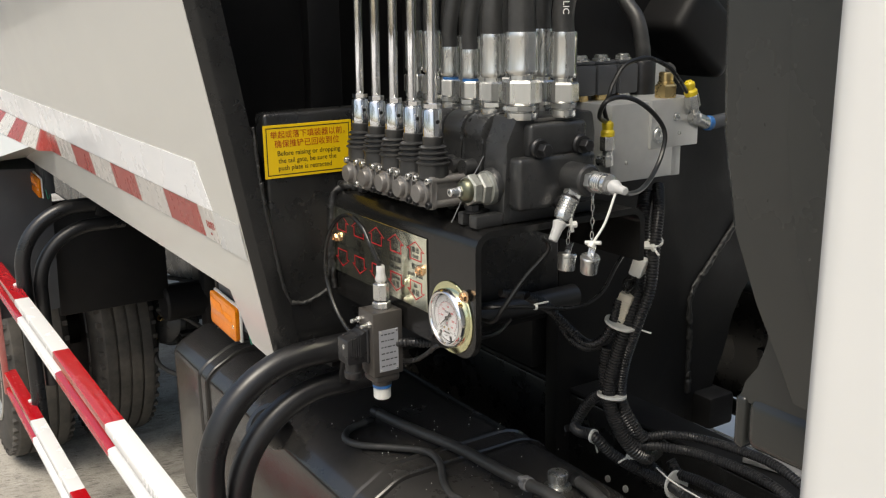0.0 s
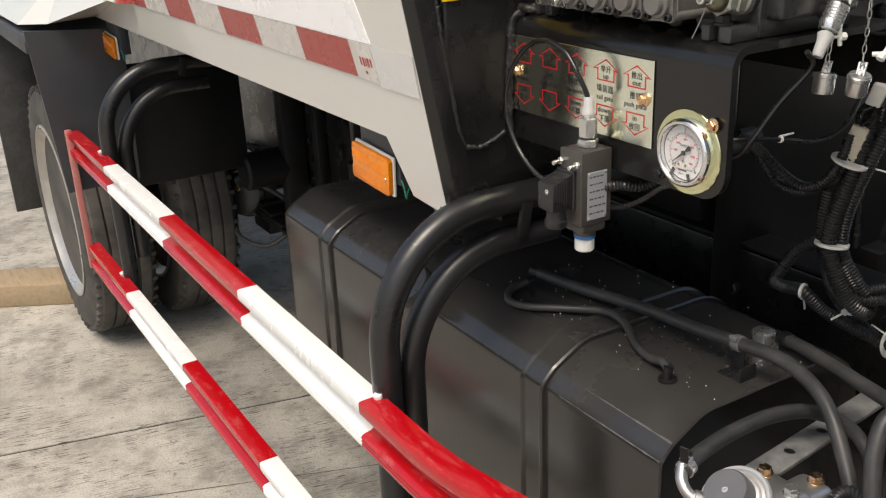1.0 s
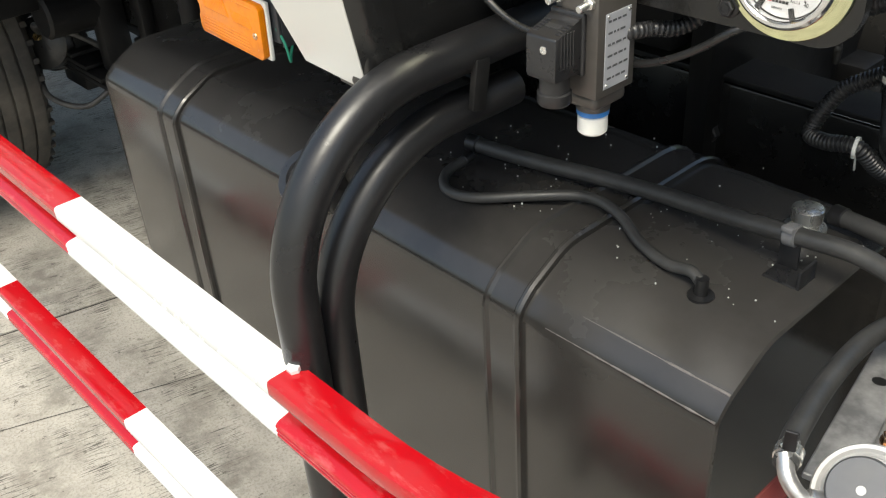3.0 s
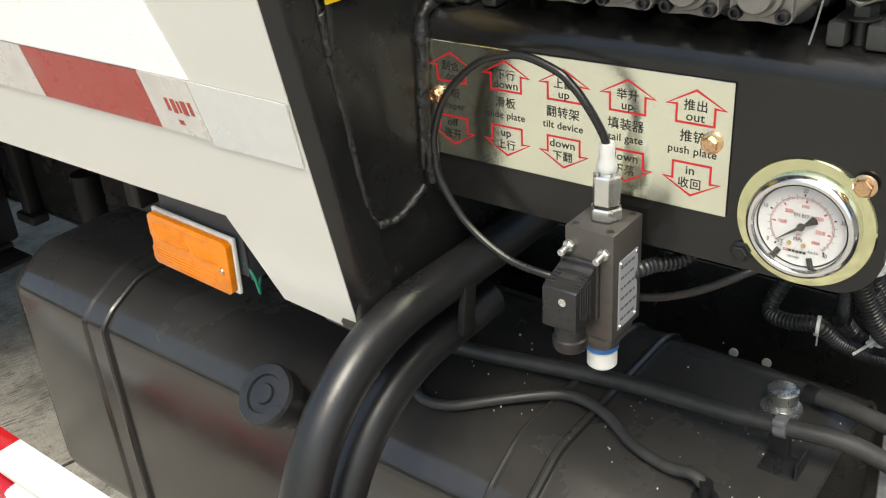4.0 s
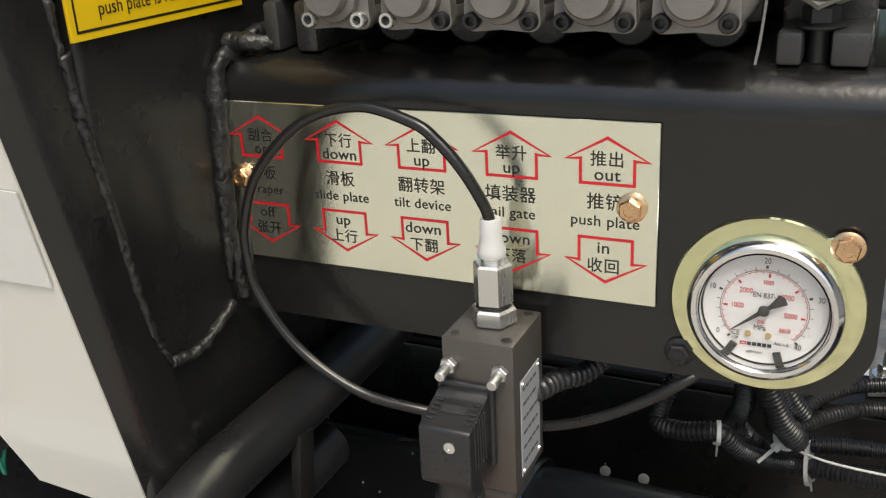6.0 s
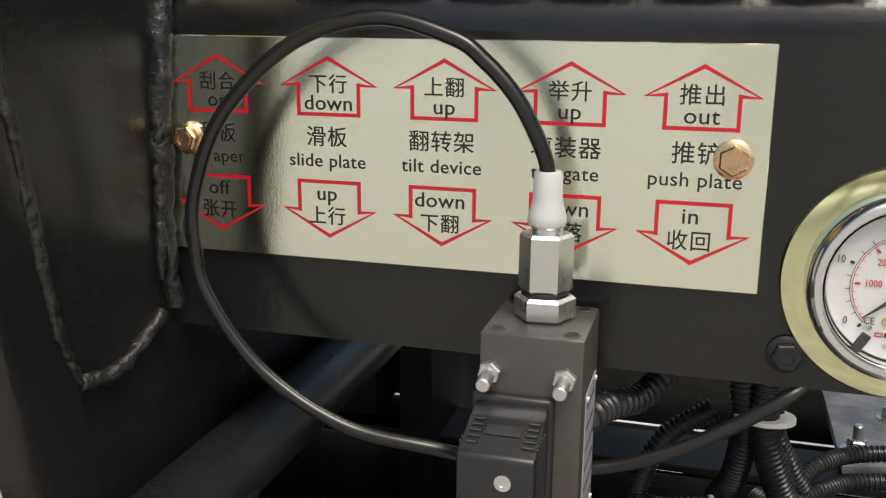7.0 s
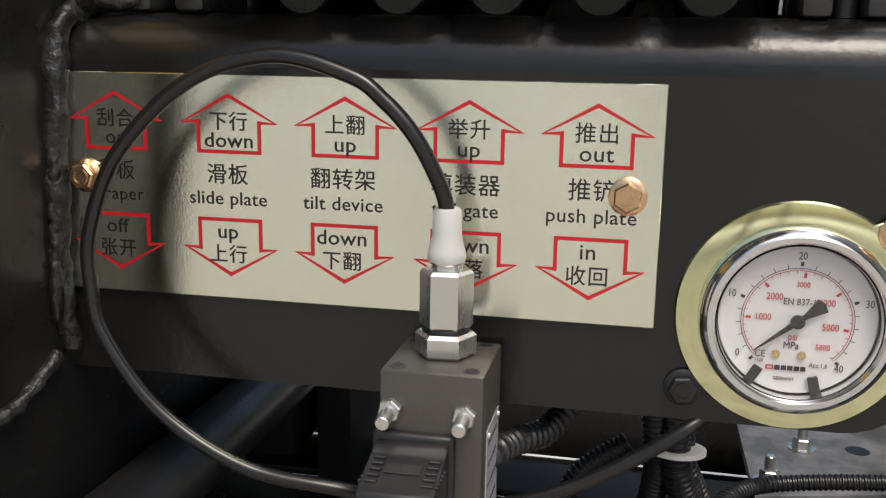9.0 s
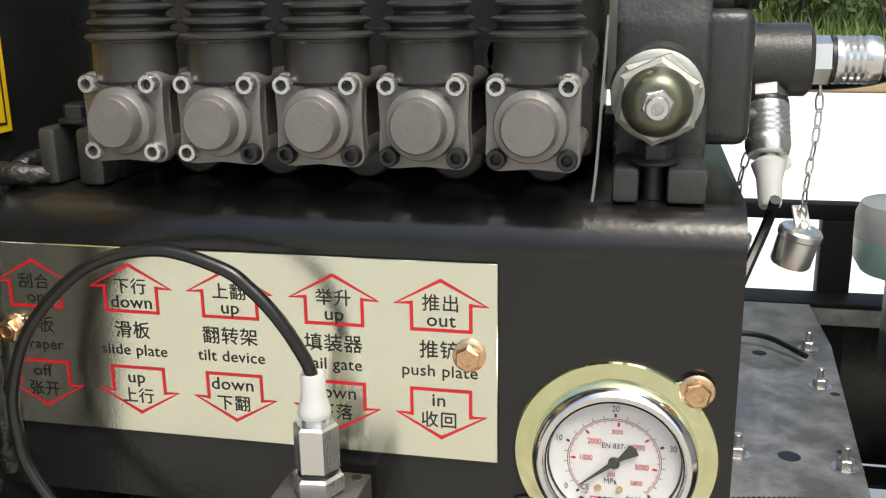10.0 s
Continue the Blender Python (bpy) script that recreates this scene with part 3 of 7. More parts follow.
# ---- fender, chassis ----
fender = thing("fender", (-2.2, 0.0, 1.0), "dark grey plate fender over the rear wheels", "fender")
t = B()
prism(t, [(-0.310, 1.105), (-0.06, 1.085), (-0.075, 0.66), (-0.275, 0.655)], FACE_FRONT @ Matrix.Translation((0, 0, -1.755)), 0.008)
part("front_plate", t, fender_grey, fender)
t = B()
box(t, (-3.4, -0.31, 1.075), (-1.75, 0.35, 1.09), 0.003)
box(t, (-3.4, -0.312, 1.045), (-1.76, -0.302, 1.08), 0.003)
part("top_plate", t, fender_grey, fender)
t = B()
box(t, (-2.86, -0.305, 0.30), (-2.845, -0.02, 1.08), 0.004)
part("mud_flap", t, rubber, fender, "black rubber mud flap")
t = B()
box(t, (-1.80, -0.07, 0.62), (-1.785, 0.27, 0.98), 0.01)
part("inner_flap", t, black_matt, fender)

chassis = thing("chassis_frame", (0, 0.5, 0.7), "black painted ladder frame of the truck", "chassis")
for y0 in (0.45, 1.25):
    w = 0.07 if y0 < 1 else -0.07
    t = B()
    low = 0.54 if y0 < 1 else 0.555
    box(t, (-5, y0, low), (2.6, y0 + 0.008, 0.86), 0.003)
    web = part("web", t, black_paint, chassis)
    for z0 in (0.862, low - 0.010):
        t = B()
        box(t, (-5, y0, z0), (2.6, y0 + w, z0 + 0.008), 0.002)
        part("flange", t, black_matt, chassis)
    # Flat black discs paint the dark of holes; the web is not pierced.
    rr = random.Random(8)
    for k in range(26):
        t = B()
        x0, z0, r = -1.95 + 0.075 * k + rr.uniform(-0.02, 0.02), rr.choice((0.68, 0.735, 0.80)), rr.choice((0.007, 0.009, 0.013))
        lathe(t, [(r, 0), (0, 0.0004)], axis((x0, y0 - 0.0002, z0), (0, -1, 0)), 16)
        part("painted_hole", t, print_black, web)
    for x0, z0, a, b, turn in ((-1.452, 0.762, 0.010, 0.026, 8), (-1.300, 0.700, 0.022, 0.011, 20), (-1.215, 0.738, 0.024, 0.011, -25), (-1.325, 0.79, 0.009, 0.009, 0), (-1.37, 0.70, 0.008, 0.008, 0), (-1.28, 0.635, 0.028, 0.012, 15), (-1.10, 0.66, 0.024, 0.012, 0), (-1.52, 0.66, 0.012, 0.012, 0)):
        t = B()
        prism(t, [(a * math.cos(radians(15 * i)), b * math.sin(radians(15 * i))) for i in range(24)], Matrix.Translation((x0, y0 - 0.0002, z0)) @ FACE_OUT @ Matrix.Rotation(radians(turn), 4, "Z"), 0.0006)
        part("painted_hole", t, print_black, web)
    for k in range(10):
        t = B()
        hexa(t, (-1.9 + 0.21 * k, y0, 0.70 + 0.09 * (k % 2)), (0, -1, 0), 0.021, 0.012)
        part("bolt", t, steel_black, web)
for x0 in (-4.2, -3.0, -2.0, -0.5):
    t = B()
    box(t, (x0, 0.46, 0.66), (x0 + 0.09, 1.25, 0.83), 0.01)
    part("cross_member", t, black_matt, chassis)
t = B()
box(t, (-3.0, 0.40, 0.90), (-0.05, 0.55, 1.03), 0.01)
box(t, (-3.0, 1.15, 0.90), (-0.05, 1.30, 1.03), 0.01)
part("sub_frame", t, black_matt, chassis)
# suspension and axle behind the tank
t = B()
for k in range(6):
    box(t, (-2.75 + 0.06 * k, 0.33, 0.40 + 0.014 * k), (-1.65 - 0.08 * k, 0.42, 0.412 + 0.014 * k), 0.003)
part("leaf_spring", t, black_matt, chassis)
t = B()
box(t, (-1.625, 0.415, 0.52), (-1.585, 0.449, 0.858), 0.008)
box(t, (-1.64, 0.405, 0.515), (-1.565, 0.449, 0.54), 0.006)
box(t, (-1.80, 0.37, 0.42), (-1.74, 0.449, 0.86), 0.015)
rod(t, (-1.80, 0.25, 0.60), (-1.80, 0.44, 0.60), 0.06, 18, 0.008)
part("spring_hanger", t, black_matt, chassis)
t = B()
rod(t, (-1.2, 0.36, 0.75), (-1.2, 0.36, 0.45), 0.028, 12)
part("shock_absorber", t, black_matt, chassis)
t = B()
rod(t, (-2.33, 0.0, 0.43), (-2.33, 1.7, 0.43), 0.08, 18)
rod(t, (-2.2, 0.85, 0.45), (-0.3, 0.85, 0.62), 0.05, 16)
lathe(t, [(0.02, -0.2), (0.17, -0.12), (0.2, 0), (0.17, 0.12), (0.02, 0.2)], axis((-2.33, 0.85, 0.43), (1, 0, 0)), 20)
part("axle", t, black_matt, chassis)


brake = thing("brake_chamber", (-1.72, 0.34, 0.72), "dusty black brake chamber with hoses by the rear axle", "brake chamber")
BRK = Matrix.Translation((-0.302, 0.0, -0.272))
t = B()
lathe(t, [(0.03, -0.05), (0.066, -0.045), (0.078, -0.02), (0.084, -0.012), (0.084, 0.006), (0.078, 0.012), (0.072, 0.05), (0.05, 0.066), (0.0, 0.07)], axis((-1.70, 0.33, 0.74), (0.6, -0.75, 0.2)), 32)
t.transform(BRK)
part("chamber", t, cast_dark, brake)
t = B()
box(t, (-1.76, 0.36, 0.60), (-1.62, 0.40, 0.86), 0.006)
rod(t, (-1.73, 0.36, 0.72), (-1.86, 0.46, 0.66), 0.012, 12)
t.transform(BRK)
part("bracket", t, black_matt, brake)
for k, pts in enumerate((((-1.66, 0.29, 0.78), (-1.58, 0.26, 0.83), (-1.52, 0.33, 0.80), (-1.50, 0.42, 0.72)), ((-1.68, 0.27, 0.70), (-1.58, 0.24, 0.64), (-1.48, 0.30, 0.62), (-1.45, 0.40, 0.68)), ((-1.74, 0.28, 0.80), (-1.70, 0.22, 0.90), (-1.60, 0.30, 0.93), (-1.52, 0.42, 0.90)))):
    t = B()
    sweep(t, smooth(pts, 8), 0.008, 10)
    t.transform(BRK)
    part("hose", t, rubber, brake)
for p in ((-1.655, 0.285, 0.775), (-1.675, 0.268, 0.705)):
    t = B()
    hexa(t, p, (0.6, -0.75, 0.2), 0.018, 0.016)
    t.transform(BRK)
    part("fitting", t, brass, brake)


def make_wheel(dual):
    w = thing("wheel", (0, 0, 0), "dusty black truck tyre on a silver steel rim" if not dual else "inner dual truck tyre with worn ribbed tread", "wheel", "rear wheels")
    t = B()
    prof = [(0.275, 0.03), (0.288, 0.012), (0.34, 0.0), (0.395, 0.010), (0.423, 0.028)]
    # ribbed tread
    for a, b in ((0.034, 0.066), (0.074, 0.106), (0.114, 0.146), (0.154, 0.186)):
        prof += [(0.430, a), (0.432, (a + b) / 2), (0.430, b), (0.421, b + 0.001), (0.421, b + 0.007)]
    prof = prof[:-2] + [(0.423, 0.192), (0.395, 0.210), (0.34, 0.22), (0.288, 0.208), (0.275, 0.19), (0.275, 0.03)]
    lathe(t, prof[:-1], None, 72)
    tyre = part("tyre", t, tyre_rubber, w, sharp=0.5)
    t = B()
    for k in range(54):
        a = 2 * math.pi * k / 54
        for z0, z1 in ((0.012, 0.034), (0.186, 0.208)):
            box(t, (0.406, -0.008, z0), (0.4235, 0.008, z1), 0.002, 1, Matrix.Rotation(a + (0.05 if z0 > 0.1 else 0), 4, "Z"))
    tagged(part("tread_block", t, tyre_rubber, tyre), kind="stuff")
    t = B()
    lathe(t, [(0.0, 0.185), (0.262, 0.185), (0.292, 0.018), (0.297, 0.006), (0.288, 0.004), (0.278, 0.02), (0.266, 0.03), (0.255, 0.09), (0.20, 0.135), (0.12, 0.12), (0.10, 0.10), (0.0, 0.10)], None, 48)
    rim = part("rim", t, rim_silver, w, "silver painted steel rim")
    for k in range(8):
        t = B()
        a = 2 * math.pi * k / 8
        hexa(t, (0.155 * math.cos(a), 0.155 * math.sin(a), 0.125), (0, 0, -1), 0.03, 0.03)
        part("wheel_nut", t, steel_black, rim)
    return w


OUTWARD = Matrix.Rotation(radians(-90), 4, "X") 
outer = make_wheel(False)
outer.matrix_basis = Matrix.Translation((-2.33, -0.235, 0.430)) @ OUTWARD
inner = copy_thing(outer, Matrix.Translation((-2.33, 0.045, 0.430)) @ OUTWARD)
tagged(inner, "inner dual truck tyre with worn ribbed tread")
for y0 in (1.45, 1.72):
    copy_thing(outer, Matrix.Translation((-2.33, y0, 0.430)) @ OUTWARD)
block = B()
box(block, (-0.30, -0.09, 0.0), (0.30, 0.09, 0.085), 0.006, 2, Matrix.Translation((-2.75, -0.40, 0.0)) @ Matrix.Rotation(radians(60), 4, "Z"))
solo("wood_block", block, wood, "weathered wooden chock lying behind the rear wheel", "wood block")

# ---- side guard: bent pipes and striped rails ----
def pipe_line(x, y_out, r, z_top, z_low, y_in):
    """A pipe that comes out of the frame and bends down."""
    pts = [(x, y_in, z_top), (x, y_out + r + 0.05, z_top)]
    pts += [(x, y_out + r - r * math.sin(radians(a)), z_top - r + r * math.cos(radians(a))) for a in range(0, 91, 5)]
    pts += [(x, y_out, z_top - r - 0.1), (x, y_out, z_low)]
    return pts


def guard_bracket(x, dz=0.0):
    g = thing("guard_bracket", (x, 0.3, 1.0), "pair of bent black pipes carrying the side guard", "pipe bracket", "guard brackets")
    t = B()
    sweep(t, pipe_line(x - 0.002, -0.2125, 0.156, 1.048 + dz, 0.40, 0.44), 0.0195, 24)
    part("outer_pipe", t, pipe_black, g)
    t = B()
    sweep(t, pipe_line(x - 0.009, -0.1725, 0.1525, 0.991 + dz, 0.545, 0.06), 0.018, 24)
    part("inner_pipe", t, pipe_black, g)
    t = B()
    prism(t, [(-0.018, 1.001), (-0.002, 0.996), (0.006, 1.044), (-0.010, 1.046)], FACE_FRONT @ Matrix.Translation((0, 0, x + 0.012)), 0.007, 0.001)
    part("gusset", t, black_matt, g)
    return g


guard_bracket(0.015)
guard_bracket(-1.42, -0.02)

RAIL = [(0.034, 0.0), (0.004, 0.0), (0.001, -0.001), (0.0, -0.004), (0.0, -0.015), (0.001, -0.018), (0.004, -0.020), (0.015, -0.022), (0.018, -0.024), (0.019, -0.027), (0.019, -0.041), (0.018, -0.044),
        (0.015, -0.046), (0.004, -0.048), (0.001, -0.050), (0.0, -0.052), (0.0, -0.0535), (0.0016, -0.0545), (0.0016, -0.0555), (0.0, -0.0565), (0.0, -0.0585), (0.0016, -0.0595), (0.0016, -0.0605), (0.0, -0.0615), (0.0, -0.065), (0.001, -0.067), (0.004, -0.068), (0.034, -0.068)]


def rail_piece(bm, a, b, ca=0.0, cb=0.0):
    """A length of the ribbed rail from a to b (x, y, z of its outer top edge); ca and cb skew its ends for a mitre."""
    rings = [[bm.verts.new((p[0] + q[0] * c, p[1] + q[0], p[2] + q[1])) for q in RAIL] for p, c in ((a, ca), (b, cb))]
    n = len(RAIL)
    for k in range(n):
        j = (k + 1) % n
        bm.faces.new((rings[0][k], rings[0][j], rings[1][j], rings[1][k]))
    bm.faces.new(rings[0][::-1])
    bm.faces.new(rings[1])
    return bm


rail = thing("side_guard", (-0.65, -0.25, 0.4), "red and white striped steel side guard with two ribbed rails", "side guard")
for z in (0.830, 0.500):
    for k, (x0, x1) in enumerate(((-1.735, -1.312), (-1.312, -0.856), (-0.856, -0.416), (-0.416, 0.015))):
        t = B()
        rail_piece(t, (x0, -0.256, z), (x1, -0.256, z))
        part("rail_length", t, rail_white if k % 2 else rail_red, rail, "white length" if k % 2 else "red length")
    # the front length bends in towards the truck in a slow curve
    bend = [(x, -0.256 + 0.22 * (max(0, x - 0.13) ** 2 / 0.24 if x < 0.25 else x - 0.19)) for x in (0.015, 0.13, 0.16, 0.19, 0.22, 0.25, 0.4505)]
    t = B()
    for (x0, y0), (x1, y1) in zip(bend, bend[1:]):
        rail_piece(t, (x0, y0, z), (x1, y1, z), 0, -0.24 if x1 > 0.45 else 0)
    bmesh.ops.remove_doubles(t, verts=t.verts, dist=0.0002)
    inner = [f for f in t.faces if len(f.verts) == len(RAIL) and 0.02 < f.calc_center_median().x < 0.44]
    bmesh.ops.delete(t, geom=inner, context="FACES_ONLY")
    part("rail_length", t, rail_red, rail, "red length bent inwards at its end")
for k, (x0, x1) in enumerate(((0.395, 0.472), (-1.737, -1.722))):
    t = B()
    if k == 0:
        prism(t, [(0.370, -0.2220), (0.452, -0.2010), (0.4434, -0.1640), (0.361, -0.1850)], Matrix.Translation((0, 0, 0.420)), 0.4075, 0.0025)
    else:
        box(t, (x0, -0.260, 0.430), (x1, -0.242, 0.836), 0.003)
    part("end_post", t, rail_pink if k else rail_red, rail, "paler pink end plate" if k else "")
for x0 in (0.015, -1.45):
    for z in (0.798, 0.468):
        t = B()
        hexa(t, (x0 + 0.006, -0.230, z + 0.032), (0, -0.2, 1), 0.012, 0.006)
        part("clamp_bolt", t, rail_white, rail)

# ---- fuel tank ----
tank = thing("fuel_tank", (-0.26, 0.2, 0.44), "dusty black steel fuel tank with two strap bands", "fuel tank")
TY0, TY1, TZ0, TZ1, TR = -0.020, 0.335, 0.425, 0.852, 0.078


def fold(y, z, r, a0, a1, g, n):
    """A pressed fold at the corner (y, z): its outward side turns from a0 to a1 degrees."""
    mid, d = radians((a0 + a1) / 2), r / math.cos(radians((a1 - a0) / 2))
    return arc(y - d * math.cos(mid), z - d * math.sin(mid), max(0.001, r + g), a0, a1, n)


def tank_outline(g, n=8):
    o = fold(0.048, TZ1, 0.06, 90, 118.4, g, n // 2) + fold(-0.001, 0.8255, 0.035, 118.4, 133.4, g, n // 2) + fold(TY0, 0.8075, 0.024, 133.4, 180, g, n // 2) + arc(TY0 + TR, TZ0 + TR, TR + g, 180, 270, n)
    return o + arc(TY1 - TR, TZ0 + TR, TR + g, 270, 360, n) + arc(TY1 - TR, TZ1 - TR, TR + g, 0, 90, n)


def loop_skin(bm, stations):
    """Closes a row of (x, inset) outlines of the tank into a skin."""
    rings = [[bm.verts.new((x, y, z)) for y, z in tank_outline(g)] for x, g in stations]
    for a, b in zip(rings, rings[1:]):
        for k in range(len(a)):
            j = (k + 1) % len(a)
            bm.faces.new((a[k], a[j], b[j], b[k]))
    bm.faces.new(rings[0][::-1])
    bm.faces.new(rings[-1])
    return bm


t = loop_skin(B(), [(-0.803, -0.022), (-0.801, -0.014), (-0.795, -0.007), (-0.785, -0.002), (-0.77, 0.0), (-0.60, 0.001), (-0.2, -0.001), (0.10, 0.0), (0.12, 0.0012), (0.284, 0.0012), (0.296, 0.0), (0.304, 0.0), (0.306, -0.002), (0.304, -0.005), (0.284, -0.005), (0.283, -0.03)])
shell = part("shell", t, tank_black, tank, sharp=0.5)
for x0 in (-0.583, 0.067):
    t = loop_skin(B(), [(x0 - 0.025, 0.0005), (x0 - 0.025, 0.005), (x0 - 0.023, 0.007), (x0 - 0.020, 0.0065), (x0 - 0.017, 0.0035), (x0 + 0.015, 0.0035), (x0 + 0.018, 0.0065), (x0 + 0.021, 0.007), (x0 + 0.024, 0.005), (x0 + 0.025, 0.0005)])
    part("strap", t, tank_black, tank, "black strap band with raised edges")
    t = B()
    box(t, (x0 - 0.022, TY0 + 0.03, 0.405), (x0 + 0.022, TY0 + 0.14, 0.436), 0.006)
    rod(t, (x0, TY0 + 0.05, 0.385), (x0, TY0 + 0.05, 0.42), 0.006, 10)
    hexa(t, (x0, TY0 + 0.05, 0.398), (0, 0, -1), 0.016, 0.010)
    part("strap_foot", t, black_matt, tank)
rnd = random.Random(4)
for (y, z, r, a0, a1), x0 in (((-0.001, 0.8255, 0.035, 118.4, 133.4), 0.150), ((TY0, 0.8075, 0.024, 133.4, 180), 0.120)):
    y, z = fold(y, z, r, a0, a1, 0.0008, 2)[1]
    t = B()
    xs = [x0 + (0.303 - x0) * k / 24 for k in range(25)]
    sweep(t, [(x, y, z) for x in xs], [0.0005 + 0.0011 * rnd.random() * (k / 24) ** 0.6 for k in range(25)], 8)
    part("worn_edge", t, worn_steel, shell, "bright worn fold")
cap_d = Vector((0, -0.66, 0.75)).normalized()
cap_p = Vector((-0.2225, -0.0305, 0.8400))
t = B()
lathe(t, [(0.026, -0.036), (0.027, -0.006), (0.034, -0.004), (0.0355, 0.016), (0.033, 0.020), (0.022, 0.0205), (0.0205, 0.0175), (0.012, 0.0175), (0.0105, 0.0205), (0.0, 0.0215)], axis(cap_p, cap_d), 40)
part("filler_cap", t, plastic_black, tank, "round black filler cap with raised rings")
t = B()
lathe(t, [(0.020, 0), (0.020, 0.004), (0.013, 0.005), (0.013, 0.010), (0.015, 0.012), (0.015, 0.024), (0.012, 0.026), (0.0, 0.026)], axis((0.238, 0.222, 0.852), (0, 0, 1)), 24)
part("vent_cap", t, zinc, tank, "dull metal vent cap")
t = B()
box(t, (0.250, 0.126, 0.852), (0.286, 0.156, 0.855), 0.001)
box(t, (0.250, 0.150, 0.854), (0.270, 0.153, 0.886), 0.002)
box(t, (0.283, 0.126, 0.853), (0.286, 0.154, 0.872), 0.001)
part("hose_bracket", t, plastic_black, tank)
t = B()
lathe(t, [(0.012, 0), (0.012, 0.005), (0.006, 0.006), (0.006, 0.022), (0.0, 0.022)], axis((0.228, 0.064, 0.850), (0, 0, 1)), 16)
part("hose_tail", t, steel_black, tank)
t = B()
rnd = random.Random(11)
for k in range(80):
    px, py = rnd.uniform(-0.15, 0.31), rnd.gauss(0.13, 0.07)
    if py < 0.04:
        continue
    r = rnd.uniform(0.0003, 0.0007)
    box(t, (px - r, py - r, 0.8525), (px + r, py + r, 0.8535 + r), 0, 1)
tagged(solo("grit", t, white_plastic, "pale grit scattered on the tank top", "grit", kind="stuff"))


def hose(name, pts, r, material, label, category="hose", n=10, seg=12):
    t = B()
    sweep(t, smooth(pts, n), r, seg)
    if category != "hose":
        return solo(name, t, material, label, category)
    h = thing(name, pts[0], label, category)
    part("tube", t, material, h)
    t = B()
    lathe(t, [(r, -0.004), (r * 1.15, -0.003), (r * 1.15, 0.010), (r, 0.011)], axis(pts[0], Vector(pts[1]) - Vector(pts[0])), 18)
    part("end_ferrule", t, steel_black, h)
    return h


hose("fuel_hose", [(-0.115, 0.118, 0.868), (-0.07, 0.126, 0.867), (-0.01, 0.138, 0.867), (0.05, 0.148, 0.870), (0.12, 0.152, 0.876), (0.20, 0.147, 0.885), (0.262, 0.147, 0.892), (0.33, 0.150, 0.894), (0.40, 0.132, 0.880), (0.46, 0.10, 0.83), (0.50, 0.08, 0.76)], 0.0088, rubber, "black rubber fuel hose across the tank top")
hose("return_hose", [(-0.10, 0.10, 0.862), (-0.095, 0.060, 0.860), (-0.07, 0.038, 0.858), (-0.035, 0.045, 0.859), (0.005, 0.080, 0.861), (0.055, 0.112, 0.866), (0.10, 0.108, 0.867), (0.146, 0.086, 0.861), (0.185, 0.074, 0.862), (0.212, 0.070, 0.869), (0.228, 0.064, 0.866)], 0.0056, rubber, "thin black return hose lying on the tank")
hose("fuel_hose", [(0.258, 0.240, 0.868), (0.30, 0.230, 0.872), (0.38, 0.208, 0.876), (0.46, 0.19, 0.875), (0.60, 0.17, 0.85), (0.80, 0.18, 0.82)], 0.0088, rubber, "black rubber hose leaving the tank's rear edge")
t = B()
lathe(t, [(0.0088, -0.006), (0.0106, -0.005), (0.0106, 0.005), (0.0088, 0.006)], axis((0.262, 0.147, 0.892), (0.07, 0.0, 0.006)), 20)
box(t, (0.256, 0.134, 0.899), (0.268, 0.141, 0.905), 0.002)
solo("hose_clamp", t, clip_grey, "grey clip round the fuel hose", "hose clamp")

# ---- valve bracket with its plate ----
bracket = thing("valve_bracket", (0.17, 0.12, 1.126), "black painted bent steel bracket welded to the body front", "bracket")
BX0, BX1, BZ = -0.002, 0.351, 1.2805
outer_line = [(0.001, 1.126), (0.001, BZ - 0.022)] + [(y, z) for y, z in arc(0.023, BZ - 0.022, 0.022, 180, 90, 8)] + [(0.240, BZ)] + arc(0.240, BZ - 0.022, 0.022, 90, 0, 8) + [(0.262, 1.21)]
inner_line = [(0.254, 1.21)] + arc(0.240, BZ - 0.022, 0.014, 0, 90, 8) + arc(0.023, BZ - 0.022, 0.014, 90, 180, 8) + [(0.009, 1.126)]
t = B()
strip(t, outer_line + inner_line, BX0, BX1)
corner = [e for e in t.edges if all(abs(v.co.x - BX1) < 1e-5 and abs(v.co.z - 1.126) < 1e-5 for v in e.verts)]
bmesh.ops.bevel(t, geom=corner, offset=0.030, segments=8, affect="EDGES", profile=0.5)
part("bent_plate", t, bracket_paint, bracket)
t = B()
bead(t, [(0.000, -0.003, 1.135), (-0.001, -0.005, 1.165), (-0.001, -0.005, 1.20), (0.001, -0.003, 1.259), (0.003, 0.008, 1.279), (0.004, 0.05, 1.286), (0.004, 0.12, 1.285)], 0.0062, 6)
bead(t, [(0.002, 0.012, 1.285), (0.016, 0.012, 1.286), (0.030, 0.018, 1.284)], 0.0058, 7)
part("weld", t, weld_metal, bracket, "lumpy weld bead", 3.0)


def hex_bolt(parent, p, d, af, h, flange, material, turn=0.0, label=""):
    t = B()
    lathe(t, [(flange * 0.96, 0), (flange, 0.0006), (flange, 0.0014), (af * 0.56, 0.0026)], axis(p, d), 28)
    hexa(t, Vector(p) + Vector(d).normalized() * 0.0018, d, af, h, turn)
    r = af * 0.34
    lathe(t, [(r, h + 0.0016), (r, h + 0.0024), (r * 0.8, h + 0.0024), (r * 0.78, h + 0.0014)], axis(p, d), 20)
    return part("bolt", t, material, parent, label)


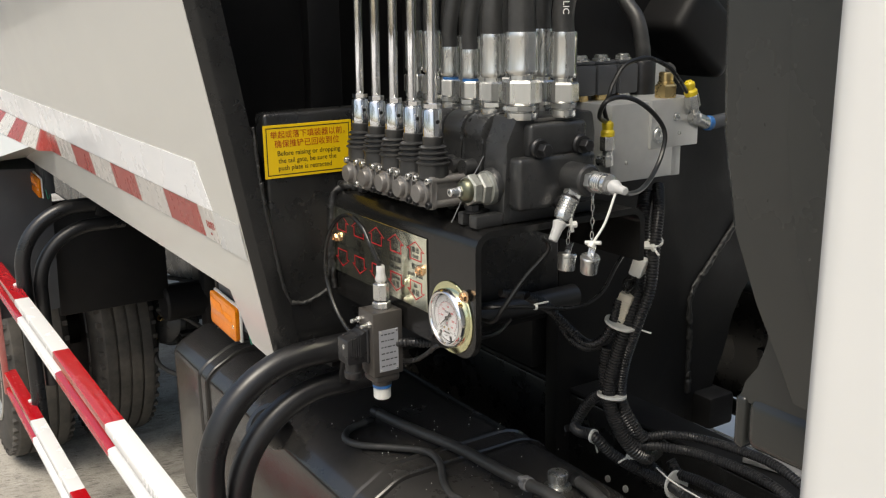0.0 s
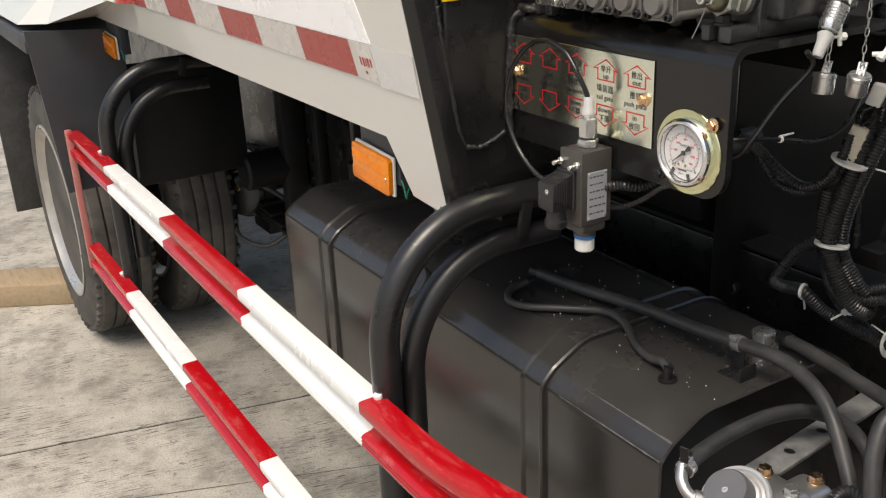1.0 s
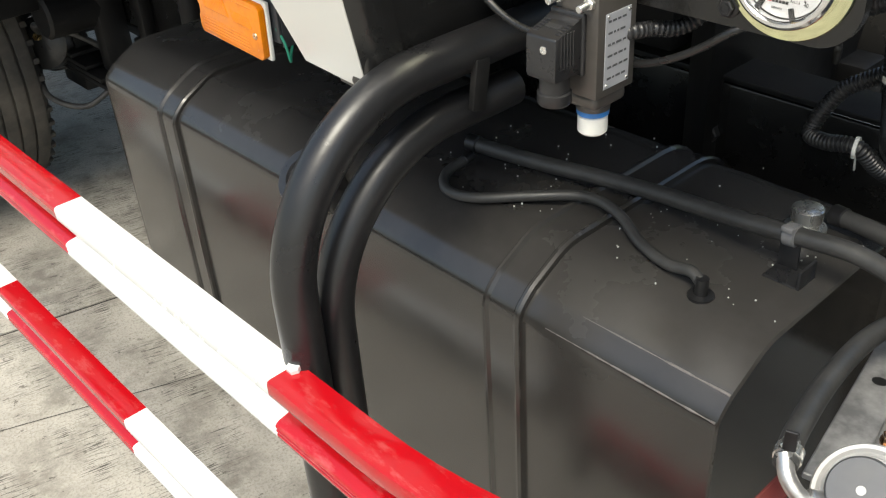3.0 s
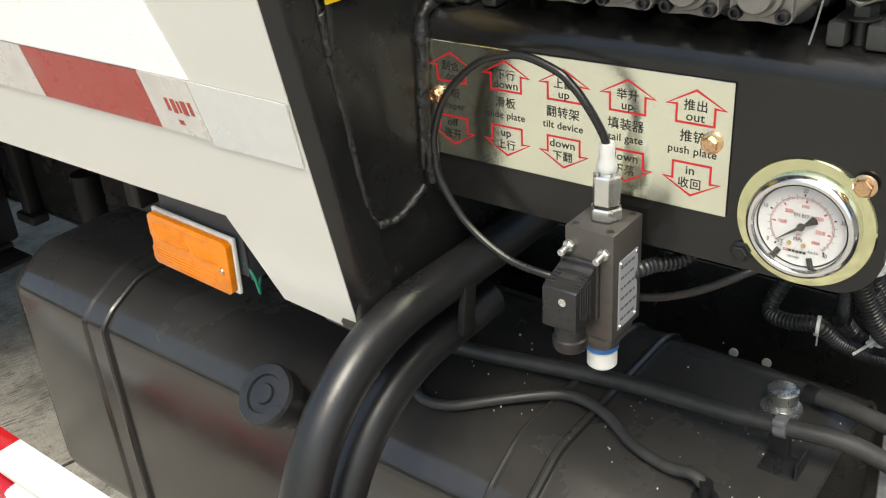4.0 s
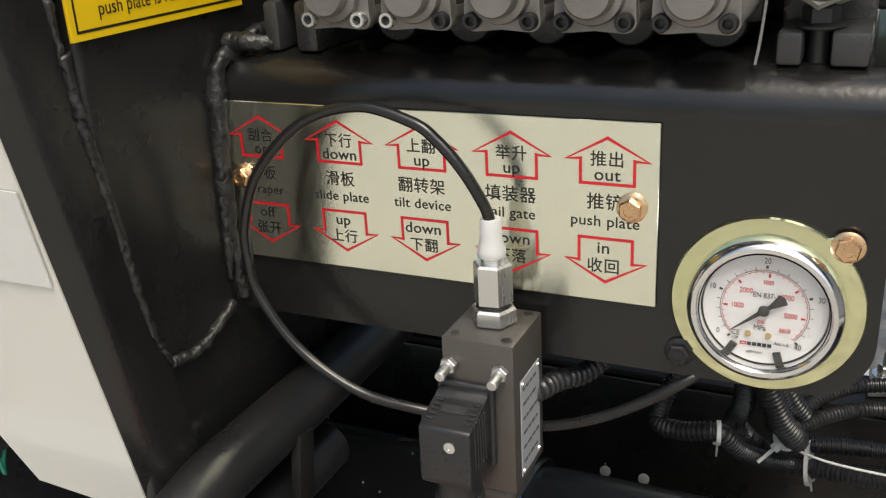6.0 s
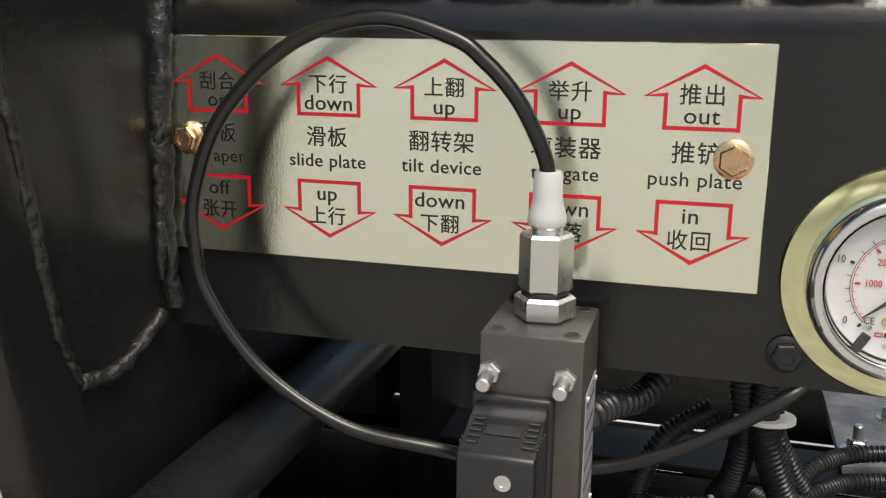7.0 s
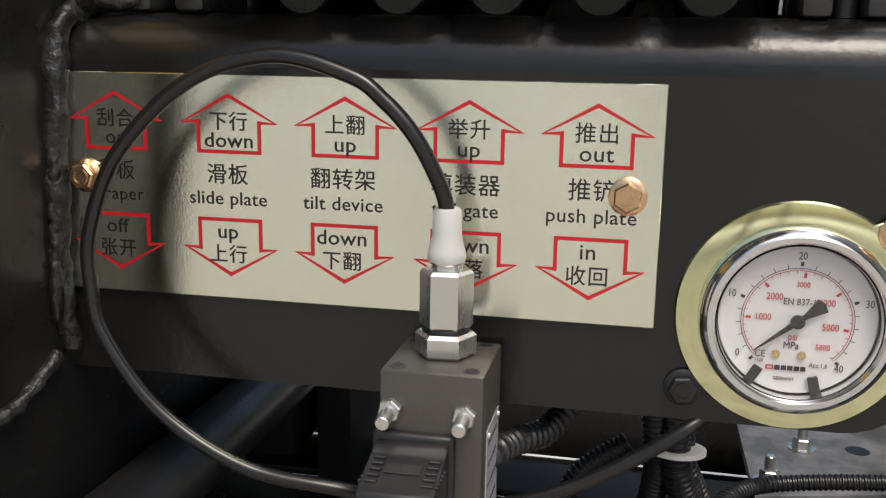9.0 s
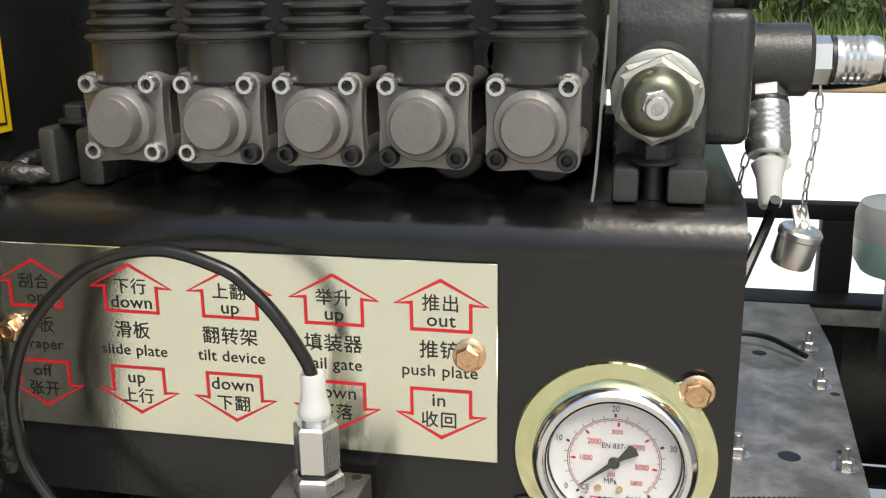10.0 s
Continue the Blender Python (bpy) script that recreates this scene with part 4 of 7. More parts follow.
plate = thing("label_plate", (0.125, 0, 1.162), "brushed aluminium plate with red arrows and lever names", "label plate")
t = B()
box(t, (0.0, -0.0012, 1.1625), (0.25, 0.0002, 1.2555), 0.0003, 1)
part("sheet", t, plate_alu, plate)


def arrow_outline(w, neck, h, head, up):
    """A block arrow (x, z) centred on its base line."""
    o = [(-neck, 0), (neck, 0), (neck, h - head), (w, h - head), (0, h), (-w, h - head), (-neck, h - head)]
    return o if up else [(x, -z) for x, z in o]


def frame_of(poly, k):
    """The outline of a polygon as a ribbon of width k, mitred."""
    n, inner = len(poly), []
    area = sum(poly[i][0] * poly[(i + 1) % n][1] - poly[(i + 1) % n][0] * poly[i][1] for i in range(n))
    s = 1 if area > 0 else -1
    for i in range(n):
        p, q, r = Vector(poly[i - 1]), Vector(poly[i]), Vector(poly[(i + 1) % n])
        a, b = (q - p).normalized(), (r - q).normalized()
        na, nb = Vector((-a.y, a.x)) * s, Vector((-b.y, b.x)) * s
        m = (na + nb)
        m = m / max(0.35, m.dot(na))
        inner.append(q + m * k)
    return inner


def ribbon(bm, poly, k, m, h=0.00015):
    inner = frame_of(poly, k)
    a = [bm.verts.new(m @ Vector((x, z, h))) for x, z in poly]
    b = [bm.verts.new(m @ Vector((p.x, p.y, h))) for p in inner]
    for i in range(len(a)):
        j = (i + 1) % len(a)
        bm.faces.new((a[i], a[j], b[j], b[i]))
    return bm


COLUMNS = [(0.026, "刮合", "on", "刮板", "scraper", "off", "张开"),
           (0.0765, "下行", "down", "滑板", "slide plate", "up", "上行"),
           (0.1260, "上翻", "up", "翻转架", "tilt device", "down", "下翻"),
           (0.1760, "举升", "up", "填装器", "tail gate", "down", "下落"),
           (0.2250, "推出", "out", "推铲", "push plate", "in", "收回")]


def on_plate(x, z, y=-0.00125):
    return Matrix.Translation((x, y, z)) @ FACE_OUT


for x, up_cn, up_en, mid_cn, mid_en, low_en, low_cn in COLUMNS:
    t = B()
    ribbon(t, arrow_outline(0.0215, 0.0140, 0.0245, 0.0122, True), 0.0015, on_plate(x, 1.2235))
    part("arrow", t, print_red, plate, "red outlined arrow")
    t = B()
    ribbon(t, arrow_outline(0.0212, 0.0142, 0.0248, 0.0124, False), 0.0015, on_plate(x - 0.0005, 1.1968))
    part("arrow", t, print_red, plate, "red outlined arrow")
    t = lettering(up_cn, 0.0083, on_plate(x, 1.2362, -0.0014), 1.0, 0.00004, 1.1)
    absorb(t, lettering(up_en, 0.0086, on_plate(x, 1.2287, -0.0014), 1.08, 0.00004, 1.04))
    absorb(t, lettering(mid_cn, 0.0090, on_plate(x - 0.001, 1.2145, -0.0014), 1.0, 0.00004, 1.08))
    absorb(t, lettering(mid_en, 0.0078, on_plate(x - 0.001, 1.2048, -0.0014), 1.04, 0.00003, 1.04))
    absorb(t, lettering(low_en, 0.0086, on_plate(x - 0.0015, 1.1908, -0.0014), 1.08, 0.00004, 1.04))
    absorb(t, lettering(low_cn, 0.0083, on_plate(x - 0.0015, 1.1810, -0.0014), 1.0, 0.00004, 1.1))
    part("lettering", t, print_black, plate)
hex_bolt(plate, (0.012, -0.0012, 1.2120), (0, -1, 0), 0.010, 0.0045, 0.0072, gold_bolt, 0.2, "gold zinc bolt")
hex_bolt(plate, (0.2375, -0.0012, 1.2135), (0, -1, 0), 0.010, 0.0045, 0.0074, gold_bolt, 0.5, "gold zinc bolt")

# ---- pressure gauge ----
gauge = thing("pressure_gauge", (0.301, 0, 1.13), "round pressure gauge with yellow zinc flange and white dial", "pressure gauge")
GM = axis((0.3015, 0.001, 1.1705), (0, -1, 0))
t = B()
lathe(t, [(0.0355, 0.0), (0.0440, 0.0), (0.0442, 0.0012), (0.0435, 0.0022), (0.0365, 0.0030), (0.0355, 0.0030)], GM, 64)
for a in (46,):
    lathe(t, [(0.0085, 0), (0.0085, 0.002), (0.0080, 0.0024), (0, 0.0024)], GM @ Matrix.Rotation(radians(a), 4, "Z") @ Matrix.Translation((0.0405, 0, 0)), 20)
part("flange", t, yellow_zinc, gauge, "yellow zinc mounting flange")
t = B()
lathe(t, [(0.034, 0.001), (0.0355, 0.003), (0.0355, 0.008), (0.0345, 0.0105), (0.0325, 0.012), (0.0305, 0.0118), (0.0290, 0.0100), (0.0288, 0.0086), (0.0288, 0.0)], GM, 64)
part("bezel", t, chrome, gauge, "polished bezel ring")
t = B()
lathe(t, [(0.0, 0.0030), (0.0285, 0.0030), (0.0288, 0.0034)], GM, 64)
part("back", t, plastic_black, gauge)
t = B()
lathe(t, [(0.0, 0.0056), (0.0278, 0.0056), (0.0282, 0.0050)], GM, 64)
dial = part("dial", t, dial_white, gauge, "white printed dial")
UPRIGHT = Matrix.Translation((0.3015, -0.0049, 1.1705)) @ FACE_OUT
tb, tr_ = B(), B()


def tick(bm, a, r0, r1, w):
    m = UPRIGHT @ Matrix.Rotation(radians(a), 4, "Z")
    vs = [bm.verts.new(m @ Vector(p)) for p in ((r0, -w, 0), (r1, -w, 0), (r1, w, 0), (r0, w, 0))]
    bm.faces.new(vs)


def ring_arc(bm, r, w, a0, a1, n=40):
    for k in range(n):
        p, q = radians(a0 + (a1 - a0) * k / n), radians(a0 + (a1 - a0) * (k + 1) / n)
        vs = [bm.verts.new(UPRIGHT @ Vector((c * math.cos(u), c * math.sin(u), 0))) for c, u in ((r - w, p), (r + w, p), (r + w, q), (r - w, q))]
        bm.faces.new(vs)


ring_arc(tb, 0.0200, 0.00012, -45, 225)
ring_arc(tr_, 0.0192, 0.00012, -45, 225)
for k in range(21):
    tick(tb, 225 - 13.5 * k, 0.0200 if k % 5 else 0.0208, 0.0224 if k % 5 == 0 else 0.0217, 0.00055 if k % 5 == 0 else 0.00013)
for k in range(30):
    tick(tr_, 225 - 9.31 * k, 0.0180, 0.0192, 0.00010)
for k in range(1, 6):
    tick(tr_, 225 - 46.55 * k, 0.0165, 0.0183, 0.00050)
for words, r, a in (("0", 0.0245, 214), ("10", 0.0256, 159), ("30", 0.0258, 18), ("40", 0.0236, -47), ("20", 0.0245, 90)):
    absorb(tb, lettering(words, 0.0040, UPRIGHT @ Matrix.Translation((r * math.cos(radians(a)), r * math.sin(radians(a)), 0)), 0.8))
for words, x, z, s in (("EN 837-1", 0.0004, 0.0072, 0.0036), ("MPa", -0.0014, -0.0096, 0.0039), ("Acc.1,6", 0.0088, -0.0166, 0.0026), ("CE", -0.0122, -0.0134, 0.0038), ("GERMANY", -0.0030, -0.0226, 0.0019), ("1128", -0.0124, -0.0160, 0.0018)):
    absorb(tb, lettering(words, s, UPRIGHT @ Matrix.Translation((x, z, 0)), 0.85))
for words, x, z, s in (("psi", -0.0010, -0.0061, 0.0038), ("1000", -0.0122, 0.0008, 0.0037), ("2000", -0.0086, 0.0088, 0.0037), ("3000", 0.0010, 0.0138, 0.0030), ("4000", 0.0098, 0.0074, 0.0037), ("5000", 0.0118, -0.0018, 0.0037), ("5800", 0.0098, -0.0096, 0.0032)):
    absorb(tr_, lettering(words, s, UPRIGHT @ Matrix.Translation((x, z, 0)), 0.82))
# maker's mark: a red frame and five dark blocks
ribbon(tr_, [(-0.0098, -0.0192), (-0.0070, -0.0192), (-0.0070, -0.0174), (-0.0098, -0.0174)], 0.0005, UPRIGHT, 0.0)
for k in range(5):
    box(tb, (-0.0066 + 0.0023 * k, -0.0192, 0), (-0.0047 + 0.0023 * k, -0.0174, 0.0001), 0, 1, UPRIGHT)
part("scale", tb, print_black, dial)
part("scale", tr_, print_red, dial, "red psi scale")
t = B()
NM = UPRIGHT @ Matrix.Translation((0, 0, 0.0012)) @ Matrix.Rotation(radians(219), 4, "Z")
prism(t, [(-0.0108, -0.0030), (-0.0118, 0.0), (-0.0108, 0.0030), (-0.0035, 0.0010), (0.0, 0.0012), (0.0190, 0.0002), (0.0190, -0.0002), (0.0, -0.0012), (-0.0035, -0.0010)], NM, 0.0004)
lathe(t, [(0.0026, 0), (0.0026, 0.0012), (0.0018, 0.0016), (0, 0.0016)], UPRIGHT @ Matrix.Translation((0, 0, 0.0010)), 20)
part("needle", t, print_black, gauge)
for x, z, a in ((-0.0140, -0.0212, 60), (0.0078, -0.0240, 106)):
    t = B()
    box(t, (-0.0036, -0.0019, 0), (0.0034, 0.0019, 0.0012), 0.0011, 3, UPRIGHT @ Matrix.Translation((x, z, 0.0001)) @ Matrix.Rotation(radians(a), 4, "Z"))
    part("stop", t, print_black, gauge)
for x in (-0.0065, 0.0027):
    t = B()
    lathe(t, [(0.0015, 0), (0.0015, 0.0006), (0.0006, 0.0006), (0.0, 0.0004)], UPRIGHT @ Matrix.Translation((x, -0.0130, 0)), 14)
    part("screw", t, brass, gauge)
t = B()
lathe(t, [(0.0, 0.0098), (0.0290, 0.0098), (0.0290, 0.0104), (0.0, 0.0104)], GM, 48)
pane = part("glass", t, glass, gauge, "clear gauge glass")
pane.visible_shadow = False
hex_bolt(gauge, (0.3345, -0.0015, 1.2045), (0, -1, 0), 0.010, 0.0045, 0.0074, gold_bolt, 0.3, "gold zinc bolt")
hex_bolt(bracket, (0.2625, 0.001, 1.1395), (0, -1, 0), 0.010, 0.0045, 0.0074, steel_black, 0.1, "blackened bolt")

# ---- directional valve bank ----
valve = thing("valve_bank", (0.19, 0.1, 1.2805), "five-section hydraulic valve bank with lever boots on the bracket", "hydraulic valve")
SECTIONS = [0.0895 + 0.0440 * k for k in range(5)]


def socket_screw(parent, p, d, r, h, material):
    t = B()
    lathe(t, [(r, 0), (r, h * 0.85), (r * 0.88, h), (r * 0.56, h), (r * 0.52, h * 0.4), (0, h * 0.35)], axis(p, d), 18)
    screw = part("socket_screw", t, material, parent)
    # Black face set in the recess to paint its inner shade.
    t = B()
    hexa(t, Vector(p) + Vector(d) * h * 0.42, d, r * 0.92, h * 0.1)
    part("painted_socket", t, print_black, screw)
    return screw


for k, x in enumerate(SECTIONS):
    t = B()
    box(t, (x - 0.0150, -0.006, 1.2990), (x + 0.0150, 0.052, 1.3335), 0.005, 3)
    for dx in (-0.0140, 0.0140):
        for z in (1.3035, 1.3315):
            rod(t, (x + dx, -0.006, z), (x + dx, 0.048, z), 0.0046, 14)
    part("spool_housing", t, cast_grey, valve)
    # end cover: lobed flange and stepped boss
    t = B()
    outline = []
    for cx, cz, a in ((0.0140, 0.0145, -20), (-0.0140, 0.0145, 70), (-0.0140, -0.0145, 160), (0.0140, -0.0145, 250)):
        outline += arc(cx, cz, 0.0050, a, a + 130, 7)
        mid = radians(a + 110)
        outline.append((0.0172 * math.cos(mid), 0.0172 * math.sin(mid)))
    prism(t, outline, Matrix.Translation((x, -0.006, 1.3170)) @ FACE_OUT, 0.0065, 0.0010)
    lathe(t, [(0.0150, 0.004), (0.0150, 0.0085), (0.0142, 0.0105), (0.0122, 0.0112), (0.0114, 0.0118), (0.0110, 0.0168), (0.0102, 0.0180), (0.0, 0.0183)], axis((x - 0.0006, -0.006, 1.3160), (0, -1, 0)), 36)
    rod(t, (x, -0.006, 1.3300), (x, -0.0135, 1.3275), 0.0062, 16, 0.001)
    cover = part("end_cover", t, cast_grey, valve, "cast grey end cover with round boss")
    for i, (dx, dz) in enumerate(((-0.0140, 0.0145), (0.0140, 0.0145), (-0.0140, -0.0140), (0.0140, -0.0140))):
        socket_screw(cover, (x + dx, -0.0125, 1.3170 + dz), (0, -1, 0), 0.0041, 0.0050, zinc if (i < 2 or k < 1 or (k == 1 and i == 2)) else steel_black)
    # rubber boot
    t = B()
    prof = [(0.0165, 1.3310), (0.0180, 1.3325), (0.0177, 1.3480), (0.0186, 1.3490)]
    for i in range(4):
        z, r = 1.3495 + 0.0060 * i, 0.0202 - 0.0014 * i
        prof += [(r - 0.0016, z), (r, z + 0.0006), (r + 0.0001, z + 0.0016), (r - 0.0016, z + 0.0026), (r - 0.0044, z + 0.0036), (r - 0.0046, z + 0.0046)]
    prof += [(0.0122, 1.3740), (0.0122, 1.3805), (0.0112, 1.3815), (0.0, 1.3815)]
    lathe(t, prof, Matrix.Translation((x, 0.001, 0)), 32)
    part("boot", t, boot_rubber, valve, "black pleated rubber boot")
    # lever
    t = B()
    lathe(t, [(0.0100, 1.3800), (0.0112, 1.3808), (0.0112, 1.4110), (0.0104, 1.4122), (0.0080, 1.4126), (0.0080, 1.4140)], Matrix.Translation((x, 0.001, 0)), 28)
    hexa(t, (x, 0.001, 1.4130), (0, 0, 1), 0.0170, 0.0065)
    lever = part("lever", t, chrome, valve, "chromed hand lever")
    t = B()
    rod(t, (x + 0.0108, 0.001, 1.3985), (x + 0.0114, 0.001, 1.3985), 0.0024, 12)
    part("pin", t, print_black, lever)
    t = B()
    rod(t, (x, 0.001, 1.418), (x - 0.002, 0.006, 1.80), 0.0056, 16)
    part("rod", t, chrome, lever)
    t = B()
    lathe(t, [(0.0, 1.79), (0.011, 1.795), (0.016, 1.815), (0.014, 1.832), (0.0, 1.84)], Matrix.Translation((x - 0.002, 0.006, 0)), 18)
    part("knob", t, plastic_black, lever)
    # section casting
    t = B()
    yz = [(0.050, 1.2930), (0.050, 1.335), (0.060, 1.345)] + arc(0.082, 1.378, 0.026, 200, 90, 8) + [(0.150, 1.404)] + arc(0.150, 1.384, 0.02, 90, 0, 5) + [(0.172, 1.2930)]
    m = Matrix(((0, 0, 1, x - 0.0205), (1, 0, 0, 0), (0, 1, 0, 0), (0, 0, 0, 1)))
    prism(t, yz, m, 0.041, 0.004)
    rod(t, (x, 0.052, 1.2945), (x, 0.150, 1.2945), 0.0136, 24, 0.001)
    rod(t, (x - 0.016, 0.034, 1.34), (x - 0.016, 0.050, 1.34), 0.010, 14)
    rod(t, (x + 0.012, 0.034, 1.342), (x + 0.012, 0.050, 1.342), 0.010, 14)
    part("section", t, cast_dark, valve)
# Added dark bar that stops background light showing under the sections.
t = B()
box(t, (0.058, 0.150, 1.2806), (0.300, 0.186, 1.302), 0.003)
part("gap_filler", t, cast_dark, valve)
# far end block and its foot
t = B()
box(t, (0.030, 0.060, 1.2805), (0.062, 0.17, 1.385), 0.005, 3)
box(t, (0.026, 0.014, 1.2805), (0.036, 0.062, 1.308), 0.003)
box(t, (0.046, 0.014, 1.2805), (0.060, 0.062, 1.308), 0.003)
part("end_block", t, cast_dark, valve)
hex_bolt(valve, (0.041, 0.028, 1.309), (0, 0, 1), 0.013, 0.007, 0.0095, steel_black, 0.2, "black foot bolt")
# inlet block
t = B()
m = Matrix(((0, 0, 1, 0.2945), (1, 0, 0, 0), (0, 1, 0, 0), (0, 0, 0, 1)))
prism(t, [(0.052, 1.2805), (0.052, 1.300), (0.052, 1.352), (0.060, 1.372), (0.066, 1.404), (0.185, 1.404), (0.19, 1.38), (0.19, 1.2805)], m, 0.0405, 0.004)
box(t, (0.330, 0.060, 1.2980), (0.3545, 0.175, 1.3585), 0.006, 3)
box(t, (0.296, 0.014, 1.2805), (0.3070, 0.053, 1.2955), 0.002)
box(t, (0.3185, 0.014, 1.2805), (0.3345, 0.053, 1.2955), 0.002)
lathe(t, [(0.021, 0), (0.021, 0.006), (0.019, 0.009)], axis((0.3135, 0.054, 1.3245), (0, -1, 0)), 32)
box(t, (0.330, 0.080, 1.356), (0.3490, 0.165, 1.396), 0.006, 3)
part("inlet_block", t, cast_dark, valve)
t = B()
box(t, (0.3349, 0.095, 1.3965), (0.3362, 0.145, 1.4005), 0.001)
part("cast_bar", t, cast_grey, valve)
hex_bolt(valve, (0.3128, 0.026, 1.2957), (0, 0, 1), 0.014, 0.008, 0.0105, steel_black, 0.1, "black foot bolt")
t = B()
rod(t, (0.3128, 0.026, 1.2806), (0.3128, 0.026, 1.2965), 0.0048, 14)
part("stud", t, steel_black, valve)
t = B()
lathe(t, [(0.0200, -0.006), (0.0200, 0.003), (0.018, 0.004)], axis((0.3130, 0.0440, 1.3225), (0, -1, 0)), 36)
hexa(t, (0.3130, 0.0410, 1.3225), (0, -1, 0), 0.0335, 0.0125, 0.26)
relief = part("relief_valve", t, dull_zinc, valve, "dull zinc relief valve with adjusting screw")
t = B()
hexa(t, (0.3130, 0.0282, 1.3225), (0, -1, 0), 0.0320, 0.0120, 0.45)
part("lock_nut", t, dull_zinc, relief)
t = B()
lathe(t, [(0.0145, 0.0), (0.0143, 0.0016), (0.0126, 0.0056), (0.0092, 0.0090), (0.0066, 0.0096)], axis((0.3130, 0.0162, 1.3225), (0, -1, 0)), 36)
part("dome", t, nut_face, relief, "dull passivated end face")
t = B()
hexa(t, (0.3130, 0.0075, 1.3225), (0, -1, 0), 0.0115, 0.0045, 0.2)
lathe(t, [(0.0048, 0), (0.0048, 0.011), (0.0042, 0.0118), (0.0026, 0.0118), (0.0024, 0.007), (0, 0.007)], axis((0.3130, 0.0038, 1.3225), (0, -1, 0)), 18)
part("adjusting_screw", t, zinc, relief)
for y, z in ((0.090, 1.368), (0.152, 1.368)):
    t = B()
    lathe(t, [(0.0120, 0), (0.0120, 0.005), (0.0105, 0.007), (0.0105, 0.010)], axis((0.347, y, z), (1, 0, 0)), 24)
    hexa(t, (0.356, y, z), (1, 0, 0), 0.0130, 0.012)
    part("plug", t, steel_black, valve)
t = B()
rod(t, (0.353, 0.118, 1.303), (0.372, 0.118, 1.303), 0.008, 16, 0.001)
hexa(t, (0.371, 0.118, 1.303), (1, 0, 0), 0.011, 0.006)
part("plug", t, steel_black, valve)
# thin white strap hanging by the inlet block
t = B()
sweep(t, smooth([(0.2905, 0.056, 1.356), (0.2903, 0.051, 1.348), (0.2898, 0.034, 1.322), (0.2890, 0.018, 1.294), (0.2880, 0.011, 1.2812)], 6), 0.0007, 6)
solo("tie_end", t, clip_grey, "loose end of a grey cable tie", "cable tie")

# ---- test couplers on the inlet block ----
coupler = thing("test_coupler", (0.36, 0.135, 1.335), "dark port boss with zinc test couplings", "hydraulic coupling")
t = B()
rod(t, (0.345, 0.135, 1.3345), (0.389, 0.135, 1.3345), 0.0185, 28, 0.0025)
part("boss", t, cast_dark, coupler)
t = B()
hexa(t, (0.388, 0.135, 1.3345), (1, 0, 0), 0.0215, 0.011, 0.3)
part("nut", t, zinc, coupler, "zinc hexagon nut")
t = B()
rod(t, (0.398, 0.135, 1.3345), (0.400, 0.135, 1.3345), 0.0115, 20)
part("seal", t, plastic_black, coupler)
t = B()
lathe(t, [(0.0122, 0)] + [(0.0122 - 0.0005 * (i % 2), 0.002 + 0.0016 * i) for i in range(9)] + [(0.0122, 0.017), (0.0115, 0.021), (0.009, 0.0225), (0.004, 0.0225), (0.004, 0.03), (0, 0.03)], axis((0.400, 0.135, 1.3345), (1, 0, 0)), 28)
part("sleeve", t, zinc, coupler, "knurled zinc sleeve")
t = B()
lathe(t, [(0.0045, 0), (0.0078, 0.002), (0.0085, 0.006), (0.0070, 0.010), (0.0052, 0.013), (0.0045, 0.024), (0.0036, 0.025)], axis((0.424, 0.135, 1.3340), (1, -0.1, -0.1)), 20)
part("boot", t, frost_plastic, coupler, "frosted white cable boot")
LOW = Vector((0.04, -0.50, -0.86)).normalized()
low0 = Vector((0.3675, 0.1290, 1.3225))
t = B()
hexa(t, low0, LOW, 0.0180, 0.010, 0.2)
part("nut", t, zinc, coupler)
t = B()
rod(t, low0 + LOW * 0.010, low0 + LOW * 0.0115, 0.0110, 20)
part("seal", t, plastic_black, coupler)
t = B()
lathe(t, [(0.0105, 0), (0.0112, 0.001)] + [(0.0112 - 0.0005 * (i % 2), 0.003 + 0.0016 * i) for i in range(11)] + [(0.0112, 0.022), (0.0100, 0.0265), (0.007, 0.0275), (0.0045, 0.0275), (0.0045, 0.031)], axis(low0 + LOW * 0.0115, LOW), 28)
part("sleeve", t, zinc, coupler, "knurled zinc sleeve")
t = B()
lathe(t, [(0.0055, 0), (0.0086, 0.003), (0.0064, 0.010), (0.0056, 0.024), (0.0048, 0.0255)], axis(low0 + LOW * 0.0400, LOW), 20)
part("boot", t, frost_plastic, coupler, "frosted white cable boot")


coupler.location += Vector((0, 0, -0.003))


def keeper_strap(a, mid, b, cross):
    """A soft plastic arm from a cable boot, with a cross piece at its free end."""
    t = B()
    line = smooth([a, mid, b], 8)
    sweep(t, line, [0.0014] * len(line), 8)
    c = Vector(cross).normalized()
    sweep(t, [Vector(b) - c * 0.009, Vector(b), Vector(b) + c * 0.009], 0.0022, 8)
    d = (Vector(b) - Vector(mid)).normalized()
    sweep(t, [Vector(b), Vector(b) + d * 0.006], 0.0040, 8)
    part("strap", t, white_plastic, coupler, "white plastic keeper strap")


keeper_strap((0.371, 0.100, 1.284), (0.374, 0.108, 1.2835), (0.377, 0.118, 1.2835), (0.1, -0.3, 1))
keeper_strap((0.434, 0.132, 1.328), (0.440, 0.112, 1.298), (0.4405, 0.095, 1.278), (1, 0.5, 0.1))


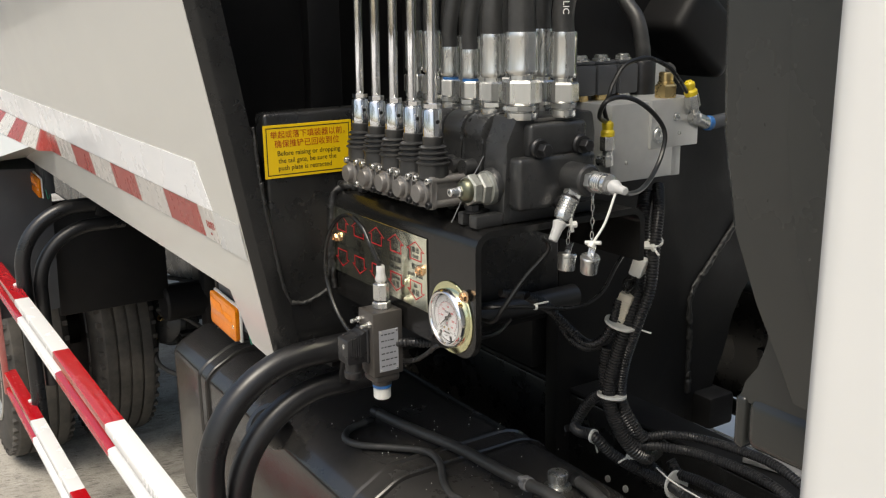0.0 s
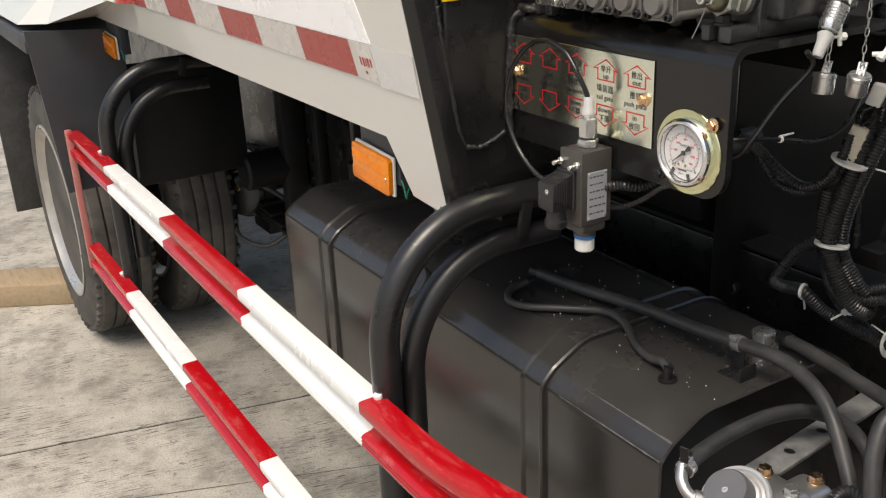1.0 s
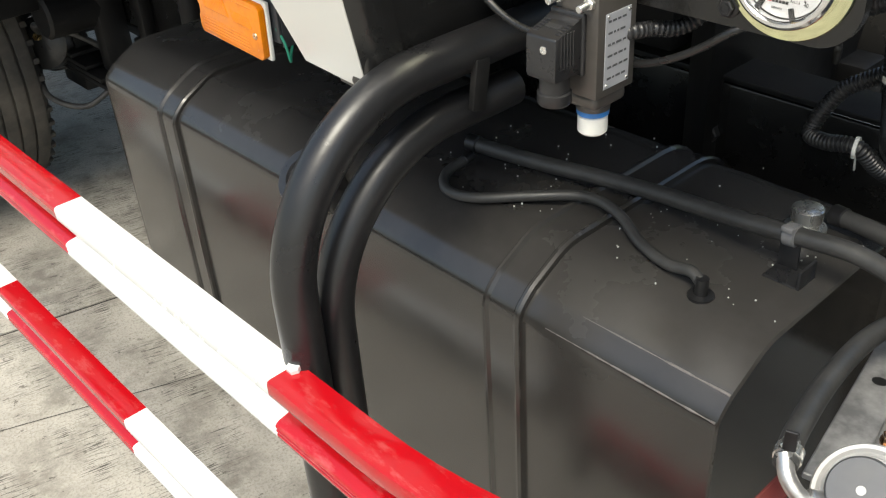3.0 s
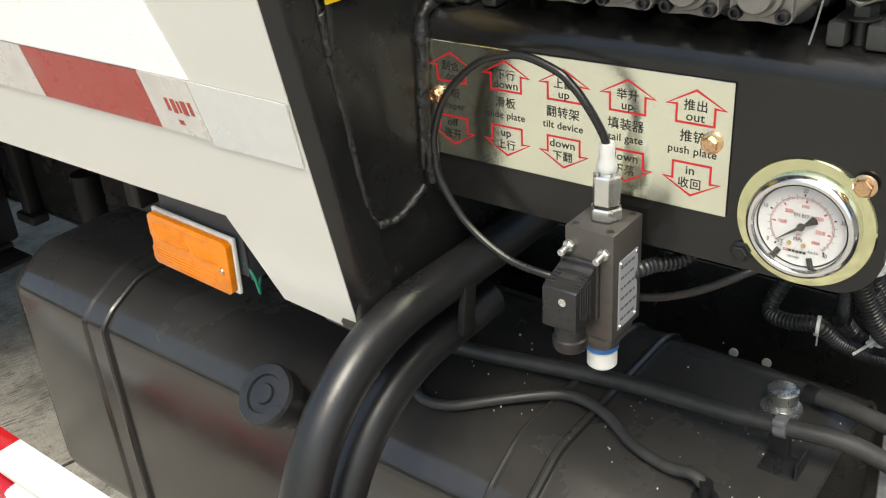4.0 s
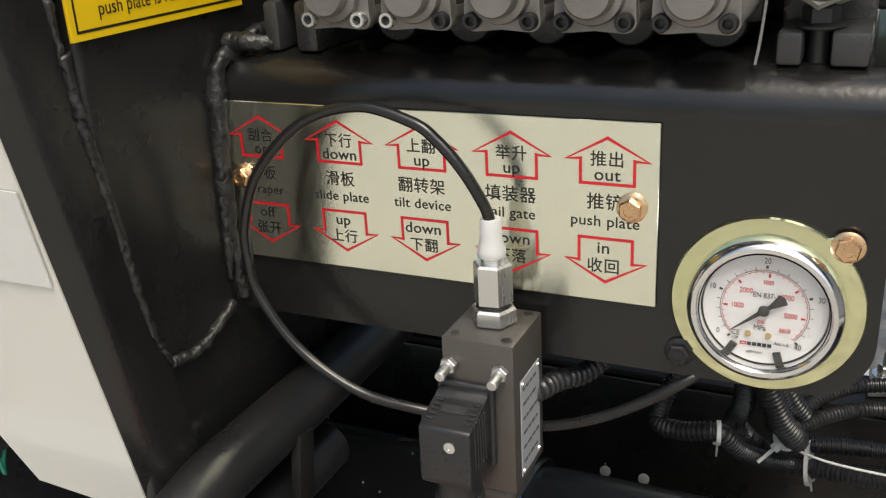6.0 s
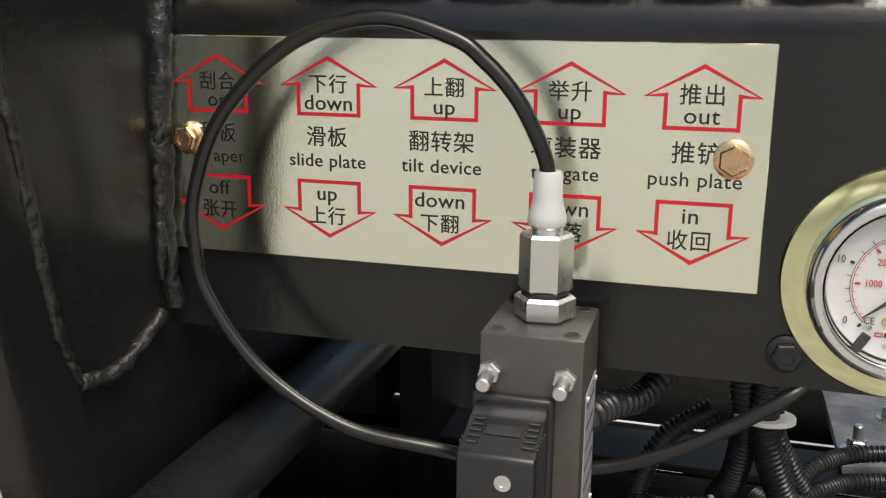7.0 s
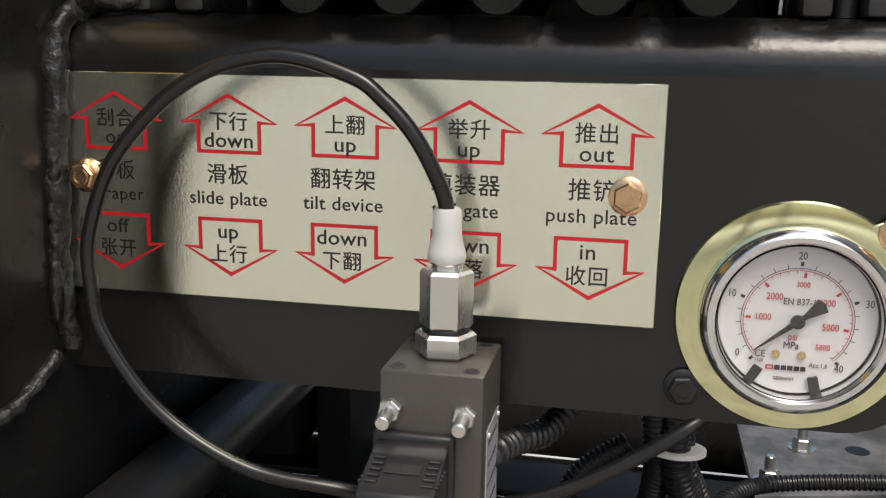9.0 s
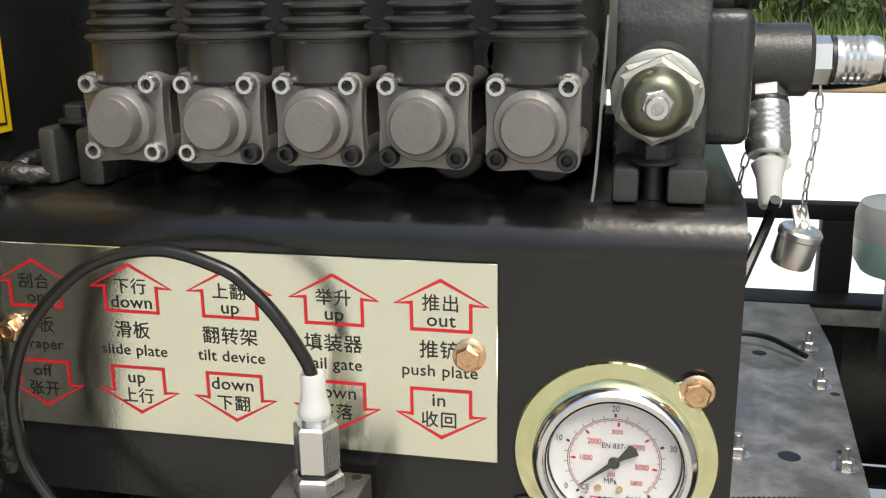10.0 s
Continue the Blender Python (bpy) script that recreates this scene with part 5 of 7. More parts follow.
def chain(name, pts, n):
    t = B()
    line = smooth(pts, 12)
    total = sum((b - a).length for a, b in zip(line, line[1:]))
    line = resample(line, total / n)
    for k in range(len(line) - 1):
        a, b = line[k], line[k + 1]
        d = (b - a)
        m = axis((a + b) / 2, d) @ Matrix.Rotation(radians(90 * (k % 2)), 4, "Z")
        h = d.length * 0.5
        ring = [m @ Vector((0.0018 * math.cos(u), 0, h * 1.25 * math.sin(u))) for u in [2 * math.pi * i / 10 for i in range(11)]]
        sweep(t, ring, 0.0006, 5, False)
    return t


for tag, pts, cap, tilt in (("short", [(0.366, 0.129, 1.308), (0.362, 0.132, 1.288), (0.357, 0.131, 1.262), (0.355, 0.132, 1.243)], (0.355, 0.132, 1.241), (0.02, -0.10, -1)),
                            ("long", [(0.3945, 0.134, 1.323), (0.395, 0.134, 1.298), (0.3925, 0.136, 1.268), (0.392, 0.137, 1.247)], (0.392, 0.135, 1.244), (-0.22, 0.12, -1))):
    keeper = thing("dust_cap", cap, "zinc dust cap hanging on a small chain", "dust cap", "dust caps")
    part("chain", chain("chain", pts, 9 if tag == "long" else 8), zinc, keeper, "thin steel chain")
    t = B()
    m = axis(cap, tilt)
    lathe(t, [(0.0, 0.0), (0.0105, 0.0005), (0.0116, 0.002), (0.0116, 0.005), (0.0108, 0.0060), (0.0108, 0.0200), (0.0100, 0.0215), (0.008, 0.0215), (0.008, 0.010), (0, 0.010)], m, 28)
    part("cup", t, zinc, keeper)
    t = B()
    up_ = Vector(cap) - m.to_3x3() @ Vector((0, 0, 0.0006))
    box(t, (-0.0045, -0.005, -0.0006), (0.0045, 0.012, 0.0006), 0.0005, 1, axis(up_, Vector((0.25, -0.75, 0.45))))
    lathe(t, [(0.0028, 0), (0.0028, 0.0018), (0.002, 0.0024), (0, 0.0024)], axis(up_, Vector((0.25, -0.75, 0.45))), 12)
    part("tag", t, zinc, keeper)

# ---- hydraulic hoses on the ports ----
def port_hose(x, y, r, z_top, lean_x=0.0, lean_y=0.0, ring=False, tall=1.0):
    h = thing("hydraulic_hose", (x, y, 1.404), "black hydraulic hose with crimped zinc ferrule", "hydraulic hose", "port hoses")
    t = B()
    lathe(t, [(r * 0.92, 1.400), (r * 0.98, 1.402), (r * 0.98, 1.408), (r * 0.8, 1.409), (r * 0.8, 1.412)], Matrix.Translation((x, y, 0)), 24)
    part("adaptor", t, zinc, h)
    t = B()
    hexa(t, (x, y, 1.4100), (0, 0, 1), r * 1.9, 0.0065, x * 7)
    hexa(t, (x, y, 1.4165), (0, 0, 1), r * 2.02, 0.0235 * tall, x * 9)
    part("nut", t, zinc, h)
    z = 1.410 + 0.030 * tall
    t = B()
    rings = []
    for q, zz, crimp in ((0.72, z - 0.001, 0), (0.72, z + 0.004, 0), (0.9, z + 0.005, 0), (1.0, z + 0.008, 0), (1.0, z + 0.011, 0), (0.98, z + 0.013, 1), (0.98, z_top - 0.009, 1), (1.0, z_top - 0.007, 0), (1.0, z_top - 0.003, 0), (0.95, z_top, 0), (0.8, z_top, 0)):
        rings.append([t.verts.new((x + r * q * (1 - 0.05 * crimp * (k % 4 == 0)) * math.cos(math.pi * k / 16), y + r * q * (1 - 0.05 * crimp * (k % 4 == 0)) * math.sin(math.pi * k / 16), zz)) for k in range(32)])
    for a, b in zip(rings, rings[1:]):
        for k in range(32):
            j = (k + 1) % 32
            t.faces.new((a[k], a[j], b[j], b[k]))
    part("ferrule", t, zinc, h, "crimped zinc ferrule")
    if ring:
        t = B()
        lathe(t, [(r * 0.78, z - 0.0005), (r * 0.84, z), (r * 0.84, z + 0.003), (r * 0.78, z + 0.0035)], Matrix.Translation((x, y, 0)), 20)
        part("ring", t, blue_plastic, h, "blue plastic ring")
    t = B()
    pts = [(x, y, z_top - 0.01), (x, y, z_top + 0.03), (x + lean_x * 0.4, y + lean_y * 0.4, z_top + 0.10), (x + lean_x, y + lean_y, z_top + 0.24), (x + lean_x * 1.5 - 0.05, y + lean_y * 1.3, z_top + 0.34), (-0.20, y + 0.05, z_top + 0.40)]
    sweep(t, smooth(pts, 8), r * 0.80, 16)
    tube = part("hose", t, rubber, h)
    return h, tube


port_hose(SECTIONS[0], 0.085, 0.0125, 1.497, -0.01, 0.0)
port_hose(SECTIONS[1], 0.085, 0.0125, 1.497, -0.01, 0.02)
port_hose(SECTIONS[2], 0.085, 0.0120, 1.478, 0.015, 0.03, True, 0.9)
port_hose(SECTIONS[3], 0.085, 0.0120, 1.476, 0.02, 0.02, True, 0.9)
port_hose(SECTIONS[4] + 0.003, 0.085, 0.0150, 1.495, 0.0, 0.03)
inlet_hose, _ = port_hose(0.3245, 0.085, 0.0198, 1.498, 0.0, 0.0, False, 1.2)
for k in (0, 1, 2, 3):
    port_hose(SECTIONS[k], 0.140, 0.0125, 1.49, 0.0, 0.02)
port_hose(0.292, 0.140, 0.0140, 1.50, 0.0, 0.04)
_, tube = port_hose(0.334, 0.138, 0.0160, 1.497, 0.03, 0.03)
t = lettering("HYDRAULIC", 0.0105, Matrix.Translation((0.3475, 0.1290, 1.545)) @ Matrix.Rotation(radians(35), 4, "Z") @ FACE_OUT @ Matrix.Rotation(radians(-90), 4, "Z"), 1.0)
part("lettering", t, white_plastic, tube)

# ---- solenoid manifold behind the valve ----
manifold = thing("solenoid_manifold", (0.28, 0.3, 1.30), "aluminium manifold block with solenoids and fittings", "manifold")
t = B()
box(t, (0.240, 0.236, 1.306), (0.3132, 0.3445, 1.405), 0.0012)
part("block", t, aluminium, manifold)
t = B()
box(t, (0.240, 0.3450, 1.305), (0.3120, 0.3615, 1.352), 0.0012)
part("block", t, aluminium, manifold)
t = B()
box(t, (0.240, 0.3000, 1.3445), (0.3180, 0.3860, 1.4075), 0.0012)
part("block", t, aluminium, manifold)
t = B()
box(t, (0.225, 0.352, 1.400), (0.240, 0.402, 1.447), 0.002)
part("block", t, aluminium, manifold)
for x, y, z, r in ((0.3181, 0.312, 1.363, 0.0085), (0.3181, 0.304, 1.3935, 0.0030), (0.3181, 0.344, 1.384, 0.0045), (0.3181, 0.350, 1.362, 0.0018), (0.3133, 0.262, 1.33, 0.0018)):
    t = B()
    lathe(t, [(r * 1.3, 0), (r * 1.3, 0.001), (r, 0.0012), (r * 0.9, 0.0025), (r * 0.5, 0.0025), (r * 0.45, 0.0008), (0, 0.0008)], axis((x, y, z), (1, 0, 0)), 20)
    part("port_plug", t, zinc, manifold)
for k, (x, y) in enumerate(((0.245, 0.241), (0.245, 0.277), (0.245, 0.315))):
    t = B()
    box(t, (x - 0.014, y - 0.0165, 1.412), (x + 0.014, y + 0.0165, 1.451), 0.003)
    box(t, (x - 0.012, y - 0.0155, 1.4515), (x + 0.012, y + 0.0155, 1.4555), 0.0015)
    coil = part("solenoid", t, coil_grey, manifold, "grey-black solenoid coil")
    t = B()
    lathe(t, [(0.0115, 1.4045), (0.0115, 1.4125)], Matrix.Translation((x, y, 0)), 20)
    hexa(t, (x, y, 1.4045), (0, 0, 1), 0.020, 0.006)
    part("collar", t, brass if k < 2 else zinc, coil)
    t = B()
    lathe(t, [(0.012, 1.4555), (0.012, 1.4585), (0.008, 1.459), (0.008, 1.4635), (0.0, 1.4635)], Matrix.Translation((x, y, 0)), 18)
    hexa(t, (x, y, 1.4575), (0, 0, 1), 0.0165, 0.0050)
    part("nut", t, zinc, coil)
t = B()
lathe(t, [(0.0185, 1.405), (0.0185, 1.448), (0.0165, 1.452), (0.0, 1.452)], Matrix.Translation((0.238, 0.358, 0)), 28)
part("accumulator", t, plastic_black, manifold, "black cylindrical cap")
t = B()
hexa(t, (0.300, 0.341, 1.4075), (0, 0, 1), 0.0270, 0.0175, 0.2)
lathe(t, [(0.0110, 1.4250), (0.0110, 1.4280), (0.0095, 1.4285), (0.0095, 1.4390), (0.0075, 1.4405), (0.0, 1.4405)], Matrix.Translation((0.300, 0.341, 0)), 20)
part("fitting", t, brass, manifold, "brass fitting")
for p, d in (((0.318, 0.2255, 1.336), (0.0, -0.02, 1)), ((0.326, 0.3715, 1.381), (0.0, -0.34, 1))):
    p, d = Vector(p), Vector(d).normalized()
    t = B()
    hexa(t, p - d * 0.006, d, 0.0130, 0.014)
    rod(t, p + d * 0.008, p + d * 0.014, 0.0062, 14)
    hexa(t, p + d * 0.014, d, 0.0168, 0.0185)
    rod(t, p, p + Vector((-0.014, 0.0, 0.0)), 0.0075, 14)
    fit_ = part("fitting", t, zinc, manifold)
    t = B()
    lathe(t, [(0.0088, 0.0), (0.0088, 0.005), (0.0066, 0.008), (0.0074, 0.013), (0.0070, 0.016), (0.0045, 0.018), (0.004, 0.019)], axis(p + d * 0.0325, d), 20)
    part("cap", t, yellow_plastic, fit_, "yellow plastic cap")
t = B()
rod(t, (0.326, 0.3715, 1.381), (0.323, 0.396, 1.372), 0.0085, 16, 0.001)
part("elbow", t, zinc, manifold)
t = B()
rod(t, (0.323, 0.395, 1.3722), (0.3225, 0.404, 1.3715), 0.0098, 20, 0.001)
part("collar", t, blue_plastic, manifold, "blue collar")
hose("steel_pipe", [(0.322, 0.404, 1.3715), (0.320, 0.440, 1.374), (0.318, 0.478, 1.378), (0.318, 0.505, 1.40), (0.318, 0.512, 1.45), (0.318, 0.500, 1.56), (0.30, 0.48, 1.75)], 0.0092, coil_grey, "dark grey braided hose bending up from the manifold", "pipe")
hose("control_cable", [(0.318, 0.2235, 1.386), (0.324, 0.212, 1.405), (0.335, 0.209, 1.419), (0.335, 0.215, 1.433), (0.335, 0.232, 1.454), (0.335, 0.257, 1.4615), (0.335, 0.279, 1.461), (0.335, 0.311, 1.448), (0.334, 0.332, 1.430), (0.328, 0.350, 1.416)], 0.0028, cable_black, "thin black cable looping between the fittings", "cable", 12, 8)
hose("control_cable", [(0.318, 0.2215, 1.386), (0.335, 0.195, 1.396), (0.350, 0.190, 1.414), (0.350, 0.212, 1.419), (0.350, 0.241, 1.413), (0.350, 0.272, 1.394), (0.350, 0.291, 1.371), (0.352, 0.286, 1.346), (0.362, 0.262, 1.323), (0.385, 0.220, 1.312), (0.420, 0.165, 1.318), (0.445, 0.134, 1.331)], 0.0030, cable_black, "thin black cable looping to the test plug", "cable", 12, 8)

# ---- pressure switch in front of the bracket ----
switch = thing("pressure_switch", (0.178, -0.03, 1.015), "grey cast pressure switch with plug connector and white cap", "pressure switch")
t = B()
box(t, (0.1585, -0.0520, 1.0720), (0.1970, -0.0090, 1.1575), 0.0012)
for x, y in ((0.1640, -0.0465), (0.1915, -0.0465), (0.1640, -0.0145), (0.1915, -0.0145)):
    lathe(t, [(0.0032, 1.1576), (0.0031, 1.1579), (0.0024, 1.1580)], Matrix.Translation((x, y, 0)), 14)
box(t, (0.1610, -0.0490, 1.0600), (0.1945, -0.0120, 1.0730), 0.005, 3)
part("housing", t, switch_grey, switch)
# Black discs paint the shade inside the four bolt holes.
for x, y in ((0.1640, -0.0465), (0.1915, -0.0465), (0.1640, -0.0145), (0.1915, -0.0145)):
    t = B()
    lathe(t, [(0.0024, 1.15812), (0.0, 1.15814)], Matrix.Translation((x, y, 0)), 14)
    part("painted_bolt_hole", t, print_black, switch)
for x in (0.1630, 0.1905):
    t = B()
    hexa(t, (x, -0.0521, 1.1430), (0, -1, 0), 0.0078, 0.0040, 0.3)
    rod(t, (x, -0.055, 1.1430), (x, -0.0655, 1.1420), 0.0027, 12, 0.0004)
    part("stud", t, zinc, switch, "threaded stud with nut")
t = B()
rod(t, (0.178, -0.031, 1.066), (0.178, -0.031, 1.054), 0.0128, 28, 0.001)
part("neck", t, switch_grey, switch)
t = B()
rod(t, (0.178, -0.031, 1.0565), (0.178, -0.031, 1.0505), 0.0124, 28, 0.0005)
part("ring", t, blue_plastic, switch, "blue ring")
t = B()
rod(t, (0.178, -0.031, 1.0505), (0.178, -0.031, 1.0345), 0.0114, 28, 0.002)
part("plug", t, white_plastic, switch, "white plastic end cap")
t = B()
box(t, (0.1970, -0.0440, 1.0780), (0.1975, -0.0160, 1.1340), 0.0002, 1)
tag = part("rating_plate", t, tag_silver, switch, "small metal rating plate")
t = B()
rnd = random.Random(3)
for k in range(6):
    z = 1.128 - 0.0085 * k
    y0 = -0.041
    while y0 < -0.022:
        w = rnd.uniform(0.002, 0.006)
        box(t, (0.1975, y0, z - 0.0008), (0.1977, min(y0 + w, -0.018), z + 0.0008), 0, 1)
        y0 += w + 0.0015
tagged(part("bar", t, coil_grey, tag), kind="stuff")
for y in (-0.0415, -0.0185):
    for z in (1.0805, 1.1315):
        t = B()
        lathe(t, [(0.0014, 0), (0.0012, 0.0008), (0, 0.001)], axis((0.1975, y, z), (1, 0, 0)), 10)
        part("rivet", t, zinc, tag)
t = B()
sec = [(-0.0520, 1.0920), (-0.0825, 1.0920), (-0.0830, 1.0950), (-0.0830, 1.1230), (-0.0815, 1.1245), (-0.0620, 1.1290), (-0.0585, 1.1325), (-0.0520, 1.1325)]
m = Matrix(((0, 0, 1, 0.1585), (1, 0, 0, 0), (0, 1, 0, 0), (0, 0, 0, 1)))
prism(t, sec, m, 0.0270, 0.0010)
plug = part("connector", t, plastic_black, switch, "black square plug connector")
t = B()
box(t, (0.1565, -0.0560, 1.0890), (0.1875, -0.0515, 1.1352), 0.002, 3)
part("gasket", t, plastic_black, plug)
t = B()
box(t, (-0.0065, -0.0028, 0.0), (0.0065, 0.0028, 0.0004), 0.0002, 1, axis((0.1720, -0.0690, 1.1276), (0, -0.22, 0.97)))
part("window", t, cast_dark, plug, "small recessed label window")
t = B()
for k in range(5):
    for x0, x1 in ((0.1578, 0.1590), (0.1850, 0.1862)):
        box(t, (x0, -0.0775 + 0.0032 * k, 1.100), (x1, -0.0760 + 0.0032 * k, 1.1262), 0.0003, 1)
    for x0 in (0.1600, 0.1800):
        box(t, (x0, -0.0775 + 0.0032 * k, 1.1240), (x0 + 0.0045, -0.0760 + 0.0032 * k, 1.1264 + 0.0008 * k), 0.0003, 1)
part("rib", t, plastic_black, plug)
t = B()
lathe(t, [(0.0030, 0), (0.0030, 0.0008), (0.0016, 0.0009), (0.0014, 0.0004), (0, 0.0004)], axis((0.1750, -0.0829, 1.1150), (0, -1, 0)), 16)
part("screw", t, zinc, plug)
t = B()
lathe(t, [(0.0112, 1.0925), (0.0112, 1.080), (0.0128, 1.079), (0.0128, 1.072), (0.0115, 1.0700), (0.006, 1.0698)], Matrix.Translation((0.1725, -0.0685, 0)), 14)
part("gland", t, plastic_black, plug)
t = B()
hexa(t, (0.1780, -0.028, 1.1575), (0, 0, 1), 0.0205, 0.0095, 0.1)
hexa(t, (0.1780, -0.028, 1.1685), (0, 0, 1), 0.0178, 0.0225, 0.1)
lathe(t, [(0.006, 1.190), (0.006, 1.193), (0.0068, 1.1935), (0.0068, 1.195)], Matrix.Translation((0.1780, -0.028, 0)), 20)
part("hex_fitting", t, zinc, switch, "tall zinc hex fitting")
t = B()
lathe(t, [(0.0088, 1.1666), (0.0092, 1.1672), (0.0092, 1.1680), (0.0088, 1.1688)], Matrix.Translation((0.1780, -0.028, 0)), 24)
part("seal", t, print_black, switch, "black rubber seal")
t = B()
lathe(t, [(0.0070, 1.1940), (0.0074, 1.1955), (0.0072, 1.1975), (0.0062, 1.2010), (0.0056, 1.2040), (0.0054, 1.2130), (0.0046, 1.2142), (0.003, 1.2142)], Matrix.Translation((0.1778, -0.028, 0)), 24)
part("cable_boot", t, frost_plastic, switch, "frosted white cable boot")
LOOP = [(0.1723, -0.022, 1.200), (0.1720, -0.024, 1.211), (0.1682, -0.027, 1.2225), (0.161, -0.030, 1.2363), (0.150, -0.030, 1.248), (0.137, -0.030, 1.2568), (0.107, -0.030, 1.2634), (0.073, -0.030, 1.2530), (0.043, -0.030, 1.225),
        (0.0295, -0.030, 1.194), (0.0285, -0.030, 1.172), (0.033, -0.030, 1.151), (0.056, -0.030, 1.121), (0.092, -0.029, 1.100), (0.132, -0.024, 1.0925),
        (0.165, -0.006, 1.0805), (0.194, 0.0, 1.082), (0.220, 0.0, 1.092), (0.245, 0.0, 1.107), (0.268, 0.002, 1.124), (0.285, 0.028, 1.130), (0.28, 0.08, 1.128), (0.23, 0.14, 1.120)]
hose("sensor_cable", LOOP, 0.0030, cable_black, "shiny black cable looping in front of the plate", "cable", 12, 12)

switch.location += Vector((-0.0055, 0.006, -0.005))

# ---- side marker lamps ----
def marker_lamp():
    l = thing("marker_lamp", (-0.21, -0.095, 1.02), "amber side marker lamp with white base hung under the body", "marker lamp", "marker lamps")
    m = Matrix.Translation((-0.2205, -0.0805, 1.0495)) @ Matrix.Rotation(radians(3), 4, "Y") @ FACE_OUT @ Matrix.Diagonal((1.05, 1, 1, 1))
    t = B()
    box(t, (-0.0555, -0.0290, -0.001), (0.0555, 0.0296, 0.0035), 0.0015, 2, m)
    part("base", t, white_plastic, l, "white plastic base")
    t = B()
    cut = [(-0.054, -0.0275 + 0.004), (-0.050, -0.0275), (0.050, -0.0275), (0.054, -0.0235), (0.054, 0.0235), (0.050, 0.0275), (-0.050, 0.0275), (-0.054, 0.0235),
           (-0.054, 0.003), (-0.0495, 0.002), (-0.0495, -0.008), (-0.054, -0.009)]
    prism(t, cut, m @ Matrix.Translation((0, 0, 0.0035)), 0.0075, 0.0012)
    lens = part("lens", t, amber, l, "ribbed amber lens")
    for k in range(12):
        t = B()
        slope = m @ Matrix.Translation((-0.043 + 0.0036 * k, 0.010, 0)) @ Matrix.Rotation(radians(28), 4, "Z")
        box(t, (-0.0010, -0.009, 0.0105), (0.0010, 0.009, 0.0124), 0.0005, 1, slope)
        part("rib", t, amber, lens)
    for k in range(9):
        t = B()
        slope = m @ Matrix.Translation((0.008 + 0.0036 * k, 0.006, 0)) @ Matrix.Rotation(radians(28), 4, "Z")
        box(t, (-0.0009, -0.006, 0.0105), (0.0009, 0.006, 0.0121), 0.0005, 1, slope)
        part("rib", t, amber, lens)
    for k in range(5):
        t = B()
        box(t, (-0.046, -0.0225 + 0.0032 * k, 0.0105), (0.034, -0.0212 + 0.0032 * k, 0.0116), 0.0004, 1, m)
        part("rib", t, amber, lens)
    t = B()
    box(t, (-0.045, 0.0215, 0.0105), (0.044, 0.0230, 0.0117), 0.0005, 1, m)
    part("rib", t, amber, lens)
    for x in (-0.0515, 0.044):
        t = B()
        lathe(t, [(0.0036, 0.004), (0.0036, 0.0085), (0.003, 0.0095), (0.0012, 0.0095), (0.0010, 0.0088), (0, 0.0088)], m @ Matrix.Translation((x, -0.004, 0.0025 if x > 0 else -0.001)), 16)
        part("screw", t, gold_bolt, l)
    t = B()
    box(t, (-0.272, -0.0770, 1.035), (-0.155, -0.0735, 1.122), 0.0015)
    box(t, (-0.158, -0.0735, 1.030), (-0.155, -0.0500, 1.118), 0.001)
    part("hanger", t, fender_grey, l, "dark grey hanger plate")
    t = B()
    sweep(t, smooth([(-0.160, -0.076, 1.05), (-0.152, -0.074, 1.035), (-0.150, -0.072, 1.018), (-0.156, -0.066, 1.024), (-0.16, -0.05, 1.055)], 8), 0.0014, 8)
    part("wire", t, green_wire, l, "green wire end")
    return l


lamp = marker_lamp()
copy_thing(lamp, Matrix.Translation((-1.68, -0.118, 1.022)))
lamp.location += Vector((-0.006, -0.004, -0.001))

# ---- warning sticker ----
sticker = thing("warning_sticker", (0.0, -0.035, 1.304), "yellow bilingual warning sticker on the black front plate", "sticker")
SM = Matrix.Translation((0.0, -0.0335, 1.3395)) @ FACE_FRONT
t = B()
box(t, (-0.0660, -0.0360, -0.0015), (0.0660, 0.0360, 0.0004), 0.0002, 1, SM)
part("sheet", t, sticker_yellow, sticker)
t = B()
rect = [(-0.0625, -0.0325), (0.0625, -0.0325), (0.0625, 0.0325), (-0.0625, 0.0325)]
ribbon(t, rect, 0.0013, SM, 0.0006)
absorb(t, lettering("Before raising or dropping", 0.0097, SM @ Matrix.Translation((0, -0.0030, 0.0007)), 0.92))
absorb(t, lettering("the tail gate, be sure the", 0.0097, SM @ Matrix.Translation((-0.0025, -0.0130, 0.0007)), 0.92))
absorb(t, lettering("push plate is retracted", 0.0097, SM @ Matrix.Translation((-0.0065, -0.0230, 0.0007)), 0.92))
part("lettering", t, print_black, sticker)
t = lettering("举起或落下填装器以前，", 0.0112, SM @ Matrix.Translation((0.003, 0.0220, 0.0007)), 0.97)
absorb(t, lettering("确保推铲已回收到位", 0.0112, SM @ Matrix.Translation((-0.002, 0.0095, 0.0007)), 0.97))
part("lettering", t, sticker_red, sticker, "red characters")

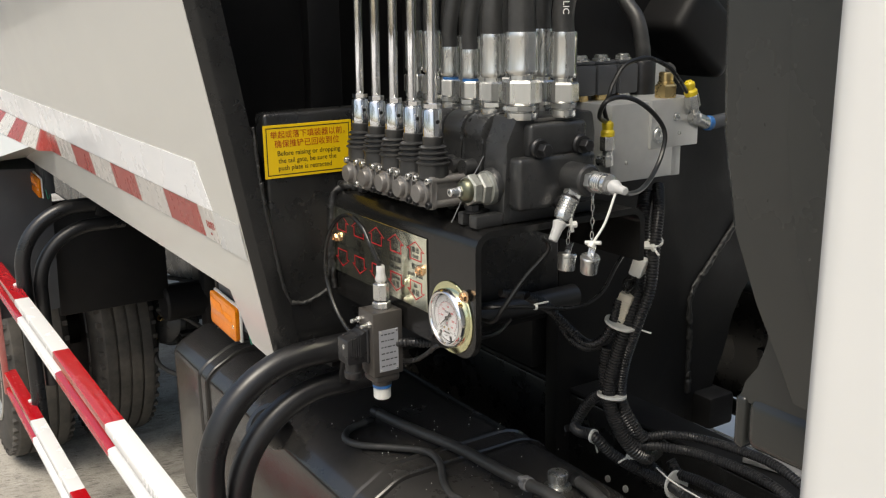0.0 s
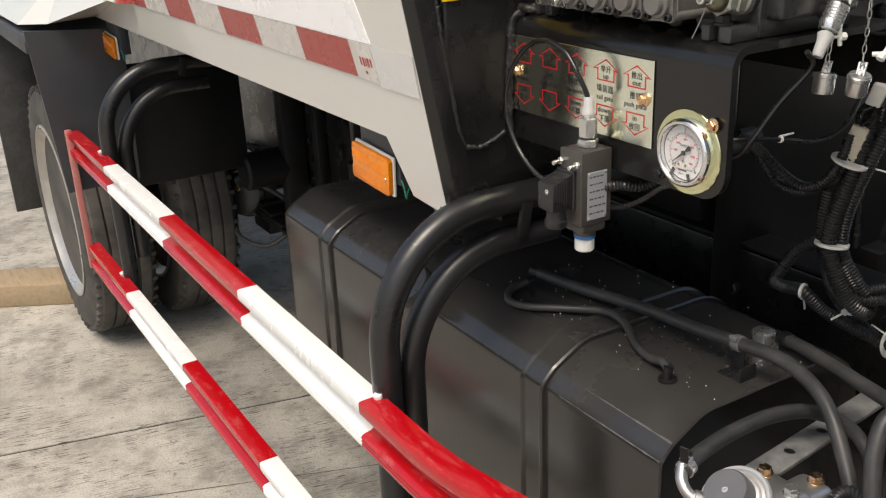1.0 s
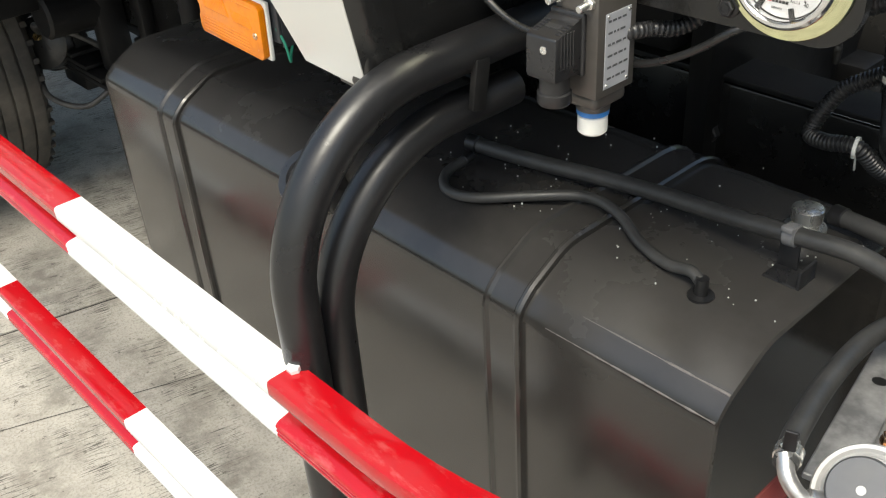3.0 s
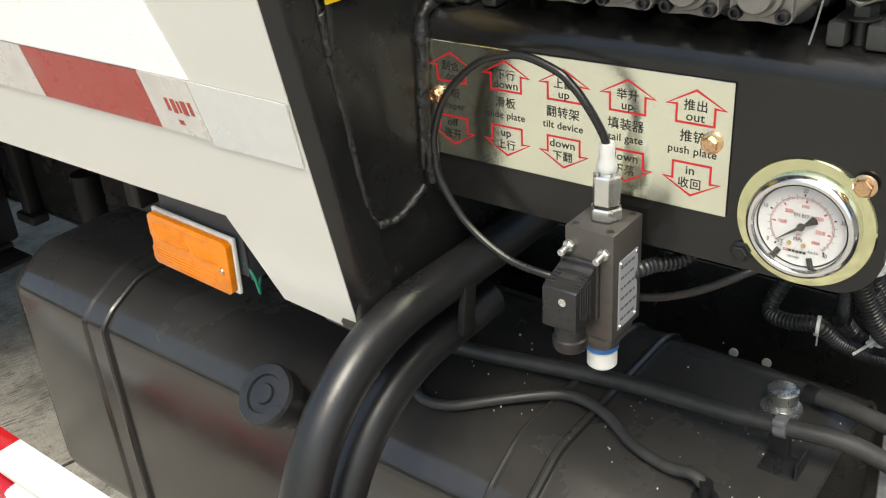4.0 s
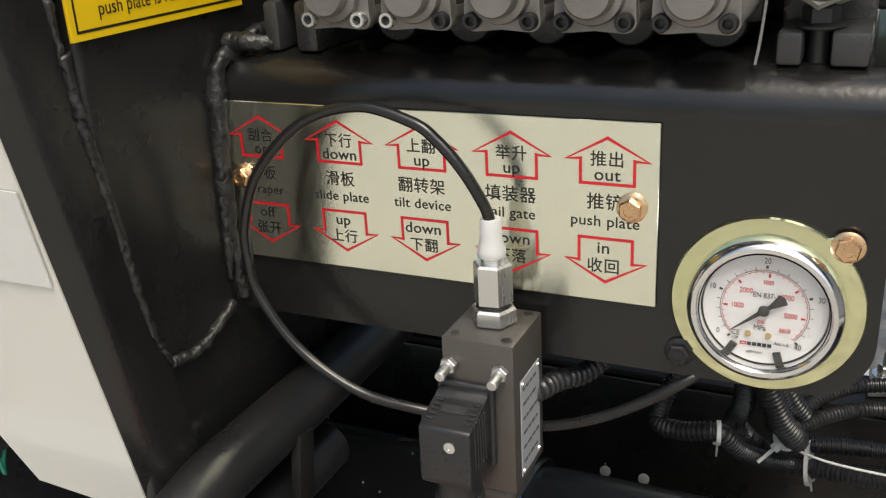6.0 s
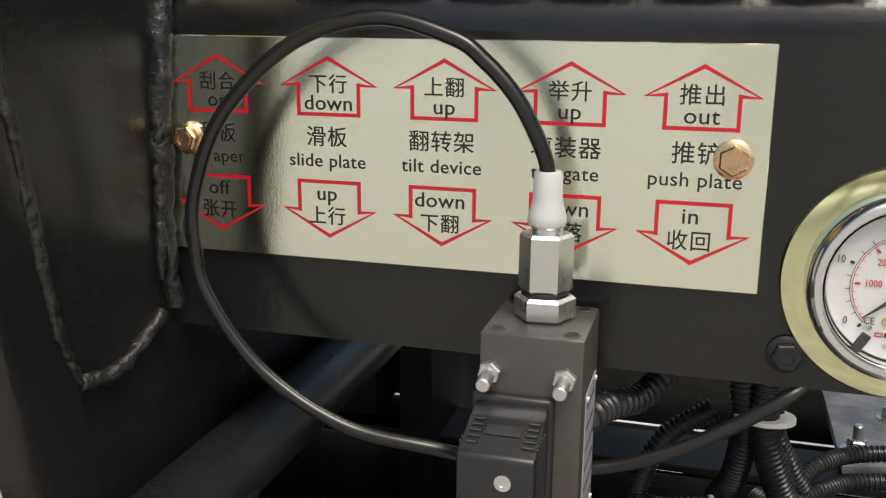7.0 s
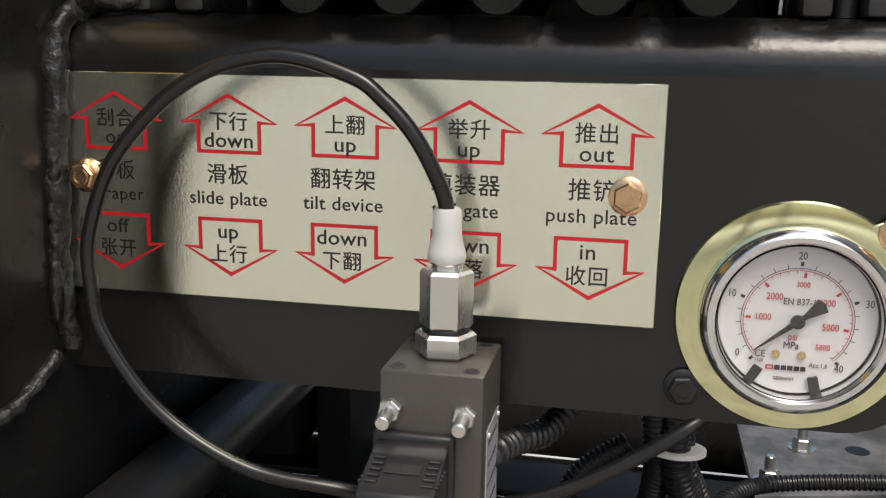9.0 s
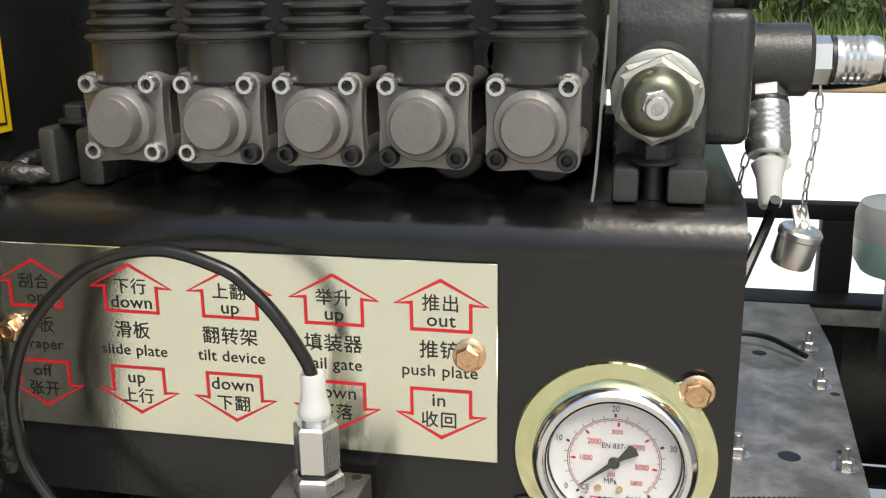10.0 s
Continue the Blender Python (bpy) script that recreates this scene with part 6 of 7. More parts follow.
# ---- fuel filter with hand pump ----
filt = thing("fuel_filter", (0.462, -0.035, 0.60), "grey spin-on fuel filter under an aluminium priming head", "fuel filter")
FC = Vector((0.4325, 0.001, 0))
t = B()
lathe(t, [(0.026, 0.639), (0.038, 0.641), (0.0440, 0.647), (0.0458, 0.656), (0.0462, 0.672), (0.0472, 0.674), (0.0472, 0.684), (0.0462, 0.686), (0.0462, 0.768), (0.0470, 0.770), (0.0470, 0.774), (0.0462, 0.776), (0.0462, 0.793), (0.0452, 0.798), (0.041, 0.799)], Matrix.Translation(FC), 64)
can = part("canister", t, filter_grey, filt, "dusty grey canister with printed lines")
for k, (z, w, h) in enumerate(((0.749, 0.034, 0.0085), (0.734, 0.022, 0.0040), (0.723, 0.034, 0.0034), (0.713, 0.024, 0.0034), (0.694, 0.058, 0.0042))):
    t = B()
    r = 0.0465
    n = 12
    for i in range(n):
        if i % 3 == 2 and k != 0:
            continue
        a0 = radians(-24) + (w / r) * (i / n - 0.5)
        a1 = a0 + (w / r) / n * 0.8
        vs = [t.verts.new(FC + Vector((r * math.cos(a), r * math.sin(a), zz))) for a, zz in ((a0, z - h / 2), (a1, z - h / 2), (a1, z + h / 2), (a0, z + h / 2))]
        t.faces.new(vs)
    tagged(part("printed_line", t, cast_dark, can), kind="stuff")
t = B()
lathe(t, [(0.016, 0.585), (0.023, 0.589), (0.023, 0.630), (0.028, 0.642)], Matrix.Translation(FC), 24)
part("drain_cap", t, plastic_black, filt)
# the priming pump leans out of the head towards the truck's side
PUMP = axis((0.4385, -0.05, 0.85), (-0.02, -0.62, 0.78))
t = B()
box(t, (0.4215, -0.03, 0.808), (0.4815, 0.02, 0.854), 0.010, 3)
box(t, (0.4365, 0, 0.798), (0.4815, 0.055, 0.846), 0.010, 3)
head = part("head", t, cast_alu, filt, "cast aluminium filter head")
# Black ring paints the shaded seam between canister and head.
t = B()
lathe(t, [(0.036, 0.798), (0.0435, 0.7985), (0.0435, 0.8015), (0.036, 0.802)], Matrix.Translation(FC), 40)
part("seal", t, print_black, filt, "black ring painted for the shaded seam")
t = B()
lathe(t, [(0.040, 0.8015), (0.0455, 0.802), (0.0458, 0.808), (0.040, 0.814), (0.026, 0.822)], Matrix.Translation(FC), 48)
part("flange", t, cast_alu, head, "cast round seat above the canister")
t = B()
lathe(t, [(0.026, -0.055), (0.028, -0.02), (0.034, -0.006)], PUMP, 32)
part("neck", t, cast_alu, filt)
t = B()
rod(t, (0.4495, -0.045, 0.82), (0.4755, -0.02, 0.808), 0.0105, 18, 0.001)
part("port", t, cast_alu, filt)
t = B()
rod(t, (0.4595, 0.02, 0.814), (0.5015, 0.042, 0.798), 0.0075, 16, 0.001)
part("port", t, cast_alu, filt)
t = B()
sweep(t, smooth([(0.4265, -0.066, 0.844), (0.4095, -0.08, 0.85), (0.3955, -0.08, 0.86), (0.3855, -0.07, 0.87)], 6), 0.0062, 12)
rod(t, (0.4335, -0.058, 0.842), (0.4115, -0.08, 0.85), 0.009, 16, 0.001)
part("elbow", t, cast_alu, filt, "bright bent inlet pipe")
t = B()
lathe(t, [(0.028, -0.008), (0.0362, -0.004), (0.0378, -0.002), (0.0378, 0.001), (0.0364, 0.003), (0.0335, 0.003), (0.0310, 0.001), (0.0285, 0.002), (0.0272, 0.006), (0.0245, 0.007), (0.0238, 0.010), (0.0232, 0.022), (0.0215, 0.0245), (0.0, 0.0250)], PUMP, 56)
part("hand_pump", t, pump_alu, filt, "round priming pump")
t = B()
lathe(t, [(0.0245, 0.0075), (0.0245, 0.0100), (0.0236, 0.0225), (0.0218, 0.0254), (0.0034, 0.0256), (0.0030, 0.0240), (0, 0.0240)], PUMP, 48)
part("button", t, button_grey, filt, "grey plastic push button")
t = B()
lathe(t, [(0.0020, 0.0241), (0.0016, 0.0250), (0.0, 0.0251)], PUMP, 14)
part("screw", t, zinc, filt)
for p, m_ in (((0.4275, 0.006, 0.854), gold_bolt), ((0.4595, 0.046, 0.846), gold_bolt), ((0.4655, 0, 0.854), zinc)):
    t = B()
    lathe(t, [(0.0085, 0), (0.0085, 0.0015)], axis(p, (0, -0.1, 1)), 18)
    hexa(t, p, (0, -0.1, 1), 0.0125, 0.008)
    part("bolt", t, m_, head)
t = B()
hexa(t, (0.488, -0.026, 0.8115), (0.72, 0.62, -0.32), 0.0175, 0.008, 0.2)
rod(t, (0.493, -0.021, 0.809), (0.5, -0.014, 0.8055), 0.0075, 14)
hexa(t, (0.497, -0.017, 0.807), (0.72, 0.62, -0.32), 0.0165, 0.007)
part("sensor_nut", t, brass, filt, "brass sensor nut")
PLUG = axis((0.503, -0.01, 0.803), (0.70, 0.62, -0.36))
t = B()
box(t, (-0.008, -0.008, 0.0), (0.008, 0.008, 0.010), 0.002, 2, PLUG)
box(t, (-0.011, -0.010, 0.008), (0.011, 0.010, 0.026), 0.003, 2, PLUG)
box(t, (-0.004, 0.009, 0.004), (0.004, 0.013, 0.022), 0.001, 1, PLUG)
part("sensor_plug", t, plastic_black, filt)
t = B()
box(t, (-0.009, -0.009, 0.026), (0.009, 0.009, 0.038), 0.002, 2, PLUG)
part("lock_clip", t, red_oxide, filt, "red-brown locking clip")
t = B()
conduit(t, [(0.526, 0.014, 0.792), (0.512, 0.024, 0.81), (0.492, 0.03, 0.832), (0.488, 0.046, 0.846), (0.498, 0.06, 0.846), (0.52, 0.068, 0.83)], 0.0080)
solo("wire_conduit", t, plastic_black, "black corrugated conduit on the sensor plug", "conduit")
t = B()
conduit(t, [(0.54, 0.08, 0.81), (0.535, 0.072, 0.77), (0.522, 0.055, 0.725), (0.500, 0.030, 0.663), (0.483, 0.0, 0.600), (0.470, -0.02, 0.52), (0.46, -0.03, 0.40)], 0.0085)
solo("wire_conduit", t, plastic_black, "black corrugated conduit hanging by the fuel filter", "conduit")
fh = thing("fuel_hose", (0.39, 0.05, 0.86), "black fuel hose arching over the filter with a steel clamp", "hose")
t = B()
sweep(t, smooth([(0.389, -0.074, 0.864), (0.380, -0.045, 0.868), (0.368, 0.024, 0.866), (0.362, 0.100, 0.857), (0.366, 0.163, 0.840), (0.388, 0.205, 0.813), (0.420, 0.206, 0.780), (0.455, 0.18, 0.73), (0.47, 0.16, 0.65)], 10), 0.0088, 14)
part("tube", t, rubber, fh)
cm = axis((0.386, -0.0645, 0.8655), (-0.3, 0.9, 0.12))
t = B()
lathe(t, [(0.0090, -0.005), (0.0102, -0.0045), (0.0102, 0.0045), (0.0090, 0.005)], cm, 24)
box(t, (-0.006, 0.009, -0.005), (0.006, 0.014, 0.005), 0.0015, 1, cm)
part("clamp", t, zinc, fh, "steel spring clamp")
t = B()
box(t, (-0.0045, 0.010, -0.006), (0.0045, 0.030, -0.004), 0.0006, 1, cm)
box(t, (-0.0045, 0.013, 0.003), (0.0045, 0.020, 0.005), 0.0006, 1, cm)
part("clamp_ear", t, steel_black, fh)
mount = thing("filter_mount", (0.39, 0.05, 0.8), "dark steel strip and red-edged plate holding the fuel filter", "mounting bracket")
a = Matrix.Translation((0.374, 0.115, 0.806)) @ Matrix.Rotation(radians(101), 4, "Z") @ Matrix.Rotation(radians(6), 4, "Y")
t = B()
box(t, (-0.15, -0.017, -0.003), (0.24, 0.017, 0.003), 0.001, 1, a)
bar = part("strip", t, deck_steel, mount)
# Black discs painted on the strip for the dark inside its holes.
for x in (0.0, 0.078):
    t = B()
    lathe(t, [(0.0065, 0.0031), (0.0, 0.0032)], a @ Matrix.Translation((x, 0, 0)), 16)
    part("painted_hole", t, print_black, bar)
t = B()
box(t, (0.369, -0.072, 0.764), (0.372, -0.03, 0.812), 0.001)
box(t, (0.371, -0.072, 0.808), (0.385, -0.04, 0.812), 0.001)
part("red_plate", t, red_oxide, mount)

# ---- front wheel arch liner, cab ----
arch = B()
sec = [(0.66 + 0.62 * math.cos(radians(a)), 0.10 + 0.62 * math.sin(radians(a))) for a in range(150, 15, -9)]
sec2 = [(0.66 + 0.64 * math.cos(radians(a)), 0.10 + 0.64 * math.sin(radians(a))) for a in range(15, 150, 9)]
m = Matrix(((1, 0, 0, 0.62), (0, 0, 1, -0.20), (0, 1, 0, 0.0), (0, 0, 0, 1)))
prism(arch, [(x, z * 0.93) for x, z in sec + sec2], m, 0.5)
cab = thing("truck_cab", (1.6, 0.9, 0.6), "white truck cab with dark plastic rear corner", "truck cab")
part("wheel_arch", arch, fender_grey, cab, "dark plastic wheel arch liner")
t = B()
box(t, (0.9765, -0.285, 0.75), (2.9, -0.235, 3.0), 0.018, 4)
part("side_panel", t, cab_white, cab)
t = B()
box(t, (1.02, -0.235, 0.95), (1.06, 2.0, 3.0), 0.01)
part("rear_wall", t, cab_white, cab)
t = B()
box(t, (1.02, -0.24, 2.95), (2.9, 2.0, 3.0), 0.01)
part("roof", t, cab_white, cab)
t = B()
box(t, (2.86, -0.235, 0.75), (2.90, 2.0, 2.95), 0.01)
part("front_wall", t, cab_white, cab)
t = B()
box(t, (1.06, 1.96, 0.95), (2.86, 2.0, 2.95), 0.01)
part("far_wall", t, cab_white, cab)
t = B()
box(t, (1.06, -0.235, 0.92), (2.86, 1.96, 0.95), 0.004)
part("floor", t, cab_trim, cab)
t = B()
zs = [2.95, 2.0, 1.75, 1.53, 1.46, 1.41, 1.375, 1.345, 1.33]
xs = [0.852, 0.851, 0.850, 0.850, 0.854, 0.864, 0.880, 0.898, 0.906]
rings = []
for z, x in zip(zs, xs):
    rings.append([t.verts.new(p) for p in ((x + 0.012, -0.200, z), (x + 0.002, -0.190, z), (x, -0.175, z), (x + 0.004, -0.150, z), (0.99, -0.120, z), (0.99, -0.215, z), (x + 0.06, -0.214, z), (x + 0.055, -0.207, z))])
for a, b in zip(rings, rings[1:]):
    for k in range(8):
        j = (k + 1) % 8
        t.faces.new((a[k], a[j], b[j], b[k]))
t.faces.new(rings[0])
t.faces.new(rings[-1][::-1])
part("corner_trim", t, cab_trim, cab, "dark grey plastic corner trim")
t = B()
box(t, (0.877, -0.186, 1.285), (0.966, -0.160, 1.317), 0.008, 4)
box(t, (0.8695, -0.185, 1.284), (0.8775, -0.160, 1.315), 0.003, 3)
neck = [[t.verts.new((x, y, z)) for x, y in ((a, -0.183), (a, -0.162), (b, -0.162), (b, -0.183))] for a, b, z in ((0.871, 0.935, 1.312), (0.875, 0.935, 1.324), (0.882, 0.93, 1.334), (0.887, 0.925, 1.349), (0.890, 0.925, 1.378))]
for p, q in zip(neck, neck[1:]):
    for k in range(4):
        t.faces.new((p[k], p[(k + 1) % 4], q[(k + 1) % 4], q[k]))
part("mount", t, cab_trim, cab, "rounded grey plastic mount cover")

# ---- wiring harness ----
harness = thing("wiring_harness", (0.28, 0.28, 0.95), "bundle of black corrugated conduits with white cable ties", "wiring harness")
RUNS = [
    ([(0.255, 0.375, 1.268), (0.275, 0.350, 1.245), (0.288, 0.335, 1.20), (0.296, 0.322, 1.14), (0.288, 0.308, 1.08), (0.278, 0.298, 1.02), (0.279, 0.296, 0.98), (0.293, 0.308, 0.935), (0.305, 0.325, 0.908), (0.303, 0.350, 0.893), (0.285, 0.385, 0.885)], 0.0108),
    ([(0.262, 0.390, 1.278), (0.292, 0.362, 1.250), (0.308, 0.340, 1.20), (0.313, 0.330, 1.15), (0.304, 0.318, 1.10), (0.288, 0.312, 1.04), (0.284, 0.312, 0.985), (0.300, 0.325, 0.945), (0.310, 0.335, 0.925)], 0.0085),
    ([(0.150, 0.20, 1.128), (0.150, 0.26, 1.11), (0.160, 0.290, 1.085), (0.185, 0.300, 1.052), (0.220, 0.300, 1.046), (0.255, 0.300, 1.062), (0.282, 0.302, 1.095), (0.296, 0.312, 1.13)], 0.0066),
    ([(0.185, 0.22, 1.128), (0.190, 0.26, 1.10), (0.205, 0.285, 1.070), (0.235, 0.290, 1.058), (0.262, 0.292, 1.070), (0.280, 0.295, 1.100), (0.286, 0.30, 1.135)], 0.0066),
    ([(0.265, 0.302, 1.06), (0.262, 0.302, 1.02), (0.266, 0.305, 0.98), (0.262, 0.330, 0.93), (0.252, 0.370, 0.885), (0.272, 0.392, 0.850), (0.308, 0.400, 0.832), (0.387, 0.392, 0.842), (0.452, 0.390, 0.843), (0.56, 0.385, 0.838), (0.80, 0.36, 0.82)], 0.0100),
    ([(0.290, 0.308, 0.965), (0.303, 0.329, 0.931), (0.326, 0.365, 0.932), (0.356, 0.395, 0.930), (0.42, 0.402, 0.936), (0.483, 0.402, 0.938), (0.56, 0.400, 0.918), (0.80, 0.40, 0.86)], 0.0068),
    ([(0.288, 0.300, 0.960), (0.302, 0.320, 0.922), (0.326, 0.350, 0.918), (0.356, 0.380, 0.914), (0.42, 0.388, 0.918), (0.483, 0.388, 0.918), (0.56, 0.385, 0.90), (0.80, 0.385, 0.84)], 0.0068),
    ([(0.300, 0.40, 0.872), (0.315, 0.405, 0.855), (0.35, 0.410, 0.856), (0.42, 0.410, 0.858), (0.50, 0.405, 0.858), (0.80, 0.38, 0.83)], 0.0078),
    ([(0.245, 0.335, 0.980), (0.210, 0.325, 0.955), (0.194, 0.308, 0.915), (0.215, 0.295, 0.914), (0.247, 0.296, 0.918), (0.264, 0.318, 0.890), (0.285, 0.355, 0.862), (0.312, 0.386, 0.842), (0.36, 0.378, 0.846), (0.46, 0.372, 0.848), (0.80, 0.345, 0.82)], 0.0085),
    ([(0.140, -0.005, 1.060), (0.183, 0.002, 1.100), (0.196, 0.022, 1.104), (0.212, 0.050, 1.104), (0.235, 0.09, 1.14)], 0.0062),
]
for pts, r in RUNS:
    t = B()
    conduit(t, pts, r)
    part("conduit", t, plastic_black, harness)
for p, d, r in (((0.278, 0.300, 0.992), (0.0, 0.1, 1), 0.0200), ((0.287, 0.303, 1.100), (0.25, 0.1, 0.9), 0.0215), ((0.295, 0.342, 1.212), (0.2, -0.2, 1), 0.019), ((0.316, 0.398, 0.840), (1, -0.05, 0.1), 0.0215), ((0.247, 0.296, 0.918), (1, 0.2, 0.0), 0.0095), ((0.300, 0.330, 0.905), (0.3, 0.5, -0.6), 0.0120)):
    t = B()
    m = axis(p, d)
    lathe(t, [(r - 0.002, -0.0017), (r, -0.0019), (r + 0.0008, -0.0016), (r + 0.0008, 0.0016), (r, 0.0019), (r - 0.002, 0.0017)], m, 24)
    box(t, (r - 0.004, -0.003, -0.004), (r + 0.005, 0.003, 0.004), 0.001, 1, m @ Matrix.Rotation(radians(-70), 4, "Z"))
    box(t, (r, -0.0015, -0.0008), (r + 0.022, 0.0015, 0.0008), 0.0003, 1, m @ Matrix.Rotation(radians(-70), 4, "Z"))
    part("cable_tie", t, white_plastic, harness, "white cable tie")
t = B()
sweep(t, smooth([(0.300, 0.372, 0.868), (0.34, 0.368, 0.862), (0.42, 0.366, 0.860), (0.52, 0.362, 0.856)], 8), 0.0012, 6)
part("cable_tie", t, white_plastic, harness, "long white tie tail")
pm = axis((0.287, 0.312, 1.130), (0.28, 0.15, 1))
t = B()
box(t, (-0.013, -0.010, -0.030), (0.013, 0.010, 0.014), 0.003, 2, pm)
for k in range(3):
    box(t, (-0.0135, -0.0105, -0.024 + 0.012 * k), (0.0135, 0.0105, -0.020 + 0.012 * k), 0.001, 1, pm)
part("plug", t, cream_plastic, harness, "cream white multi-pin plug")
t = B()
box(t, (-0.010, -0.009, 0.040), (0.012, 0.009, 0.066), 0.003, 2, pm)
part("plug", t, white_plastic, harness, "white connector shell")
rr = random.Random(5)
for k in range(9):
    o = [Vector((rr.uniform(-0.009, 0.009), rr.uniform(-0.007, 0.007), 0)) for _ in range(3)]
    t = B()
    sweep(t, smooth([pm @ (o[0] + Vector((0, 0, 0.012))), pm @ (o[1] * 1.7 + Vector((0, 0, 0.027))), pm @ (o[2] + Vector((0, 0, 0.042)))], 6), 0.0016, 6)
    part("wire", t, cable_black, harness, "thin black wire")
t = B()
sweep(t, smooth([(0.3703, 0.0965, 1.267), (0.368, 0.108, 1.250), (0.352, 0.085, 1.215), (0.340, 0.063, 1.178), (0.325, 0.060, 1.160), (0.28, 0.07, 1.150)], 8), 0.0028, 8)
part("wire", t, cable_black, harness)
t = B()
sweep(t, smooth([(0.30, 0.045, 1.172), (0.325, 0.07, 1.176), (0.33, 0.12, 1.168), (0.33, 0.182, 1.156), (0.33, 0.225, 1.166), (0.325, 0.258, 1.200), (0.31, 0.30, 1.225)], 8), 0.0026, 8)
part("wire", t, cable_black, harness)
t = B()
lathe(t, [(0.0026, -0.0016), (0.0036, -0.0014), (0.0036, 0.0014), (0.0026, 0.0016)], axis((0.330, 0.120, 1.168), (0, 1, -0.2)), 16)
box(t, (0.329, 0.118, 1.1705), (0.331, 0.140, 1.1725), 0.0005)
part("cable_tie", t, white_plastic, harness, "white cable tie")
# White discs paint the daylight that shows through two holes in the rail.
for x in (0.107, 0.150):
    t = B()
    lathe(t, [(0.006, 0), (0.006, 0.002), (0.003, 0.003), (0, 0.003)], axis((x, 0.444, 0.743), (0, -1, 0.2)), 16)
    solo("clip", t, white_plastic, "white disc standing for daylight through a frame hole", "clip", "frame clips")

hose("air_hose", [(0.077, 0.46, 1.589), (0.091, 0.46, 1.538), (0.121, 0.46, 1.504), (0.136, 0.46, 1.454), (0.137, 0.46, 1.393), (0.232, 0.415, 1.437)], 0.0115, rubber, "black rubber air hose hanging behind the manifold")

harness.location += Vector((0.0, -0.016, 0.003))

# ---- box on the frame, filter hose ----
relay = thing("control_box", (0.29, 0.49, 0.76), "black box with a grey lid bolted to the frame", "control box")
t = B()
box(t, (0.225, 0.459, 0.74), (0.350, 0.54, 0.850), 0.006)
part("body", t, black_matt, relay)
t = B()
box(t, (0.228, 0.462, 0.8505), (0.346, 0.536, 0.856), 0.002)
part("lid", t, deck_steel, relay, "scuffed grey lid")
lift = thing("fuel_hose", (0.49, 0.06, 0.85), "black fuel hose rising from the filter head", "hose")
t = B()
sweep(t, smooth([(0.519, 0.0415, 0.7905), (0.528, 0.046, 0.798), (0.520, 0.052, 0.850), (0.505, 0.068, 0.895), (0.500, 0.090, 0.925), (0.515, 0.115, 0.925), (0.55, 0.14, 0.90), (0.62, 0.17, 0.86), (0.80, 0.20, 0.82)], 10), 0.0092, 14)
part("tube", t, rubber, lift)
t = B()
lathe(t, [(0.0092, -0.005), (0.0106, -0.0045), (0.0106, 0.0045), (0.0092, 0.005)], axis((0.526, 0.048, 0.815), (-0.1, 0.1, 1)), 24)
part("clamp", t, zinc, lift, "steel hose clamp")

# ---- deck and far side of the truck ----
deck = thing("deck_plate", (0.46, 0.85, 0.88), "scuffed black steel deck plate with bolts", "deck plate")
t = B()
prism(t, [(0.36, 0.47), (0.540, 0.52), (0.574, 0.955), (0.572, 1.14), (0.36, 1.14)], Matrix.Translation((0, 0, 0.872)), 0.008, 0.001)
sheet = part("sheet", t, deck_steel, deck)
# Holes are black discs laid on the sheet to paint their dark inside.
for x, y, r in ((0.473, 0.908, 0.010), (0.473, 0.60, 0.012), (0.53, 0.62, 0.006), (0.42, 0.74, 0.006), (0.55, 0.78, 0.006)):
    t = B()
    lathe(t, [(r, 0.8802), (0, 0.8803)], Matrix.Translation((x, y, 0)), 16)
    part("painted_hole", t, print_black, sheet)
for x, y in ((0.535, 0.800), (0.526, 0.582), (0.376, 0.505), (0.418, 0.592), (0.540, 0.935)):
    t = B()
    lathe(t, [(0.014, 0.880), (0.014, 0.882), (0.007, 0.8823)], Matrix.Translation((x, y, 0)), 20)
    hexa(t, (x, y, 0.882), (0, 0, 1), 0.016, 0.010)
    rod(t, (x, y, 0.890), (x, y, 0.906), 0.0050, 12, 0.001)
    part("bolt", t, zinc, deck, "zinc bolt with washer")
hose("deck_wire", [(0.36, 0.86, 0.886), (0.42, 0.93, 0.895), (0.48, 0.93, 0.897), (0.53, 0.88, 0.89)], 0.004, cable_black, "black wire across the deck plate", "cable")
far_rail = thing("far_side_frame", (0.6, 1.25, 0.8), "black steel frame on the far side with a bolted rail", "frame")
t = B()
box(t, (0.2, 1.18, 0.832), (1.6, 1.26, 0.862), 0.003)
rail_ = part("rail", t, deck_steel, far_rail)
for x in (0.50, 0.55, 0.60, 0.72, 0.85):
    t = B()
    lathe(t, [(0.008, 0.862), (0.007, 0.865), (0, 0.866)], Matrix.Translation((x, 1.21, 0)), 12)
    part("bolt", t, steel_black, rail_)
t = B()
box(t, (0.2, 1.24, 0.995), (1.6, 1.275, 1.022), 0.003)
part("bar", t, black_matt, far_rail)
t = B()
box(t, (0.598, 1.24, 0.30), (0.650, 1.275, 0.995), 0.003)
part("post", t, black_matt, far_rail)
t = B()
box(t, (0.2, 1.27, 0.55), (1.6, 1.30, 0.83), 0.003)
part("web", t, black_matt, far_rail)
jug = thing("coolant_bottle", (0.64, 0.93, 1.05), "pale translucent bottle with green coolant", "bottle")
JUG = Matrix.Translation((0.662, 0.93, 0))
t = B()
lathe(t, [(0.077, 1.046), (0.0775, 1.05), (0.0775, 1.078), (0.072, 1.092), (0.03, 1.102)], JUG, 32)
part("tank", t, frost_plastic, jug, "milky white bottle")
t = B()
